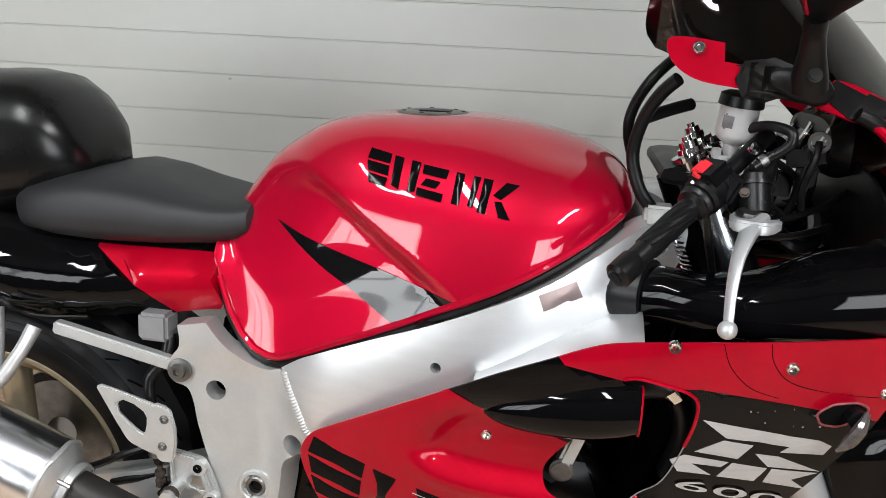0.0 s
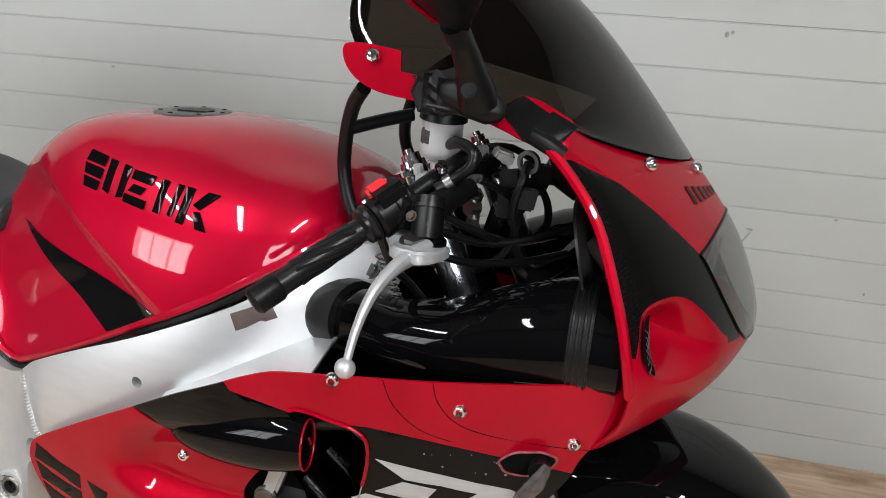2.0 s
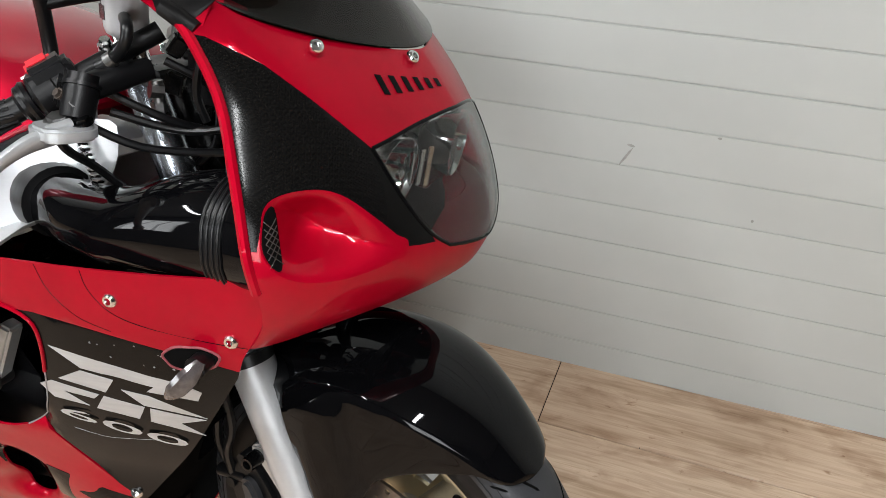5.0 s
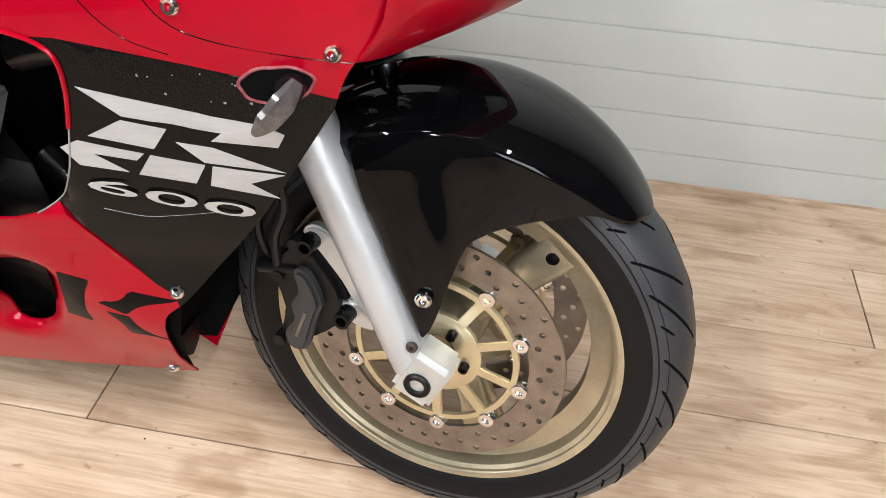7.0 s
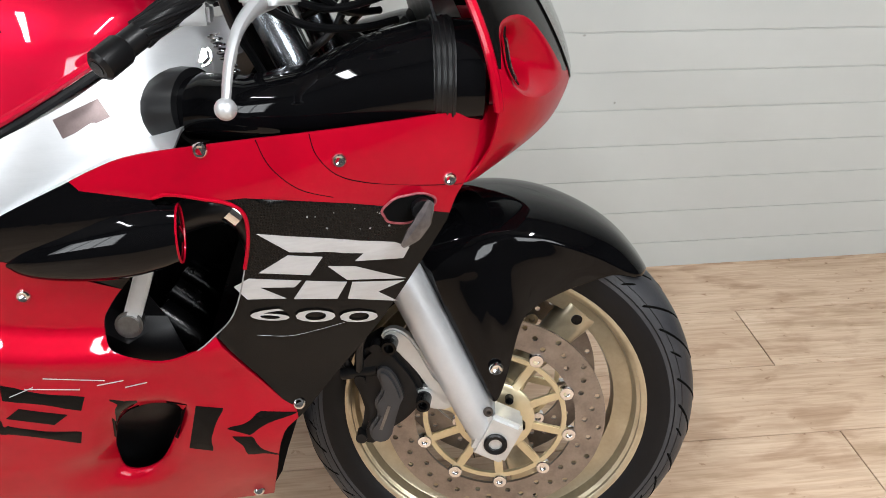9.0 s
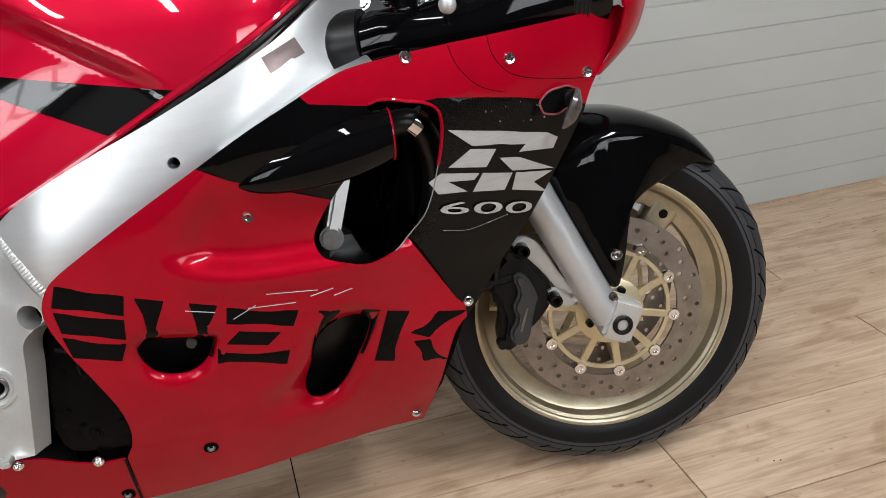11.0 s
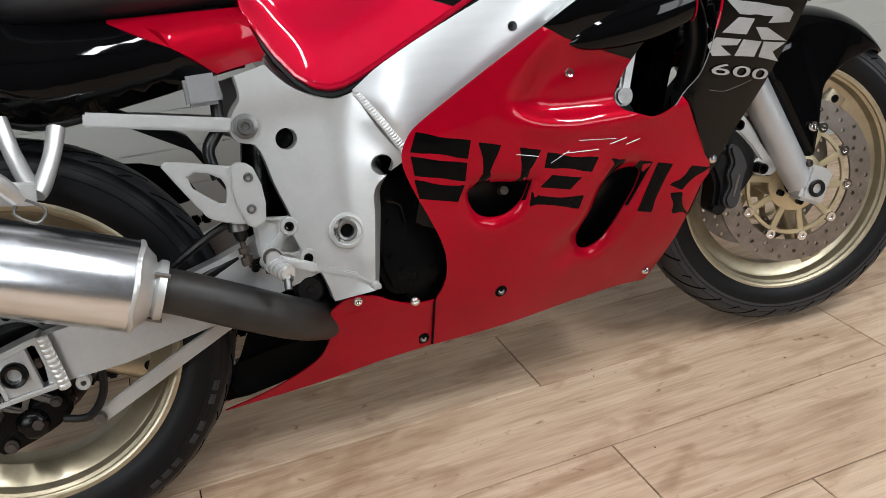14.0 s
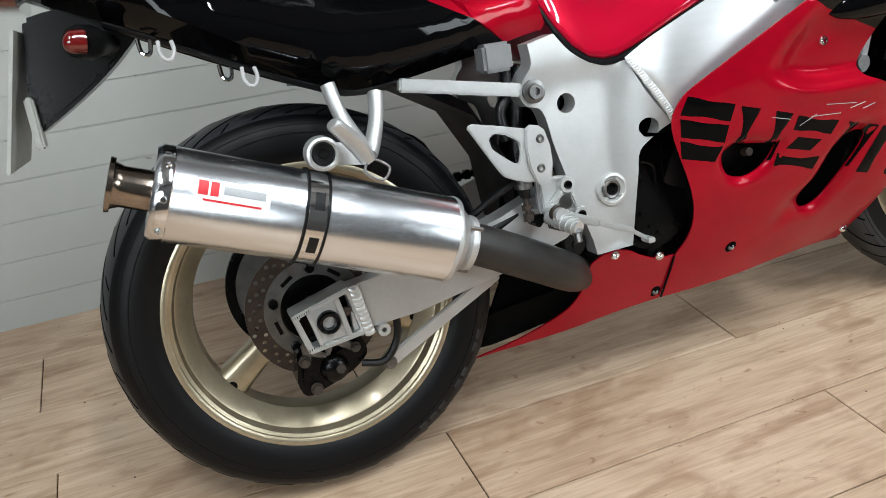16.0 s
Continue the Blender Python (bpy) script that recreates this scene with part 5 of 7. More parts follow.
cap = part("fuel_cap", moved(spun([(0.0, 0.004), (0.03, 0.004), (0.032, 0.0055), (0.05, 0.005), (0.055, 0.003), (0.057, 0.0), (0.057, -0.006)], 40, axis="Z"), capm), STEEL, tank, "round metal fuel cap with flap")
part("cap_flap", moved(block(-0.022, -0.012, 0.002, 0.028, 0.012, 0.0062, 0.002), capm), SATIN, cap)
for k in range(7):
    hex_bolt(capm @ Vector((0.045 * math.cos(k * 0.9), 0.045 * math.sin(k * 0.9), 0.005)), (0, 0, 1), 0.003, 0.0012, cap, DARK)

# black teardrop cover in the upper opening, hoses and bobbin behind it
T0, T1 = Vector((0.836, -0.266, 0.632)), Vector((1.022, -0.292, 0.668))
part("side_duct_cover", loft([[T0 + (T1 - T0) * u + Vector((0, math.cos(a) * r * 0.62, math.sin(a) * r)) for a in (2 * math.pi * k / 24 for k in range(24))] for u, r in ((i / 32, lerp([(0, 0.003), (0.08, 0.014), (0.22, 0.024), (0.45, 0.033), (0.7, 0.037), (0.9, 0.034), (1.0, 0.03)], i / 32)) for i in range(33))]), BLACK, side, "glossy black teardrop intake cover")
part("cover_lip", tube([T1 + Vector((0.001, math.cos(a) * 0.0195, math.sin(a) * 0.031)) for a in (2 * math.pi * k / 20 for k in range(21))], 0.0013, 6, 0), REDB, side)
part("coolant_hose", tube([(1.0, -0.21, 0.66), (1.05, -0.22, 0.675), (1.08, -0.215, 0.66), (1.095, -0.2, 0.6), (1.085, -0.17, 0.53)], 0.018, 14), HOSE, bike)
part("hose_clamp", tube([(1.066, -0.222, 0.678), (1.077, -0.221, 0.668)], 0.0205, 16, 0), CHROME, bike)
part("engine_hanger", bar((0.968, -0.21, 0.622), (0.94, -0.213, 0.542), 0.026, 0.02, 0.004), CAST, bike, "cast engine mount strut")
part("mount_bolt", join(tube([(0.94, -0.2, 0.541), (0.94, -0.229, 0.541)], 0.0125, 18, 0), tube([(0.94, -0.222, 0.541), (0.94, -0.225, 0.541)], 0.016, 20, 0)), STEEL, bike)
for k in range(4):
    part("exhaust_header", tube([(0.95, -0.13 + 0.08 * k, 0.52), (1.01, -0.13 + 0.08 * k, 0.45), (0.99, -0.1 + 0.06 * k, 0.3), (0.85, -0.06 + 0.04 * k, 0.21)], 0.019, 12), DARK, bike)
part("inner_panel", sheet(curve([(0.64, 0.24), (0.64, 0.5), (0.8, 0.6), (0.92, 0.6), (1.0, 0.45), (1.0, 0.24)], 4), lambda x, z: (x, side_y(x, z) + 0.055, z), 0.003, res=0.03), SATIN, bike)
# plain dark plate added to hide the far panel behind the openings
part("engine_core", prism(curve([(0.66, 0.26), (0.66, 0.5), (0.76, 0.66), (0.95, 0.72), (1.1, 0.7), (1.14, 0.55), (1.06, 0.3)], 3), 0.03, 0.06), DARK, bike, "black plate behind the openings, hiding the far side")
part("inner_screw", tube([(0.74, -0.17, 0.425), (0.74, -0.185, 0.427)], 0.007, 10, 0), IRON, bike)

# clutch-side case seen behind the fairing's rear edge
part("sprocket_cover", prism(curve([(0.545, 0.30), (0.54, 0.44), (0.565, 0.48), (0.62, 0.47), (0.655, 0.39), (0.65, 0.31), (0.6, 0.285)], 4), -0.13, -0.09, bevel=0.01), DARK, bike, "oily black engine side cover")
for x, z in ((0.562, 0.452), (0.565, 0.405), (0.56, 0.35), (0.59, 0.312), (0.625, 0.32), (0.575, 0.325)):
    hex_bolt((x, -0.13, z), (0, -1, 0), 0.0045, 0.005, bike, DARK)
part("cover_rib", tube([(0.565, -0.132, 0.44), (0.585, -0.134, 0.43), (0.59, -0.133, 0.40)], 0.004, 8), DARK, bike)

# weld bead, bolts and plugs of the frame
A, B = Vector((0.538, -0.17, 0.61)), Vector((0.594, -0.206, 0.508))
across = (B - A).cross(Vector((0, 1, 0))).normalized()
bead = []
for k in range(131):
    c = A + (B - A) * (k / 130)
    c.y = min(spar_y(c.x, c.z), plate_y(c.x, c.z)) + 0.0015
    high = 0.0032 + 0.0011 * abs(math.sin(k * math.pi / 5))
    bead.append([c + across * (0.0068 * math.cos(q)) - Vector((0, high * math.sin(q), 0)) + (B - A).normalized() * (0.003 * math.sin(q)) for q in (math.pi * j / 8 for j in range(9))])
part("weld_bead", loft(bead), CAST, bike, "finely rippled weld bead", sharp=25)
part("frame_sticker", sheet([(0.898, 0.757), (0.945, 0.777), (0.935, 0.797), (0.89, 0.777)], lambda x, z: (x, spar_y(x, z) - 0.0007, z), 0.0005, res=0.01), FOIL, bike, "small foil type sticker")
nut = part("pivot_nut", moved(spun([(0.0205, 0.006), (0.0205, -0.002), (0.022, -0.0035), (0.026, -0.003), (0.027, 0.0), (0.027, 0.006)], 32, True), Matrix.Translation((0.492, -0.16, 0.411))), CAST, bike, "castellated swingarm pivot nut")
part("inner_sleeve", moved(spun([(0.0105, 0.008), (0.0105, -0.001), (0.014, -0.002), (0.016, 0.0), (0.016, 0.008)], 28, True), Matrix.Translation((0.492, -0.16, 0.411))), STEEL, nut)
part("pivot_socket", moved(spun([(0.0, 0.009), (0.0105, 0.009), (0.011, 0.003), (0.021, 0.003)], 24), Matrix.Translation((0.492, -0.16, 0.411))), DARK, nut)
for k in range(4):
    part("nut_tab", moved(block(0.0155, -0.0015, -0.003, 0.0215, 0.004, 0.003, 0.0008), Matrix.Translation((0.492, -0.16, 0.411)) @ pose(0, 0, 0, 0, 90 * k + 35)), CAST, nut)
part("subframe_bolt", moved(spun([(0.0, -0.004), (0.005, -0.004), (0.006, -0.009), (0.011, -0.009), (0.012, -0.003), (0.018, -0.002), (0.018, 0.004)], 24), Matrix.Translation((0.375, -0.163, 0.586))), STEEL, bike)

# subframe, hanger, passenger peg
for s in (-1, 1):
    part("subframe_rail", bar((0.36, 0.15 * s, 0.59), (0.17, 0.15 * s, 0.628), 0.018, 0.02, 0.003), CAST, bike, "silver square subframe tube")
hanger = part("silencer_hanger", join(tube([(0.07, -0.145, 0.645), (0.078, -0.16, 0.60), (0.093, -0.19, 0.557), (0.1, -0.2, 0.545)], [0.011, 0.011, 0.012, 0.011], 10), tube([(0.135, -0.15, 0.622), (0.125, -0.17, 0.59), (0.108, -0.19, 0.556), (0.1, -0.2, 0.545)], [0.012, 0.011, 0.012, 0.011], 10),
                                      bar((0.1, -0.205, 0.547), (0.035, -0.22, 0.56), 0.012, 0.03, 0.003)), CAST, bike, "cast aluminium silencer and footrest hanger")
part("rubber_bush", moved(spun([(0.0, -0.014), (0.005, -0.014), (0.006, -0.01), (0.014, -0.011), (0.016, -0.008), (0.021, -0.007), (0.0225, 0.0), (0.0225, 0.012)], 26), Matrix.Translation((0.031, -0.222, 0.561))), HOSE, hanger)
part("bush_ring", moved(spun([(0.016, -0.009), (0.019, -0.0115), (0.0225, -0.01), (0.0235, 0.0), (0.0235, 0.013)], 26), Matrix.Translation((0.031, -0.222, 0.561))), CAST, hanger)
part("passenger_footpeg", tube([(0.085, -0.245, 0.545), (0.07, -0.258, 0.57), (0.045, -0.275, 0.598), (0.04, -0.278, 0.603)], [0.009, 0.011, 0.009, 0.006], 10, 4, flat=1.4), CAST, hanger, "folded-up passenger footpeg")
part("peg_loop", tube([(0.085, -0.25, 0.545), (0.078, -0.252, 0.53), (0.1, -0.25, 0.515), (0.112, -0.248, 0.53), (0.09, -0.25, 0.547)], 0.002, 8), STEEL, hanger)
for x, z in ((-0.132, 0.712), (-0.035, 0.664)):
    part("luggage_hook", tube([(x - 0.008, -0.165, z + 0.022), (x - 0.009, -0.172, z + 0.008), (x - 0.004, -0.176, z - 0.002), (x + 0.004, -0.176, z - 0.002), (x + 0.009, -0.172, z + 0.008), (x + 0.008, -0.165, z + 0.02)], 0.0028, 8), MILK, bike, "white luggage hook under the tail")
    part("luggage_hook", tube([(x - 0.032, -0.11, z + 0.03), (x - 0.03, -0.115, z + 0.012), (x - 0.02, -0.115, z + 0.01), (x - 0.016, -0.11, z + 0.028)], 0.003, 8), CHROME, bike)

# tail light side, undertail, number plate holder, blinker
UNDER = curve([(-0.16, 0.752, 1), (-0.2, 0.715), (-0.255, 0.675), (-0.32, 0.636, 1), (-0.315, 0.70), (-0.3, 0.79, 1), (-0.25, 0.795)], 4)
part("undertail", prism(UNDER, -0.07, 0.07, bevel=0.006), HUMP, bike, "black plastic plate holder")
plate = part("number_plate", prism([(-0.308, 0.775), (-0.313, 0.775), (-0.362, 0.598), (-0.357, 0.597)], -0.105, 0.105), PLATE, bike, "pale number plate seen edge-on")
part("plate_bars", join(*(prism([(-0.3165 - 0.0495 * a, 0.765 - 0.178 * a), (-0.3185 - 0.0495 * a, 0.765 - 0.178 * a), (-0.3185 - 0.0495 * (a + 0.18), 0.765 - 0.178 * (a + 0.18)), (-0.3165 - 0.0495 * (a + 0.18), 0.765 - 0.178 * (a + 0.18))], -0.08, 0.08) for a in (0.2, 0.55))), DECAL, plate)
part("reflector", block(-0.322, -0.085, 0.62, -0.31, -0.05, 0.69, 0.003), PLATE, bike)
part("tail_light", loft([ring(x, w, z0, z1, 3) for x, w, z0, z1 in ((-0.36, 0.05, 0.825, 0.86), (-0.34, 0.085, 0.805, 0.872), (-0.3, 0.1, 0.8, 0.88))]), REDLAMP, bike, "red tail light lens")
blinker = part("rear_blinker", tube([(-0.2, -0.07, 0.742), (-0.21, -0.1, 0.744), (-0.222, -0.14, 0.746), (-0.235, -0.165, 0.747)], [0.014, 0.016, 0.022, 0.02], 16), SATIN, bike, "black stubby rear blinker")
part("lens", tube([(-0.226, -0.165, 0.746), (-0.243, -0.17, 0.748), (-0.248, -0.17, 0.749)], [0.016, 0.014, 0.007], 16), REDLAMP, blinker)

# rider's footrest bracket, brake lever, master cylinder
REARSET = curve([(0.252, 0.553, 1), (0.262, 0.557), (0.352, 0.534), (0.368, 0.53), (0.372, 0.51), (0.367, 0.456, 1), (0.345, 0.454), (0.308, 0.467), (0.297, 0.476)], 3)
TRI = curve([(0.284, 0.531), (0.327, 0.522), (0.328, 0.489), (0.318, 0.49)], 3)
guard = part("heel_plate", prism(REARSET, -0.184, -0.177, (TRI,), 0.002), CAST, bike, "silver triangular heel plate")
part("mount_strip", prism(curve([(0.342, 0.536), (0.372, 0.53), (0.376, 0.455), (0.35, 0.452)], 3), -0.19, -0.182, (), 0.002), CAST, guard)
screw(0.359, -0.19, 0.474, guard, r=0.007, mat=STEEL)
screw(0.363, -0.19, 0.518, guard, r=0.007, mat=STEEL)
BRACKET = [(0.358, 0.458, 1), (0.397, 0.452), (0.41, 0.449), (0.419, 0.437), (0.437, 0.39), (0.435, 0.378), (0.424, 0.374), (0.41, 0.386), (0.395, 0.396), (0.37, 0.39), (0.36, 0.4), (0.358, 0.42)]
HOLE_B = curve([(0.409, 0.423), (0.389, 0.405), (0.394, 0.4), (0.418, 0.398)], 2)
bracket = part("footrest_bracket", join(prism(curve(BRACKET, 3), -0.168, -0.158, (HOLE_B,), 0.002), *(bar((x0, -0.171, z0), (x1, -0.171, z1), 0.007, w, 0.002, 0) for x0, z0, x1, z1, w in ((0.368, 0.402, 0.404, 0.436, 0.009), (0.412, 0.43, 0.426, 0.39, 0.009), (0.3625, 0.455, 0.366, 0.404, 0.006), (0.365, 0.4545, 0.402, 0.449, 0.005))),
                                        *(moved(spun([(0.007, -0.005), (0.012, -0.005), (0.0135, -0.003), (0.0135, 0.006), (0.007, 0.006)], 24, True), Matrix.Translation((x, -0.171, z))) for x, z in ((0.407, 0.437), (0.426, 0.386)))), CAST, bike, "cast triangular footrest bracket")
for x, z in ((0.407, 0.437), (0.426, 0.386)):
    part("bracket_bolt", moved(spun([(0.0, -0.001), (0.004, -0.001), (0.0045, -0.006), (0.0068, -0.0065), (0.0075, 0.003)], 20), Matrix.Translation((x, -0.171, z))), DARK, bracket)
pedal = part("brake_pedal", join(bar((0.378, -0.203, 0.4), (0.43, -0.22, 0.3785), 0.008, 0.013, 0.002), bar((0.428, -0.2195, 0.379), (0.484, -0.228, 0.356), 0.007, 0.0095, 0.002), bar((0.48, -0.228, 0.3565), (0.503, -0.231, 0.34), 0.006, 0.0065, 0.002),
                                 moved(block(-0.006, -0.012, -0.004, 0.006, 0.012, 0.004, 0.0015), Matrix.Translation((0.505, -0.232, 0.338)))), CAST, bike, "slim silver brake pedal")
part("pedal_pivot", tube([(0.373, -0.165, 0.402), (0.374, -0.212, 0.401)], 0.011, 16, 0), CAST, pedal)
part("pivot_ring", tube([(0.3735, -0.195, 0.4015), (0.3738, -0.203, 0.4013)], 0.0135, 16, 0), IRON, pedal)
peg = part("footpeg", tube([(0.366, -0.18, 0.396), (0.376, -0.205, 0.388), (0.387, -0.236, 0.382)], [0.0115, 0.012, 0.0105], 14, 0), CAST, bike, "worn grooved footpeg pointing outwards")
for k in range(4):
    u = 0.3 + 0.18 * k
    c = Vector((0.366, -0.18, 0.396)).lerp(Vector((0.387, -0.236, 0.382)), u)
    part("peg_rib", tube([c, c + Vector((0.0012, -0.0035, -0.0009))], 0.0132, 14, 0), CAST, peg)
part("peg_feeler", join(tube([(0.385, -0.232, 0.38), (0.3825, -0.24, 0.362)], 0.0058, 10, 0), tube([(0.3855, -0.231, 0.378), (0.384, -0.235, 0.373)], 0.008, 6, 0)), STEEL, peg)
part("return_spring", tube([Vector((0.36, -0.188, 0.386)) + Vector((0.028, -0.004, -0.012)) * (k / 70) + 0.0055 * Vector((0, math.cos(k * 0.8), math.sin(k * 0.8))) for k in range(71)], 0.0013, 5, 0), IRON, peg)
mcyl = part("brake_cylinder", join(tube([(0.338, -0.163, 0.474), (0.338, -0.163, 0.452)], 0.0125, 18, 0), tube([(0.338, -0.163, 0.453), (0.338, -0.163, 0.444)], 0.0145, 18, 0)), STEEL, bike, "rear brake master cylinder")
part("dust_boot", tube([(0.338, -0.163, 0.445), (0.339, -0.163, 0.432), (0.339, -0.163, 0.428)], [0.0105, 0.008, 0.006], 14, 2), HOSE, mcyl)
part("push_rod", join(tube([(0.339, -0.163, 0.43), (0.342, -0.163, 0.395)], 0.0042, 10, 0), tube([(0.3395, -0.163, 0.418), (0.3405, -0.163, 0.41)], 0.0085, 6, 0), tube([(0.341, -0.163, 0.404), (0.342, -0.163, 0.392)], 0.009, 6, 0)), IRON, mcyl)
part("clevis", join(bar((0.342, -0.163, 0.392), (0.366, -0.166, 0.392), 0.014, 0.014, 0.003), tube([(0.349, -0.15, 0.388), (0.349, -0.18, 0.388)], 0.006, 10, 0)), DARK, mcyl)
part("brake_switch", tube([(0.33, -0.14, 0.402), (0.29, -0.145, 0.388), (0.25, -0.148, 0.375)], [0.0085, 0.008, 0.006], 12, 2), SATIN, bike, "black rear brake light switch")
part("rubber_bumper", moved(spun([(0.0, -0.012), (0.005, -0.012), (0.006, -0.009), (0.018, -0.009), (0.022, -0.005), (0.022, 0.01)], 24), Matrix.Translation((0.424, -0.135, 0.331))), HOSE, bike)
part("rear_brake_hose", tube([(0.335, -0.16, 0.46), (0.29, -0.16, 0.44), (0.22, -0.15, 0.40), (0.15, -0.14, 0.37)], 0.006, 8), HOSE, bike)
part("reservoir_hose", tube([(0.345, -0.13, 0.63), (0.34, -0.14, 0.59), (0.32, -0.15, 0.56), (0.325, -0.155, 0.52)], 0.009, 10), HOSE, bike)
# the tail's shade is put into the colour; the plastic itself is pale
part("brake_reservoir", block(0.305, -0.155, 0.622, 0.352, -0.115, 0.665, 0.005), DIM, bike, "brake fluid reservoir, coloured grey as in shade")
part("shock_body", tube([(0.42, -0.02, 0.62), (0.38, -0.02, 0.35)], 0.035, 16, 0), DARK, bike)
part("inner_mudguard", loft([[(x, -w, z), (x, -w * 0.8, z + 0.02), (x, w * 0.8, z + 0.02), (x, w, z)] for x, w, z in ((0.36, 0.08, 0.36), (0.35, 0.09, 0.47), (0.3, 0.09, 0.56), (0.2, 0.09, 0.62), (0.05, 0.09, 0.645))]), SATIN, bike, "black rear inner mudguard")
part("chain_guard_plate", prism(curve([(0.16, 0.54), (0.25, 0.53), (0.3, 0.48), (0.27, 0.46), (0.18, 0.50)], 3), 0.15, 0.156), SATIN, bike)

# swingarm end, chain, rear caliper, torque arm
ADJ = [(-0.045, 0.327, 1), (0.047, 0.353, 1), (0.062, 0.274, 1), (-0.028, 0.263, 1)]
AWIN = curve([(-0.035, 0.3215, 1), (0.041, 0.3425, 1), (0.053, 0.2815, 1), (-0.021, 0.2715, 1)], 2)
end = part("axle_block", prism(curve(ADJ, 2), -0.148, -0.098, (AWIN,), 0.002), CAST, bike, "machined swingarm end with chain adjuster")
part("slot_back", prism(AWIN, -0.118, -0.11), DARK, end)
part("adjuster_plate", prism(curve([(-0.02, 0.3255, 1), (0.026, 0.338, 1), (0.0365, 0.2795, 1), (-0.008, 0.2735, 1)], 2), -0.144, -0.135, (), 0.001), CAST, end)
part("plate_bar", prism(curve([(-0.0225, 0.325, 1), (-0.0165, 0.3265, 1), (-0.0045, 0.274, 1), (-0.0105, 0.273, 1)], 2), -0.149, -0.135, (), 0.001), CAST, end)
part("plate_bar", prism(curve([(0.021, 0.337, 1), (0.029, 0.339, 1), (0.0395, 0.28, 1), (0.0315, 0.279, 1)], 2), -0.149, -0.135, (), 0.001), CAST, end)
part("rear_axle", moved(spun([(0.0, 0.006), (0.0085, 0.006), (0.0105, -0.008), (0.015, -0.009), (0.0175, -0.006), (0.018, 0.002)], 24), Matrix.Translation((0.008, -0.146, 0.306))), DARK, end)
part("adjuster_bolt", join(tube([(0.03, -0.134, 0.31), (0.053, -0.134, 0.316)], 0.0045, 8, 0), tube([(0.036, -0.134, 0.3115), (0.042, -0.134, 0.313)], 0.008, 6, 0)), IRON, end)
for k in range(7):
    for z0 in (0.3225, 0.268):
        part("adjuster_mark", block(-0.04 + 0.0036 * k + (0.012 if z0 < 0.3 else 0), -0.1486, z0 + 0.001 * k, -0.0392 + 0.0036 * k + (0.012 if z0 < 0.3 else 0), -0.1476, z0 + 0.0035 + 0.001 * k), DARK, end)


def ripple(a, b, half, high, waves, out=Vector((0, -1, 0))):
    """A flat weld bead from a to b with fine scales."""
    a, b = Vector(a), Vector(b)
    across, way = (b - a).cross(out).normalized(), (b - a).normalized()
    rows = []
    for k in range(waves * 8 + 1):
        c = a + (b - a) * (k / (waves * 8))
        h = high * (0.75 + 0.3 * abs(math.sin(k * math.pi / 8)))
        rows.append([c + across * (half * math.cos(q)) + out * (h * math.sin(q)) + way * (half * 0.4 * math.sin(q)) for q in (math.pi * j / 8 for j in range(9))])
    return loft(rows)


part("weld_bead", ripple((0.052, -0.1475, 0.352), (0.066, -0.1475, 0.274), 0.0085, 0.004, 10), CAST, end, "scaled weld bead", sharp=25)
part("arm_lug", join(moved(spun([(0.004, -0.004), (0.0095, -0.004), (0.0105, -0.002), (0.0105, 0.014), (0.004, 0.014)], 20, True), Matrix.Translation((0.089, -0.142, 0.272))), bar((0.085, -0.13, 0.285), (0.089, -0.132, 0.272), 0.01, 0.01, 0.002)), CAST, bike, "small round stand lug")
cal = part("rear_caliper", prism(curve([(-0.04, 0.26), (0.0, 0.25), (0.05, 0.262), (0.065, 0.235), (0.05, 0.215), (0.02, 0.2), (-0.01, 0.19), (-0.04, 0.185), (-0.05, 0.21), (-0.045, 0.235)], 3), -0.115, -0.05, (), 0.008), DARK, bike, "grimy black rear brake caliper")
part("caliper_carrier", join(*(bar((x0, -0.112, z0), (x1, -0.112, z1), 0.012, w, 0.003) for x0, z0, x1, z1, w in ((-0.03, 0.272, -0.028, 0.24, 0.013), (-0.028, 0.258, 0.0, 0.242, 0.009), (0.0, 0.242, 0.012, 0.268, 0.008), (0.012, 0.268, 0.044, 0.246, 0.012)))), STEEL, cal, "worn grey caliper carrier")
part("caliper_dome", moved(spun([(0.0, -0.012), (0.014, -0.011), (0.02, -0.006), (0.023, 0.0)], 20), Matrix.Translation((0.008, -0.115, 0.222))), DARK, cal)
for x, z, r in ((0.016, 0.222, 0.008), (-0.035, 0.245, 0.007), (-0.025, 0.198, 0.007), (0.045, 0.248, 0.006)):
    hex_bolt((x, -0.12, z), (0, -1, 0), r, 0.008, cal, IRON)
part("torque_arm", bar((0.095, -0.112, 0.207), (0.305, -0.085, 0.297), 0.008, 0.022, 0.002), CAST, bike, "flat aluminium torque arm")
hex_bolt((0.095, -0.12, 0.208), (0, -1, 0), 0.008, 0.006, bike, STEEL)
part("caliper_hose", tube([(0.05, -0.12, 0.22), (0.085, -0.13, 0.218), (0.11, -0.13, 0.25), (0.115, -0.13, 0.3), (0.12, -0.125, 0.34)], 0.006, 8), HOSE, bike)
links = []
for k in range(34):
    a = radians(95 + 170 * k / 33)
    links.append(moved(block(-0.0088, -0.009, -0.0085, 0.0088, 0.009, 0.0085, 0.0035), Matrix.Translation((0.002 + 0.113 * math.cos(a), 0.097, 0.31 + 0.113 * math.sin(a))) @ pose(0, 0, 0, 0, -math.degrees(a) + 90)))
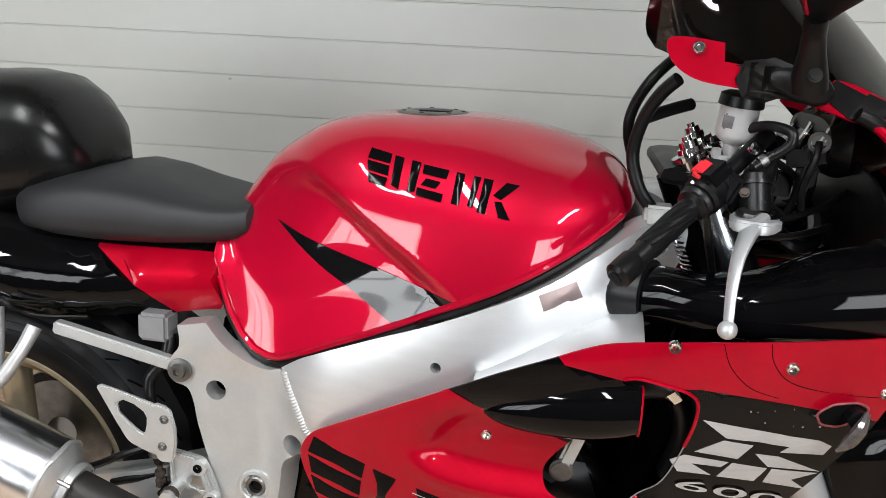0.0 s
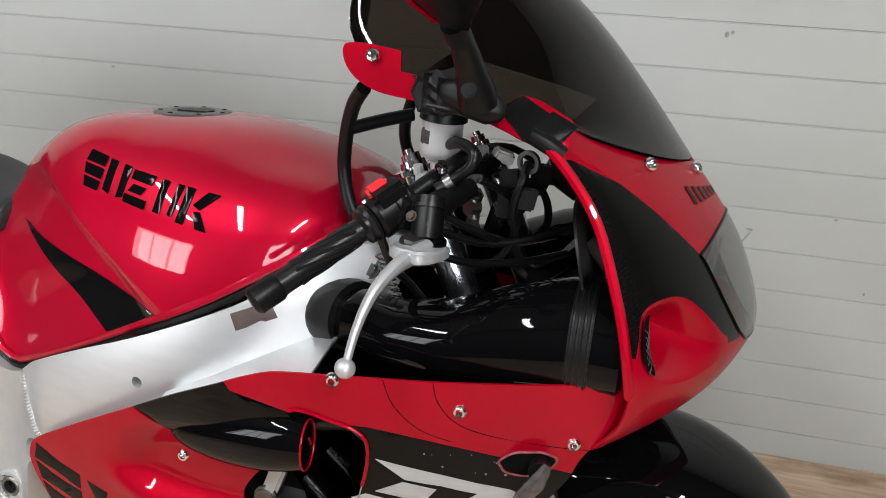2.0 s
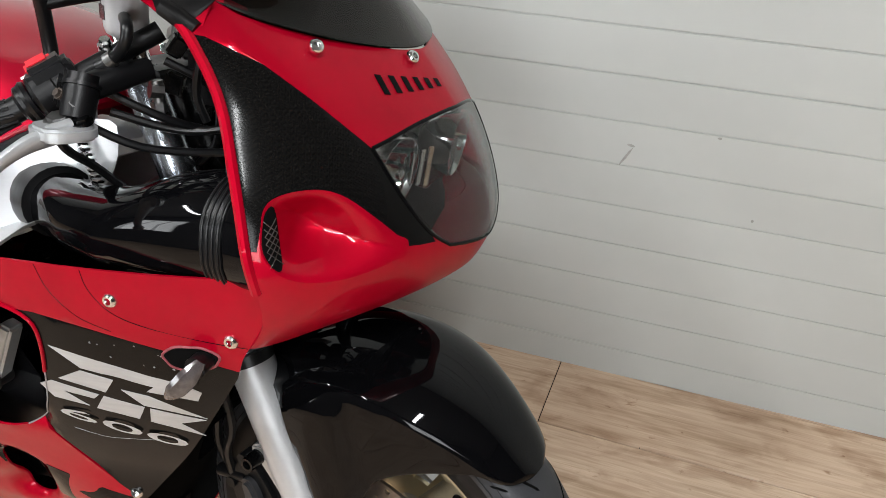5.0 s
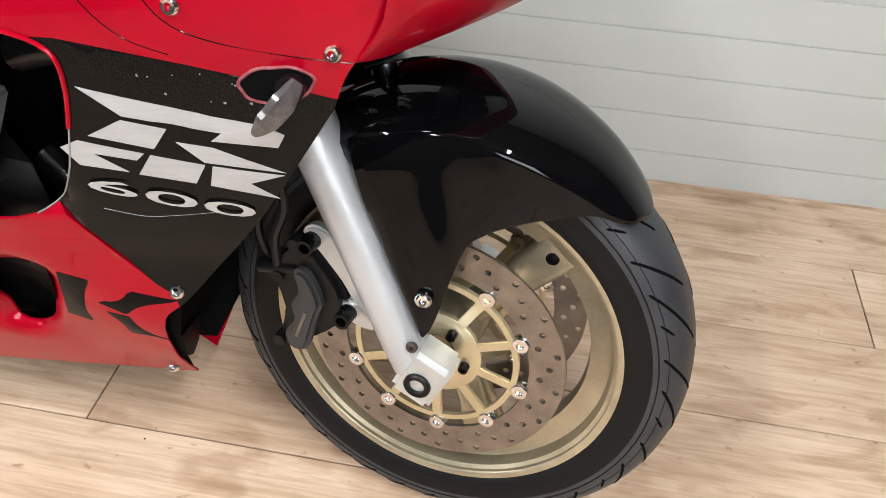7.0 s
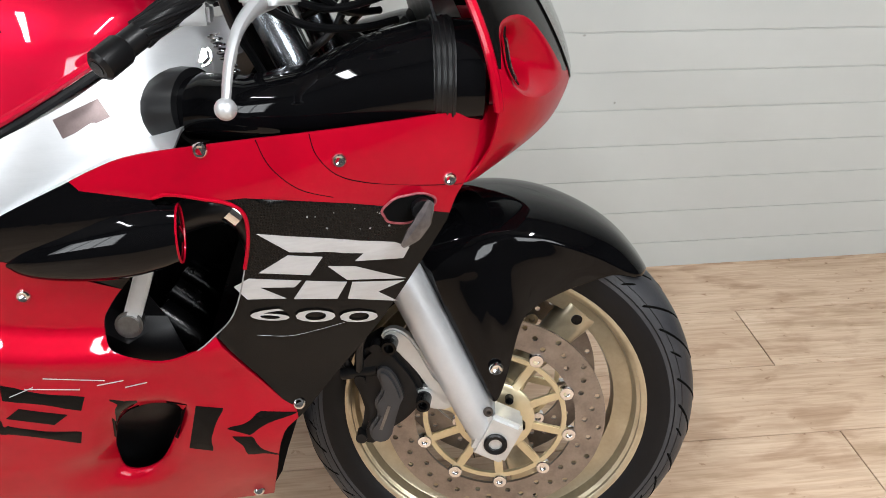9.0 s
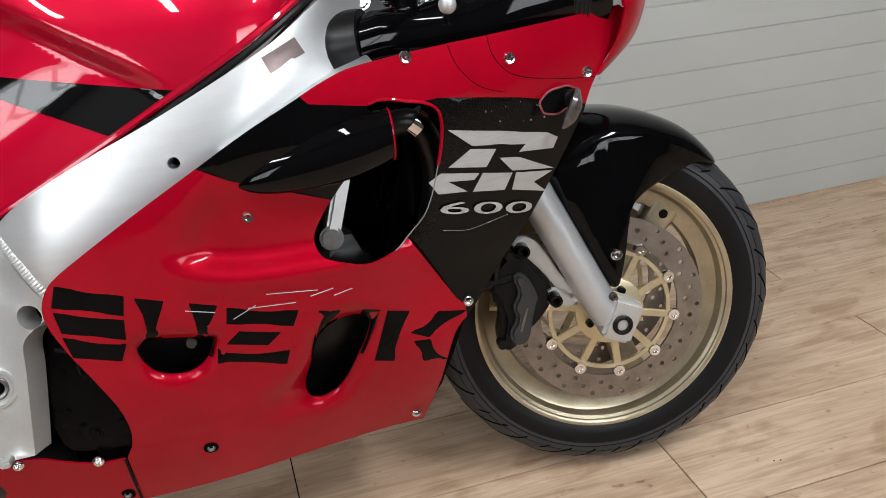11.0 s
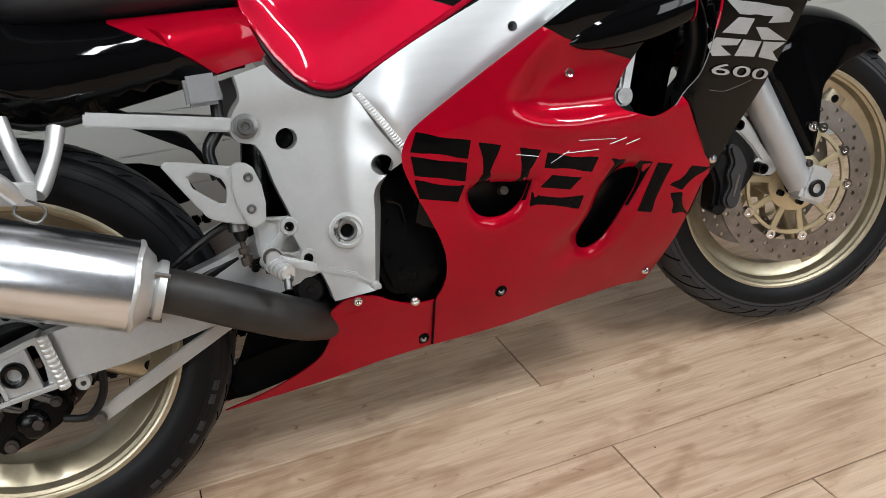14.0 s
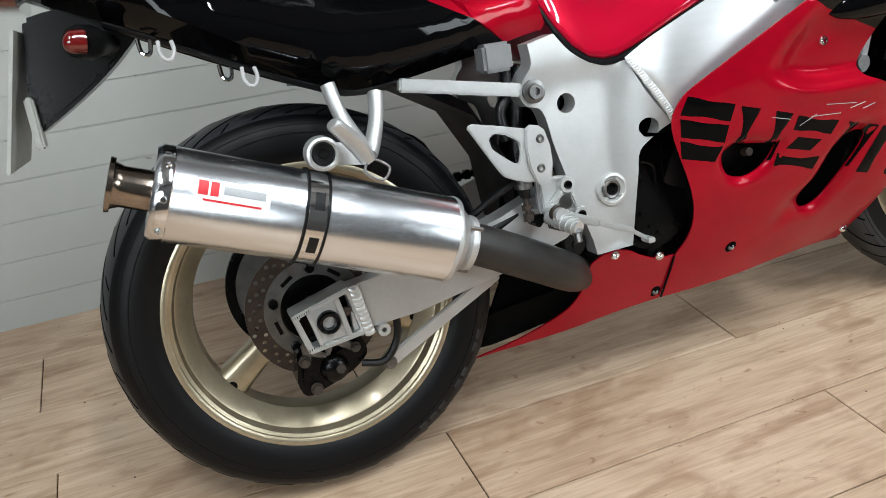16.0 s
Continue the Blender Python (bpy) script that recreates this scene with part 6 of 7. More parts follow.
for s in (1, -1):
    for k in range(24):
        links.append(moved(block(-0.0088, -0.009, -0.0085, 0.0088, 0.009, 0.0085, 0.0035), Matrix.Translation((0.01 + 0.0185 * k, 0.097, 0.31 + s * 0.112 + 0.0008 * k * (2 if s < 0 else 1)))))
tagged(part("drive_chain", join(*links), DARK, bike, "oily drive chain"), kind="stuff")

# silencer fittings
length = (CAN_B - CAN_A).length


def on_can(d, name, profile, mat, label=""):
    return part(name, moved(spun(profile, 48), towards(CAN_A + ax * d, ax)), mat, can, label)


on_can(length - 0.022, "end_band", [(0.0628, 0.0), (0.0636, 0.001), (0.0636, 0.015), (0.063, 0.016)], CHROME)
on_can(0.192, "clamp_band", [(0.0628, 0.0), (0.0642, 0.001), (0.0642, 0.03), (0.0628, 0.031)], CHROME, "shiny clamp band")
for d in (0.191, 0.219):
    on_can(d, "rubber_edge", [(0.063, 0.0), (0.066, 0.001), (0.066, 0.004), (0.063, 0.005)], HOSE)
part("front_cap", moved(spun([(0.033, -0.02), (0.045, -0.016), (0.053, -0.006), (0.0605, 0.001), (0.062, 0.005)], 40), towards(CAN_A, ax)), CAST, can, "welded silencer front cap")
weld = []
for k in range(160):
    q, h = 2 * math.pi * k / 160, 0.0022 + 0.0009 * abs(math.sin(k * math.pi / 4)) + 0.0005 * math.sin(k * 0.37)
    weld.append([(math.cos(q) * (0.0605 + h * math.cos(w)), 0.003 + 0.0012 * math.sin(k * 0.23) + 0.0045 * math.sin(w), math.sin(q) * (0.0605 + h * math.cos(w))) for w in (2 * math.pi * j / 8 for j in range(8))])
part("cap_weld", moved(loft(weld + [weld[0]], False), towards(CAN_A, ax)), CAST, can, "rough weld bead", sharp=25)
part("pipe_collar", moved(spun([(0.031, -0.034), (0.04, -0.034), (0.041, -0.03), (0.041, -0.024), (0.036, -0.02), (0.036, -0.012)], 32), towards(CAN_A, ax)), CAST, can)
for k in range(3):
    m = towards(CAN_A, ax) @ pose(0, 0, 0, 0, 100 + 120 * k) @ Matrix.Translation((0.045, 0, 0))
    part("collar_bolt", tube([m @ Vector((-0.004, -0.037, 0)), m @ Vector((-0.004, -0.016, 0))], 0.0035, 6, 0), STEEL, can)
side_way = Vector((0, -1, 0)) - ax * Vector((0, -1, 0)).dot(ax)
up_way = ax.cross(side_way).normalized()
up_way = up_way if up_way.z > 0 else -up_way


def can_print(d0, d1, h0, h1, lift, mat, name, label=""):
    """A print wrapped on the can: d along it, h round it in metres."""
    rows = []
    for i in range(9):
        d = d0 + (d1 - d0) * i / 8
        rows.append([CAN_A + ax * d + (side_way * math.cos(h / 0.0625) + up_way * math.sin(h / 0.0625)) * (0.0625 + lift) for h in (h0 + (h1 - h0) * j / 4 for j in range(5))])
    verts = [p for r in rows for p in r]
    back = [p - (p - (CAN_A + ax * ax.dot(p - CAN_A))).normalized() * 0.0005 for p in verts]
    faces = [(i * 5 + j, i * 5 + j + 1, i * 5 + j + 6, i * 5 + j + 5) for i in range(8) for j in range(4)]
    rim = [i * 5 for i in range(9)] + [40 + j for j in range(1, 5)] + [i * 5 + 4 for i in range(7, -1, -1)] + [3, 2, 1]
    faces += [tuple(45 + k for k in reversed(f)) for f in faces] + [(rim[k], rim[(k + 1) % len(rim)], 45 + rim[(k + 1) % len(rim)], 45 + rim[k]) for k in range(len(rim))]
    return part(name, bm_of(verts + back, faces), mat, can, label)


can_print(0.27, 0.362, 0.003, 0.035, 0.0006, WHITE, "maker_label", "white sticker with a red mark")
for a, b, h0, h1 in ((0.347, 0.359, 0.014, 0.032), (0.334, 0.344, 0.014, 0.032)):
    can_print(a, b, h0, h1, 0.0011, PRINT_RED, "red_mark")
can_print(0.276, 0.328, 0.018, 0.028, 0.0011, SILVER, "grey_bar")
can_print(0.28, 0.352, 0.007, 0.0095, 0.0011, PRINT_RED, "red_rule")
for h in (-0.03, 0.03):
    can_print(0.2, 0.213, h - 0.012, h + 0.012, 0.0022, HOSE, "band_slot")
for h in (-0.045, 0.0, 0.045):
    m = CAN_A + ax * (length - 0.014) + (side_way * math.cos(h / 0.0625) + up_way * math.sin(h / 0.0625)) * 0.0645
    part("rivet", moved(button_bolt(0.0045, 0.003), towards(m, m - (CAN_A + ax * (length - 0.014))) @ pose(0, 0, 0, 180)), CHROME, can)

# front brake caliper, hoses, fender bolt
W = WHEEL
CALO = curve([(-0.2, 0.09), (-0.165, 0.135), (-0.135, 0.12), (-0.1, 0.06), (-0.12, 0.02), (-0.155, -0.01), (-0.175, -0.03), (-0.192, -0.02), (-0.185, 0.03)], 3)
fcal = part("front_caliper", moved(prism(CALO, -0.105, -0.045, (), 0.008), W), SATIN, bike, "black four-piston front brake caliper")
FACE = curve([(-0.163, 0.1), (-0.145, 0.098), (-0.128, 0.06), (-0.133, 0.045), (-0.14, 0.02), (-0.15, -0.012), (-0.17, -0.015), (-0.177, 0.005), (-0.165, 0.028), (-0.168, 0.05), (-0.158, 0.07)], 3)
part("piston_cover", moved(prism(FACE, -0.118, -0.1, (), 0.005), W), CALFACE, fcal, "dark grey caliper face")
part("maker_bar", moved(prism([(-0.162, 0.008), (-0.158, 0.007), (-0.145, 0.046), (-0.149, 0.047)], -0.1192, -0.1175), W), STEEL, fcal)
part("caliper_bracket", moved(join(prism(curve([(-0.158, 0.145), (-0.14, 0.157), (-0.115, 0.14), (-0.085, 0.085), (-0.06, 0.05), (-0.075, 0.04), (-0.11, 0.09), (-0.14, 0.125)], 3), -0.1, -0.084, (), 0.003), prism(curve([(-0.115, 0.06), (-0.075, 0.06), (-0.06, 0.035), (-0.1, 0.035)], 3), -0.1, -0.084, (), 0.003)), W), CAST, fcal, "silver caliper mount")
for x, z in ((-0.145, 0.138), (-0.1, 0.05)):
    part("caliper_bolt", moved(spun([(0.0, -0.11), (0.006, -0.11), (0.0065, -0.122), (0.01, -0.122), (0.011, -0.1)], 18), W @ Matrix.Translation((x, 0, z))), DARK, fcal)
for x, z in ((-0.19, -0.015), (-0.165, 0.13), (-0.188, 0.08)):
    part("caliper_stud", moved(tube([(x, -0.11, z), (x, -0.09, z)], 0.008, 10, 0), W), SATIN, fcal)
part("brake_hose", tube([W @ Vector((-0.19, -0.1, 0.085)), W @ Vector((-0.185, -0.115, 0.14)), (1.215, -0.11, 0.50), (1.2, -0.12, 0.58), (1.18, -0.13, 0.66)], 0.0062, 8), HOSE, bike)
part("brake_hose", tube([W @ Vector((-0.205, -0.09, 0.088)), W @ Vector((-0.215, -0.1, 0.135)), (1.18, -0.09, 0.52), (1.17, -0.08, 0.62)], 0.0062, 8), HOSE, bike)
part("hose_union", moved(tube([(-0.215, -0.1, 0.085), (-0.165, -0.1, 0.095)], 0.009, 10, 0), W), SATIN, bike)
screw(1.381, -0.1335, 0.419, fender, (0, -1, 0), 0.01)
screw(1.372, -0.13, 0.352, bike, (0, -1, 0), 0.007, IRON)
part("speed_ring", moved(spun([(0.02, -0.062), (0.034, -0.066), (0.04, -0.06), (0.04, -0.05)], 32), W), DARK, bike)

# front blinker in its hole
# the hole isn't cut: a black patch stands in for its shaded inside
part("blinker_hole", sheet([(1.261 + 0.029 * math.cos(q), 0.676 + 0.0165 * math.sin(q) + 0.004 * math.cos(q)) for q in (2 * math.pi * k / 24 for k in range(24))], lambda x, z: on_side(x, z, 0.0006), 0.001, res=0.012), MATTBLACK, side, "torn black blinker hole")
fb = part("front_blinker", tube([(1.274, -0.235, 0.678), (1.276, -0.262, 0.676)], [0.011, 0.012], 14, 0), SATIN, bike, "broken front blinker with clear lens")
part("lens", tube([(1.284, -0.262, 0.686), (1.276, -0.272, 0.67), (1.264, -0.277, 0.654), (1.252, -0.277, 0.641)], [0.006, 0.0125, 0.0115, 0.003], 8, 3, flat=0.55), AMBER, fb, "faceted clear lens")
torn = []
for k in range(41):
    q = 2 * math.pi * k / 40
    r = 0.0235 + 0.0009 * math.sin(3 * q + 0.5) + 0.0006 * math.sin(7 * q)
    x, z = 1.261 + r * 1.26 * math.cos(q), 0.676 + r * 0.72 * math.sin(q) + 0.004 * math.cos(q)
    torn.append(along(x, z, 0.0004))
rngp = random.Random(3)
for k in range(13):
    cx, cz = 1.2 + rngp.gauss(0, 0.022), 0.667 + rngp.gauss(0, 0.012)
    if cz > 0.685 or cz < 0.636:
        continue
    d = rngp.uniform(0.0006, 0.0015)
    part("paint_chip", sheet([(cx + d * math.cos(q) * rngp.uniform(0.5, 1.2), cz + d * math.sin(q) * rngp.uniform(0.5, 1.2)) for q in (2 * math.pi * j / 7 for j in range(7))], lambda x, z: on_side(x, z, 0.0005), 0.0004, res=0.01), DIM, side)
part("torn_rim", tube(torn, 0.0016, 6, 0), TORN, side, "chipped pink edge of the blinker hole")

# mesh in the nose scoop
MESH = curve([(-0.974, 0.83), (-0.968, 0.852), (-0.957, 0.865), (-0.935, 0.868), (-0.928, 0.84), (-0.935, 0.815), (-0.952, 0.812)], 3)
mesh_at = lambda u, w: Vector(nose(u, w / FINE, True)) + Vector((0.004, -0.0045, 0))
grille = part("scoop_mesh", sheet([(u, z * FINE) for u, z in MESH], mesh_at, 0.001, res=0.012), MATTBLACK, nose_ob, "dark mesh in the scoop")
for k in range(7):
    z0 = 0.816 + 0.007 * k
    for a, b in ((z0, z0 + 0.014), (z0 + 0.014, z0)):
        line = [mesh_at(-0.966 + 0.034 * i / 4, (a + (b - a) * i / 4) * FINE) + Vector((0.001, -0.001, 0)) for i in range(5)]
        if max(a, b) < 0.862:
            part("mesh_wire", tube(line, 0.0005, 4, 0), STEEL, grille)

# ---- cockpit
bar_way = (Vector((0.974, -0.332, 0.839)) - Vector((1.068, -0.232, 0.919))).normalized()
G0, G1 = Vector((1.062, -0.238, 0.914)), Vector((0.974, -0.332, 0.839))
grip = part("grip", join(tube([G0, G0 + bar_way * 0.008, G0 + bar_way * 0.012, G1 - bar_way * 0.03], [0.02, 0.02, 0.0135, 0.013], 20, 0)), HOSE, bike, "worn black throttle grip")
part("bar_end", tube([G1 - bar_way * 0.034, G1 - bar_way * 0.03, G1 - bar_way * 0.004, G1], [0.0135, 0.0158, 0.0158, 0.0115], 20, 0), SATIN, grip)
part("bar_hole", tube([G1 - bar_way * 0.001, G1 + bar_way * 0.0008], 0.008, 14, 0), DARK, grip)
sa, sb = frame_along([G0, G1])[1][0]
for k in range(10):
    a0 = 2 * math.pi * k / 10
    part("grip_rib", tube([G0 + bar_way * (0.02 + 0.075 * u) + 0.013 * (math.cos(a0 + 1.4 * u) * sa + math.sin(a0 + 1.4 * u) * sb) for u in (0, 0.33, 0.66, 1)], 0.0022, 6), HOSE, grip)
part("handlebar", tube([G1, G0, G0 - bar_way * 0.15], 0.011, 14, 0), SATIN, bike)
part("grip_flange", tube([G0 - bar_way * 0.004, G0, G0 + bar_way * 0.006], [0.021, 0.0225, 0.019], 22, 0), HOSE, grip)
switch = part("switch_box", join(tube([G0 - bar_way * 0.006, G0 - bar_way * 0.01, G0 - bar_way * 0.05, G0 - bar_way * 0.056], [0.021, 0.0245, 0.0245, 0.019], 20, 0), moved(block(-0.02, -0.022, -0.012, 0.018, 0.022, 0.03, 0.006), towards(G0 - bar_way * 0.032, bar_way))), SATIN, bike, "black switch housing")
part("case_joint", tube([G0 - bar_way * 0.03, G0 - bar_way * 0.0315], 0.0252, 22, 0), MATTBLACK, switch)
part("kill_switch", moved(block(-0.009, -0.014, -0.006, 0.009, 0.014, 0.007, 0.004), towards((1.066, -0.228, 0.951), bar_way) @ pose(0, 0, 0, 0, -25)), PRINT_RED, switch, "red engine stop switch")
part("print_mark", moved(block(-0.002, -0.003, 0.0, 0.002, 0.003, 0.0006), towards((1.0555, -0.238, 0.9375), bar_way) @ pose(0, 0, 0, 0, -25)), WHITE, switch)
lever = part("brake_lever", tube([(1.13, -0.255, 0.9), (1.12, -0.275, 0.895), (1.11, -0.3, 0.886), (1.1, -0.325, 0.868), (1.094, -0.348, 0.84), (1.092, -0.365, 0.812)], [0.0165, 0.0155, 0.0125, 0.0095, 0.0075, 0.0065], 14, 5, flat=0.6), FORK, bike, "silver front brake lever with ball end")
part("lever_ball", moved(spun([(0.0, -0.0105), (0.006, -0.0085), (0.0095, -0.004), (0.0105, 0.0), (0.0095, 0.004), (0.006, 0.0085), (0.0, 0.0105)], 18), Matrix.Translation((1.0915, -0.368, 0.805))), FORK, lever)
part("perch", prism(curve([(-0.02, -0.014), (0.0, -0.02), (0.026, -0.014), (0.032, 0.004), (0.024, 0.03), (0.006, 0.034), (-0.012, 0.03), (-0.018, 0.01)], 3), -0.007, 0.007, (), 0.003), FORK, lever, "cast silver lever perch").matrix_local = Matrix.Translation((1.122, -0.25, 0.899)) @ pose(0, 0, 0, 90, 0, -20) @ Matrix.Diagonal((1.1, 1.0, 1.1, 1))
hex_bolt((1.119, -0.258, 0.908), (0, -0.3, 1), 0.0115, 0.006, lever, STEEL)
hex_bolt((1.141, -0.253, 0.909), (0, -0.3, 1), 0.0085, 0.005, lever, DARK)
mc = part("master_cylinder", join(tube([(1.128, -0.246, 0.908), (1.126, -0.236, 0.93), (1.125, -0.228, 0.95)], [0.0165, 0.0175, 0.0155], 18, 0), tube([(1.118, -0.24, 0.93), (1.135, -0.205, 0.943), (1.152, -0.165, 0.952)], [0.014, 0.015, 0.012], 14, 3)), SATIN, bike, "black brake master cylinder")
part("cylinder_rim", tube([(1.1255, -0.233, 0.938), (1.1252, -0.2315, 0.9415)], 0.0188, 20, 0), HOSE, mc)
part("clamp_half", moved(block(-0.014, -0.014, -0.017, 0.016, 0.014, 0.017, 0.004), Matrix.Translation((1.104, -0.226, 0.93)) @ pose(0, 0, 0, 20, 15, 45)), SATIN, mc)
hex_bolt((1.132, -0.25, 0.925), (0.5, -0.6, 0.6), 0.0055, 0.004, mc, STEEL)
hex_bolt((1.112, -0.25, 0.932), (-0.2, -0.8, 0.5), 0.0045, 0.004, mc, IRON)
part("banjo", join(tube([(1.152, -0.166, 0.93), (1.16, -0.155, 0.928)], 0.0095, 8, 0), tube([(1.156, -0.16, 0.94), (1.158, -0.158, 0.915)], 0.007, 10, 0), tube([(1.157, -0.159, 0.917), (1.158, -0.158, 0.905)], 0.0085, 6, 0)), STEEL, mc, "grey hose union")
res = part("brake_reservoir", spun([(0.0, 0.0), (0.008, 0.0), (0.011, 0.014), (0.021, 0.021), (0.0235, 0.028), (0.0235, 0.062), (0.0, 0.062)], 28, axis="Z"), MILK, bike, "milky round brake fluid reservoir")
res.matrix_local = pose(1.108, -0.145, 0.962, 6, 4, 0)
part("lid", moved(spun([(0.0, 0.016), (0.02, 0.016), (0.0265, 0.013), (0.0275, 0.0), (0.0, 0.0)], 28, axis="Z"), pose(0, 0, 0.062)), SATIN, res, "black screw lid")
part("level_window", moved(block(-0.0115, -0.0243, 0.034, 0.004, -0.02, 0.053, 0.002), pose(0, 0, 0, 0, 0, -25)), AMBER, res, "faint level label")
part("reservoir_hose", tube([(1.118, -0.155, 0.994), (1.14, -0.185, 1.004), (1.162, -0.207, 1.0), (1.162, -0.21, 0.985), (1.142, -0.203, 0.967), (1.125, -0.21, 0.955)], 0.0062, 12), HOSE, bike)
part("hose_clip", tube([(1.14, -0.2025, 0.966), (1.133, -0.2045, 0.961)], 0.0082, 14, 0), STEEL, bike)
hex_bolt((1.126, -0.198, 0.976), (0.2, -0.4, 0.8), 0.0055, 0.008, bike, CHROME)
part("clamp_lug", join(block(1.088, -0.168, 0.947, 1.106, -0.15, 0.962, 0.003), tube([(1.09, -0.16, 0.96), (1.089, -0.162, 0.97)], 0.006, 8, 0)), FORK, bike, "pale bar clamp lug")
# plugs and brackets of the wiring behind the bars
for x, y, z, dx, dy, dz, turn, mat in ((1.178, -0.12, 0.985, 0.012, 0.009, 0.007, 30, MILK), (1.195, -0.13, 0.962, 0.014, 0.012, 0.011, -20, SATIN), (1.21, -0.115, 0.94, 0.01, 0.012, 0.014, 15, SATIN), (1.165, -0.135, 0.975, 0.009, 0.008, 0.012, 50, DARK), (1.15, -0.12, 0.985, 0.012, 0.006, 0.008, -35, CAST),
                                       (1.185, -0.1, 0.925, 0.013, 0.01, 0.016, 10, SATIN), (1.145, -0.115, 0.93, 0.01, 0.01, 0.012, 25, DARK), (1.225, -0.09, 0.965, 0.016, 0.01, 0.012, -10, SATIN), (1.13, -0.105, 0.965, 0.008, 0.008, 0.006, 0, CHROME), (1.17, -0.09, 0.9, 0.008, 0.014, 0.02, 20, DARK)):
    part("wiring_plug", moved(block(-dx, -dy, -dz, dx, dy, dz, 0.0025), pose(x, y, z, turn * 0.4, turn * 0.6, turn)), mat, bike)
part("cable_eye", moved(spun([(0.009, -0.003), (0.0135, -0.003), (0.0135, 0.003), (0.009, 0.003)], 22, True), towards((1.212, -0.145, 0.985), (0.3, 1, 0.1))), STEEL, bike)
part("eye_cable", tube([(1.212, -0.145, 0.985), (1.208, -0.155, 0.965), (1.2, -0.15, 0.93), (1.205, -0.14, 0.9)], 0.0048, 8), HOSE, bike)
# yoke, fork caps
part("top_yoke", prism(curve([(1.035, 0.916), (1.08, 0.918), (1.125, 0.925), (1.125, 0.94), (1.08, 0.938), (1.035, 0.934)], 3), -0.125, 0.14, (), 0.006), SATIN, bike, "black top yoke")
for y, x in ((-0.102, 1.068), (0.12, 1.1)):
    fc = part("fork_cap", spun([(0.0, 0.024), (0.006, 0.024), (0.0065, 0.018), (0.012, 0.018), (0.0125, 0.009), (0.016, 0.009), (0.017, 0.002), (0.027, 0.0), (0.027, -0.006), (0.0225, -0.007), (0.0225, -0.02)], 24, axis="Z"), CHROME, bike, "silver fork cap with adjuster")
    fc.matrix_local = pose(x, y, 0.955, 0, -24.5)
part("stem_nut", moved(spun([(0.0, 0.018), (0.014, 0.018), (0.016, 0.015), (0.016, 0.0), (0.024, 0.0), (0.024, -0.01)], 20, axis="Z"), pose(1.085, 0, 0.94, 0, -24.5)), CHROME, bike)
# fairing stay and cables
stay = [(1.022, -0.15, 0.885), (1.003, -0.145, 0.91), (0.991, -0.138, 0.951), (0.997, -0.15, 0.995), (1.012, -0.172, 1.03), (1.03, -0.19, 1.052)]
part("fairing_stay", tube(stay, 0.0085, 12), SATIN, bike, "black tubular fairing stay")
part("fairing_stay", tube([(1.02, 0.10, 0.885), (0.996, 0.083, 0.955), (1.0, 0.075, 1.0), (1.023, 0.06, 1.045), (1.06, 0.09, 1.08)], 0.0085, 12), SATIN, bike, "black tubular fairing stay")
part("stay_link", tube([(1.0, -0.15, 1.0), (1.03, -0.125, 1.01), (1.06, -0.1, 1.018)], 0.008, 12), SATIN, bike)
part("stay_clamp", block(1.012, -0.165, 0.868, 1.05, -0.13, 0.892, 0.004), CAST, bike)
hex_bolt((1.036, -0.15, 0.834), (-0.3, -1, 0.4), 0.009, 0.006, bike, CHROME)
part("steering_head", tube([(1.07, 0, 0.92), (1.15, 0, 0.74)], 0.036, 20, 0), DARK, bike)
for a, b, c, d in (((1.16, -0.15, 0.96), (1.2, -0.12, 0.93), (1.19, -0.1, 0.87), (1.15, -0.08, 0.83)), ((1.12, -0.2, 0.93), (1.17, -0.16, 0.9), (1.2, -0.1, 0.88), (1.24, -0.04, 0.88)), ((1.1, -0.22, 0.9), (1.15, -0.18, 0.87), (1.21, -0.12, 0.862), (1.26, -0.08, 0.87)),
                   ((1.13, -0.1, 0.96), (1.18, -0.05, 0.95), (1.19, 0.0, 0.9), (1.14, 0.02, 0.87)), ((1.1, -0.05, 0.97), (1.17, -0.02, 0.98), (1.21, 0.05, 0.93), (1.16, 0.08, 0.88)), ((1.17, -0.13, 0.965), (1.22, -0.1, 0.95), (1.23, -0.06, 0.9), (1.2, -0.02, 0.86)),
                   ((1.12, -0.19, 0.905), (1.18, -0.14, 0.885), (1.25, -0.09, 0.9), (1.29, -0.05, 0.92))):
    part("control_cable", tube([a, b, c, d], 0.0048, 8), HOSE, bike)
part("throttle_cable", tube([(1.075, -0.235, 0.9), (1.085, -0.22, 0.865), (1.095, -0.19, 0.84), (1.11, -0.15, 0.80)], 0.005, 8), HOSE, bike)
part("coil_spring", tube([Vector((1.052, -0.165, 0.86)) + Vector((0.035, 0.0, -0.075)) * (k / 90) + 0.0065 * Vector((math.cos(k * 0.9), math.sin(k * 0.9), 0)) for k in range(91)], 0.0016, 5, 0), CHROME, bike)
part("ignition_loom", tube([(1.19, -0.05, 0.86), (1.22, -0.09, 0.84), (1.25, -0.06, 0.85), (1.27, 0.02, 0.86)], 0.012, 8), SATIN, bike)
dash = part("instrument_pod", loft([ring(x, w, z0, z1, 3) for x, w, z0, z1 in ((1.235, 0.11, 0.945, 1.01), (1.26, 0.12, 0.93, 1.02), (1.3, 0.1, 0.94, 1.0), (1.33, 0.06, 0.95, 0.98))]), SATIN, bike, "black instrument pod")
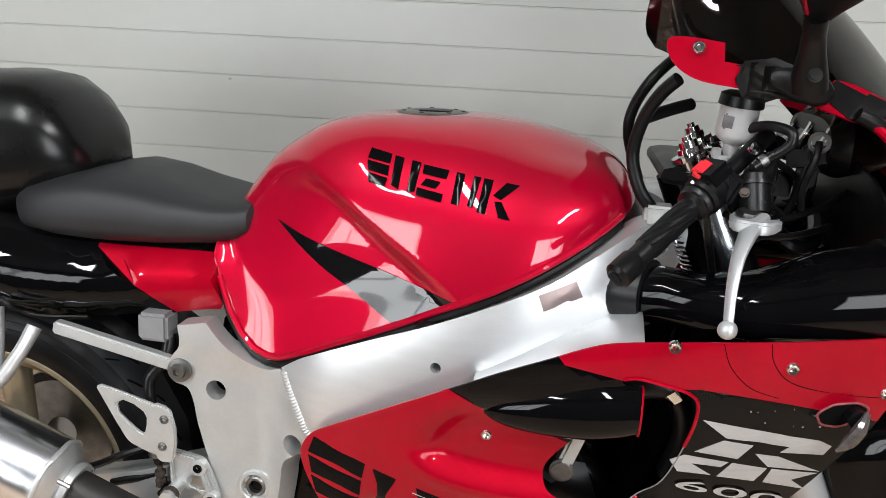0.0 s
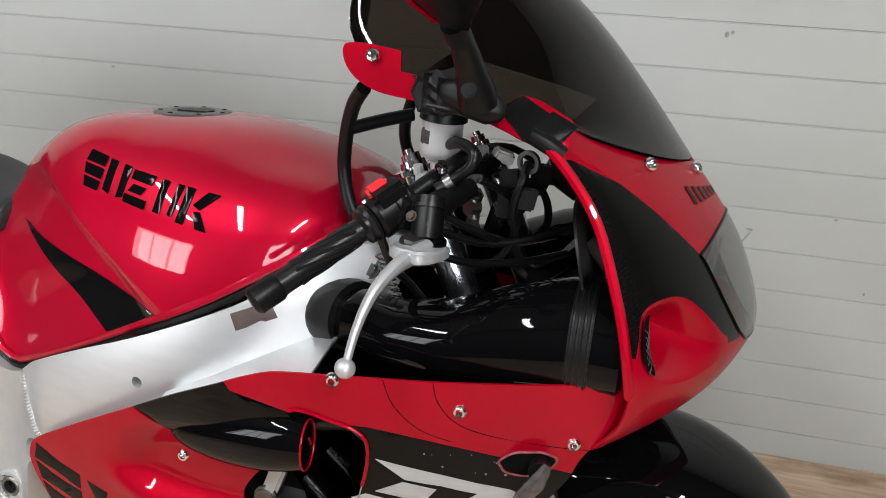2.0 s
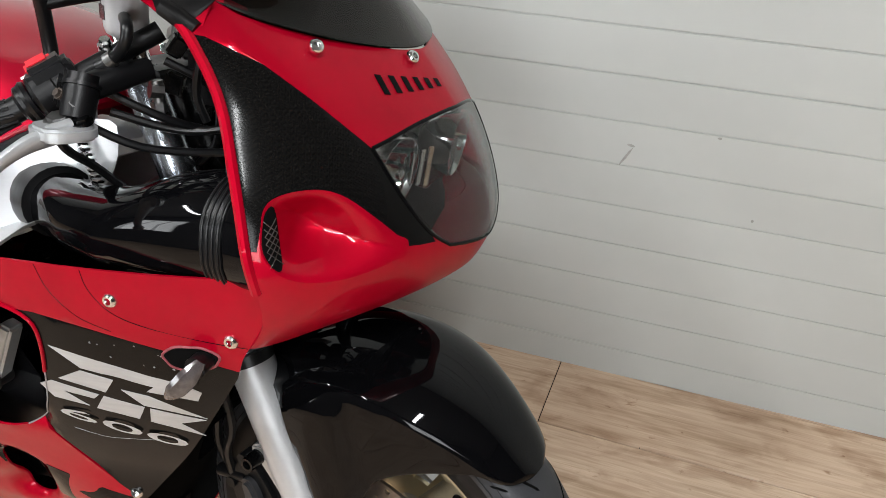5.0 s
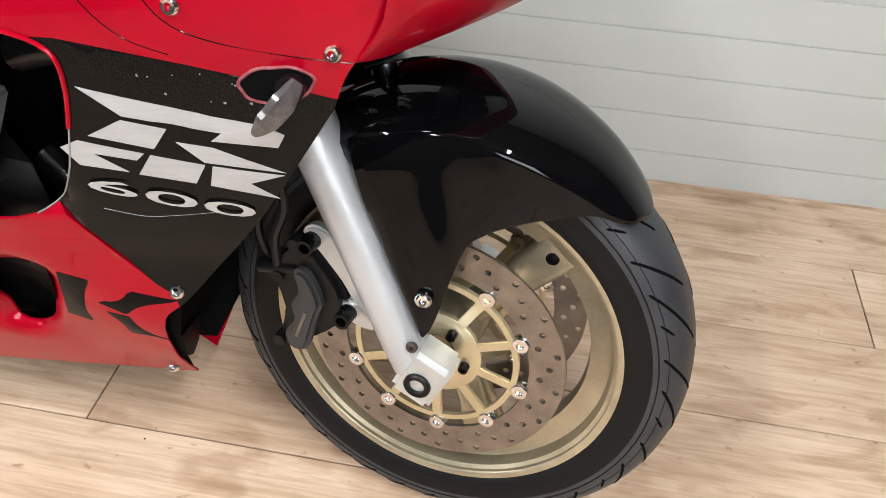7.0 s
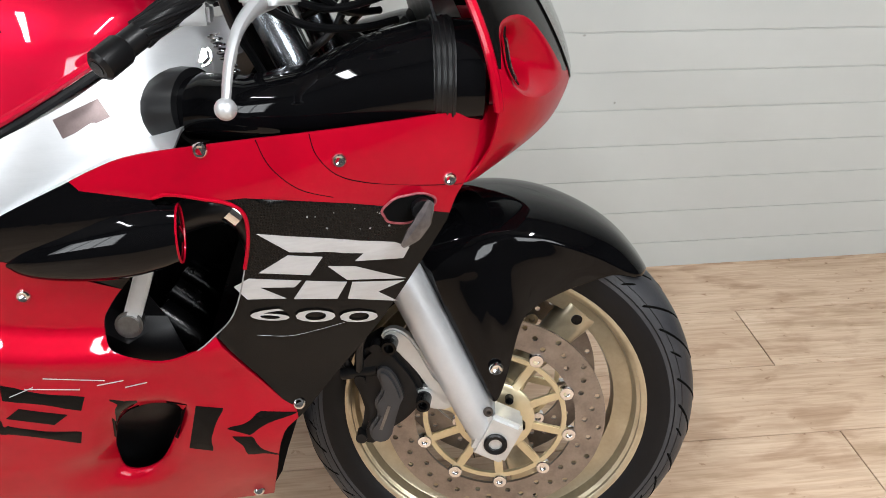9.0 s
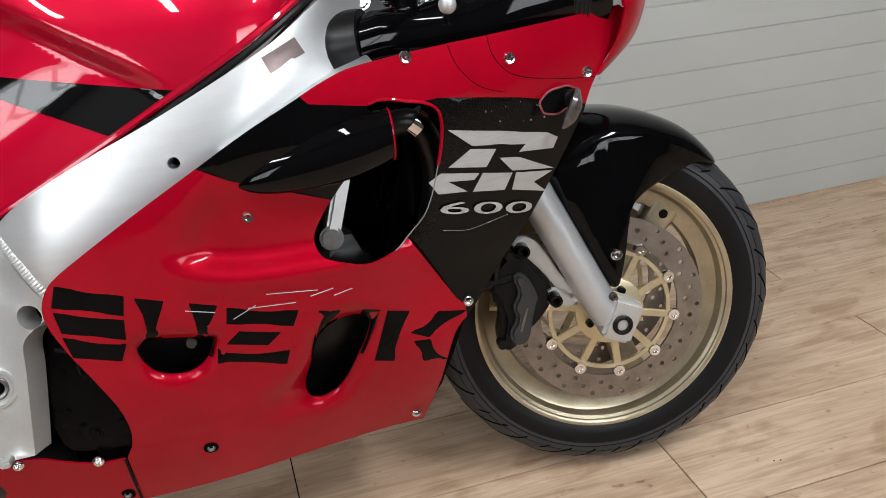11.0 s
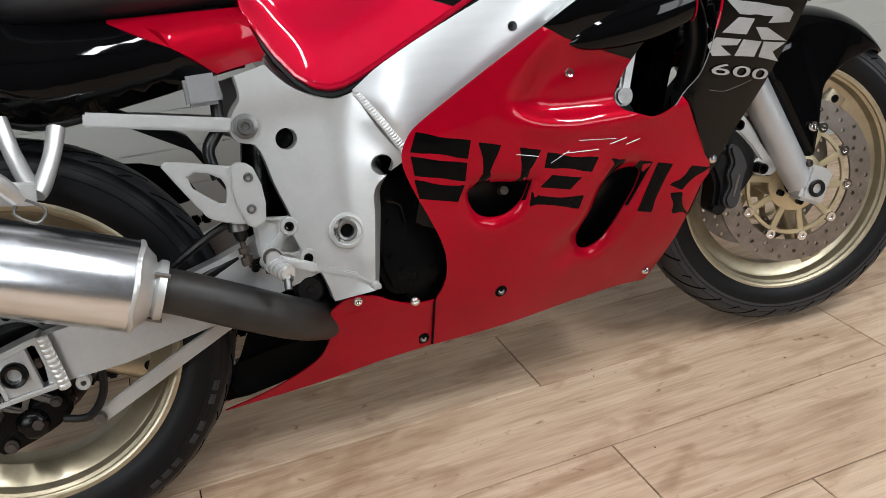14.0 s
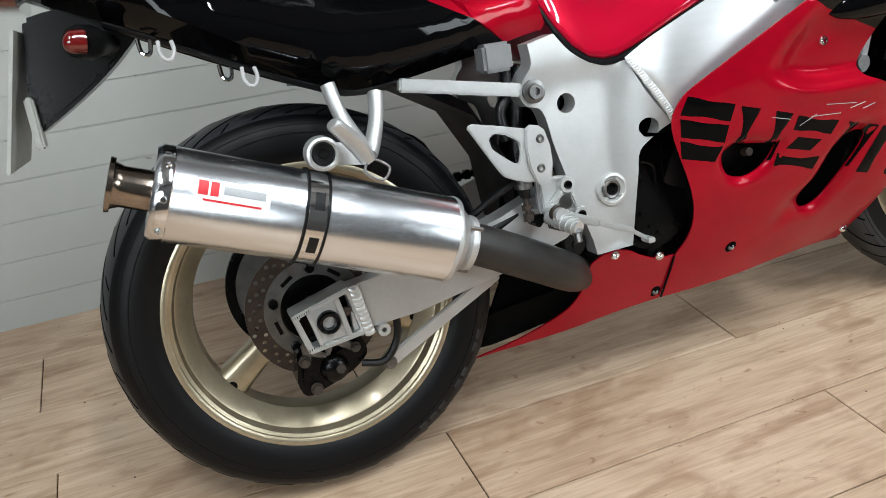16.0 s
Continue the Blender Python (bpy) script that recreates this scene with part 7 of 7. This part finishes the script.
for y in (-0.055, 0.035):
    part("dial", moved(spun([(0.0, -0.004), (0.036, -0.004), (0.038, -0.007), (0.042, -0.006), (0.043, 0.002)], 32), towards((1.237, y, 0.982), (1, 0, -0.5))), BLACK, dash, "round black dial")
    part("dial_ring", moved(spun([(0.038, -0.008), (0.04, -0.011), (0.043, -0.009), (0.044, 0.0)], 32), towards((1.237, y, 0.982), (1, 0, -0.5))), CHROME, dash)
part("dark_bulkhead", sheet(curve([(-0.2, 0.74), (0.2, 0.74), (0.23, 0.86), (0.18, 0.95), (-0.18, 0.95), (-0.23, 0.86)], 4), lambda y, z: (1.3 + 0.25 * max(0.86 - z, 0) - 0.3 * (z - 0.86), y, z), 0.003, res=0.06), SATIN, bike, "black inner fairing")
# ram duct rubbers
part("duct_collar", tube([(0.985, -0.155, 0.778), (1.0, -0.162, 0.78), (1.03, -0.178, 0.782)], [0.042, 0.046, 0.043], 24, 3), HOSE, bike, "black rubber intake collar")
part("duct_band", loft([[(x, -0.197 + 0.071 * math.cos(a), 0.817 + 0.0615 * math.copysign(abs(math.sin(a))**0.75, math.sin(a))) for a in (2 * math.pi * k / 28 for k in range(28))] for x in (1.288, 1.312)]), HOSE, bike)
for k in range(4):
    part("band_rib", tube([(1.291 + 0.006 * k, -0.197 + 0.0712 * math.cos(a), 0.817 + 0.0617 * math.copysign(abs(math.sin(a))**0.75, math.sin(a))) for a in (2 * math.pi * j / 40 for j in range(41))], 0.0014, 6, 0), HOSE, bike)
# mirror on its stalk, tape, screws
mirror = part("mirror", tube([(1.168, -0.226, 1.052), (1.165, -0.234, 1.066), (1.16, -0.25, 1.09), (1.155, -0.265, 1.11), (1.15, -0.285, 1.128)], [0.021, 0.02, 0.0145, 0.0125, 0.013], 16, 4), SATIN, bike, "black mirror on a stubby rubber stalk")
part("mirror_foot", loft([[Vector((1.166 + dx, -0.225 - 0.012 * math.cos(q) * h, 1.053 + 0.022 * math.sin(q) * h - 0.2 * dx)) for q in (2 * math.pi * k / 18 for k in range(18))] for dx, h in ((-0.04, 0.25), (-0.034, 0.55), (-0.015, 0.85), (0.01, 0.9), (0.024, 0.6), (0.03, 0.25))]), SATIN, mirror, "black rubber mirror foot")
head = []
for u, wx, wz in ((0.0, 0.013, 0.011), (0.1, 0.022, 0.017), (0.25, 0.038, 0.03), (0.45, 0.052, 0.043), (0.7, 0.053, 0.046), (0.9, 0.04, 0.036), (1.0, 0.015, 0.014)):
    c = Vector((1.151, -0.28, 1.124)).lerp(Vector((1.13, -0.46, 1.225)), u)
    head.append([c + Vector((wx * math.cos(q) - 0.35 * wz * math.sin(q), 0, wz * math.copysign(abs(math.sin(q))**0.8, math.sin(q)) + wz * 0.5)) for q in (2 * math.pi * k / 24 for k in range(24))])
shell = part("mirror_shell", loft(head), SATIN, mirror, "black mirror housing")
part("shell_edge", tube([Vector(r[15]) + Vector((-0.001, 0, -0.001)) for r in head[1:6]], 0.0022, 6, 3), REDB, shell, "red edge of the mirror housing")
hex_bolt((1.164, -0.2595, 1.067), (0, -1, 0.25), 0.006, 0.002, mirror, DARK)
part("mirror", tube([(1.17, 0.2, 1.07), (1.172, 0.21, 1.12), (1.174, 0.225, 1.16)], [0.02, 0.014, 0.016], 14), SATIN, bike, "black mirror on a stalk")


def over_screen(u0, u1, v0, v1, lift, mat, name, label=""):
    loop = [(u0, v0), (u1, v0), (u1, v1), (u0, v1)]
    def fn(u, v):
        p = Vector(screen(u, v))
        return p + (p - Vector((1.1, 0, 1.0))).normalized() * lift
    return part(name, sheet(loop, fn, 0.0006, res=0.04), mat, bike, label)


over_screen(-0.999, -0.95, 0.33, 0.44, 0.005, TAPE, "tape_patch", "black sticky tape patch")


def rim_at(x, z, lift=0.0):
    """The narrow red strip along the foot of the screen."""
    return (x, -0.227 + 0.85 * max(z - 1.02, 0.0) + 0.12 * max(x - 1.23, 0.0) - lift, z)


RIM = curve([(1.166, 1.036, 1), (1.19, 1.049), (1.204, 1.062, 1), (1.226, 1.058), (1.262, 1.042, 1), (1.262, 1.012, 1), (1.24, 1.012), (1.2, 1.026)], 3)
part("screen_rim", sheet(RIM, rim_at, 0.0025, res=0.012), REDB, bike, "red fairing strip along the foot of the screen")
part("tape_patch", sheet([(1.184, 1.047), (1.206, 1.062), (1.244, 1.044), (1.217, 1.02)], lambda x, z: rim_at(x, z, 0.0016), 0.0008, res=0.012), TAPE, bike, "black sticky tape patch")
part("tape_patch", sheet([(1.215, 1.022), (1.24, 1.05), (1.268, 1.038), (1.248, 1.012)], lambda x, z: rim_at(x, z, 0.003), 0.0008, res=0.012), TAPE, bike, "black sticky tape patch")
part("screen_rail", tube([(1.17, -0.222, 1.036), (1.14, -0.216, 1.041), (1.1, -0.21, 1.044)], [0.003, 0.0035, 0.003], 8), SATIN, bike)
part("tape_wrap", tube([(1.258, -0.226, 1.01), (1.24, -0.229, 1.02), (1.224, -0.23, 1.027)], [0.0085, 0.0095, 0.0085], 10, 2), TAPE, bike, "black sticky tape wrapped round the rim")
part("tape_wrap", sheet(curve([(1.098, 1.077), (1.14, 1.072), (1.15, 1.042), (1.1, 1.036)], 2), lambda x, z: (x, -0.214 + 0.1 * max(z - 1.07, 0) - 0.002 * math.sin(x * 400) - 0.0015 * math.sin(z * 500 + x * 200), z), 0.001, res=0.006), TAPE, bike, "crumpled black tape")
screw(1.046, -0.212, 1.089, bike, (0, -1, 0.2), 0.008)
screw(1.343, -0.153, 1.0, nose_ob, (0.6, -0.7, 0.5), 0.008)
screw(1.396, -0.035, 0.985, nose_ob, (0.8, -0.2, 0.5), 0.008)
for k in range(6):
    a, b = 0.42 - 0.07 * k, 0.38 - 0.07 * k
    part("name_bar", sheet([(-a + 0.005, 0.972 - 0.002 * k), (-b - 0.005, 0.971 - 0.002 * k), (-b - 0.005, 0.953), (-a + 0.005, 0.954)], lambda u, z: Vector(nose(u, z, False)) + Vector((0.001, -0.0003, 0.0006)), 0.0005, res=0.02), DECAL, nose_ob)
# side stand on the far side
part("side_stand", tube([(0.53, 0.12, 0.25), (0.5, 0.2, 0.15), (0.47, 0.25, 0.064)], 0.011, 10, 0), SATIN, bike, "black side stand")

# inner shroud across the front and under the tail of the belly pan
SHROUD = [(0.19, 1.06), (0.26, 1.085), (0.32, 1.1), (0.38, 1.118), (0.44, 1.16), (0.52, 1.215)]
part("front_shroud", loft([[(x + -0.04 * (1 - u**8) * (1 - step(0.4, 0.52, z)), (abs(side_y(x, z)) - 0.006) * u, z) for u in (i / 8 - 1 for i in range(17))] + [(x - 0.01 + -0.04 * (1 - u**8) * (1 - step(0.4, 0.52, z)), (abs(side_y(x, z)) - 0.006) * u, z) for u in (1 - i / 8 for i in range(17))] for z, x in SHROUD]), MATTBLACK, bike, "black inner fairing shroud")
# plate added so that the gap behind the pipe looks shaded inside
part("belly_lining", prism(curve([(0.29, 0.16), (0.31, 0.22), (0.36, 0.3), (0.42, 0.33), (0.52, 0.33), (0.6, 0.3), (0.61, 0.2), (0.45, 0.18)], 3), -0.03, -0.022), MATTBLACK, bike, "black plate standing in for the dark inside of the lower fairing")
part("belly_inner", sheet(curve([(0.266, 0.138), (0.272, 0.18), (0.3, 0.212), (0.4, 0.235), (0.46, 0.25), (0.48, 0.19), (0.4, 0.165)], 3), lambda x, z: (x, belly_y(x, z) + 0.03, z), 0.003, res=0.03), MATTBLACK, bike, "black inside of the belly pan")

# ---------------------------------------------------------------- wall boards and floor planks
PITCH, WIDE = 0.0918, 0.0908
for i in range(-1, 30):
    z0 = 0.076 + PITCH * i
    bm = moved(block(ROOM_X0, 0, max(z0, 0.0), ROOM_X1, 0.012, min(z0 + WIDE, ROOM_H - 0.001), 0.0), WALL_POSE)
    top = [e for e in bm.edges if abs((e.verts[0].co - e.verts[1].co).x) > 1 and e.verts[0].co.z > z0 + 0.05 and (WALL_POSE.inverted() @ e.verts[0].co).y < 0.001]
    bmesh.ops.bevel(bm, geom=top, offset=0.0024, segments=2, affect="EDGES")
    part("board", bm, WALLPAINT, wall)

ROW, LENGTH = 0.21, 1.305
starts = {-4: 0.4, -3: 1.1, -2: 0.865, -1: 0.195, 0: 0.84, 1: 0.1, 2: -0.5, 3: 0.173}
plank_turn = pose(0.85, 0.285, 0, 0, 0, 1.2)
rng = random.Random(4)
meshes, cut = {}, []
for k in range(-13, 5):
    first = starts.get(k, rng.uniform(0, LENGTH))
    n0, n1 = math.floor((ROOM_X0 - first) / LENGTH), math.ceil((ROOM_X1 - first) / LENGTH) - 1
    cut += [(k, ROOM_X0 - 0.06, first + (n0 + 1) * LENGTH), (k, first + n1 * LENGTH, ROOM_X1 + 0.06)]
    for n in range(n0 + 1, n1):
        if not meshes:
            bm = block(0.0012, -ROW + 0.0012, -0.012, LENGTH - 0.0012, -0.0012, 0.0)
            bmesh.ops.bevel(bm, geom=[e for e in bm.edges if all(v.co.z > -0.001 for v in e.verts)], offset=0.0009, segments=1, affect="EDGES")
            ob = part("plank", bm, OAK, floor)
            meshes["plank"] = ob.data
        else:
            ob = new("plank", meshes["plank"])
            ob.parent = floor
        ob.matrix_local = plank_turn @ pose(first + n * LENGTH - 0.85, ROW * k, 0)
for k, a, b in cut:   # planks cut to length at the two end walls
    ob = part("plank", block(0.0012, -ROW + 0.0012, -0.012, b - a - 0.0012, -0.0012, 0.0), OAK, floor)
    ob.matrix_local = plank_turn @ pose(a - 0.85, ROW * k, 0)

# scuffs on the wall and grit on the floor
def on_wall(x, z, lift=0.0006):
    return WALL_POSE @ Vector((x, -lift, z))


SCUFF = material("scuff", (0.38, 0.375, 0.35), 0.7, vary=0.3, scale=80)
for x, z, w, h, r in ((1.545, 0.553, 0.0025, 0.024, 28), (1.552, 0.578, 0.008, 0.003, 10), (1.71, 0.62, 0.004, 0.0025, 0), (1.8, 0.46, 0.0025, 0.0035, 0), (1.44, 0.97, 0.004, 0.006, 0), (1.45, 0.975, 0.003, 0.004, 0), (-0.2, 0.345, 0.008, 0.003, 20), (0.12, 0.8, 0.005, 0.003, 0)):
    bm = spun([(0.0, 0.0), (0.6, -0.0002), (1.0, -0.0006)], 12)
    bm.transform(Matrix.Diagonal((w, 1, h, 1)))
    bm.transform(Matrix.Translation(on_wall(x, z, 0.0009)) @ pose(0, 0, 0, 0, r, wall_turn))
    part("scuff_mark", bm, SCUFF, wall)
rngf = random.Random(9)
grit = []
for k in range(60):
    x, y = rngf.uniform(-0.5, 2.6), rngf.uniform(-0.75, 0.8)
    grit.append(moved(spun([(0.0, 0.0012), (0.001, 0.001), (0.0016, 0.0003), (0.0018, 0.0)], 6, axis="Z"), pose(x, y, 0.0002, 0, 0, 0) @ Matrix.Diagonal((rngf.uniform(0.5, 1.6), rngf.uniform(0.5, 1.4), 1, 1))))
tagged(part("floor_grit", join(*grit), IRON), "scattered dark grit on the plank floor", "grit", kind="stuff")
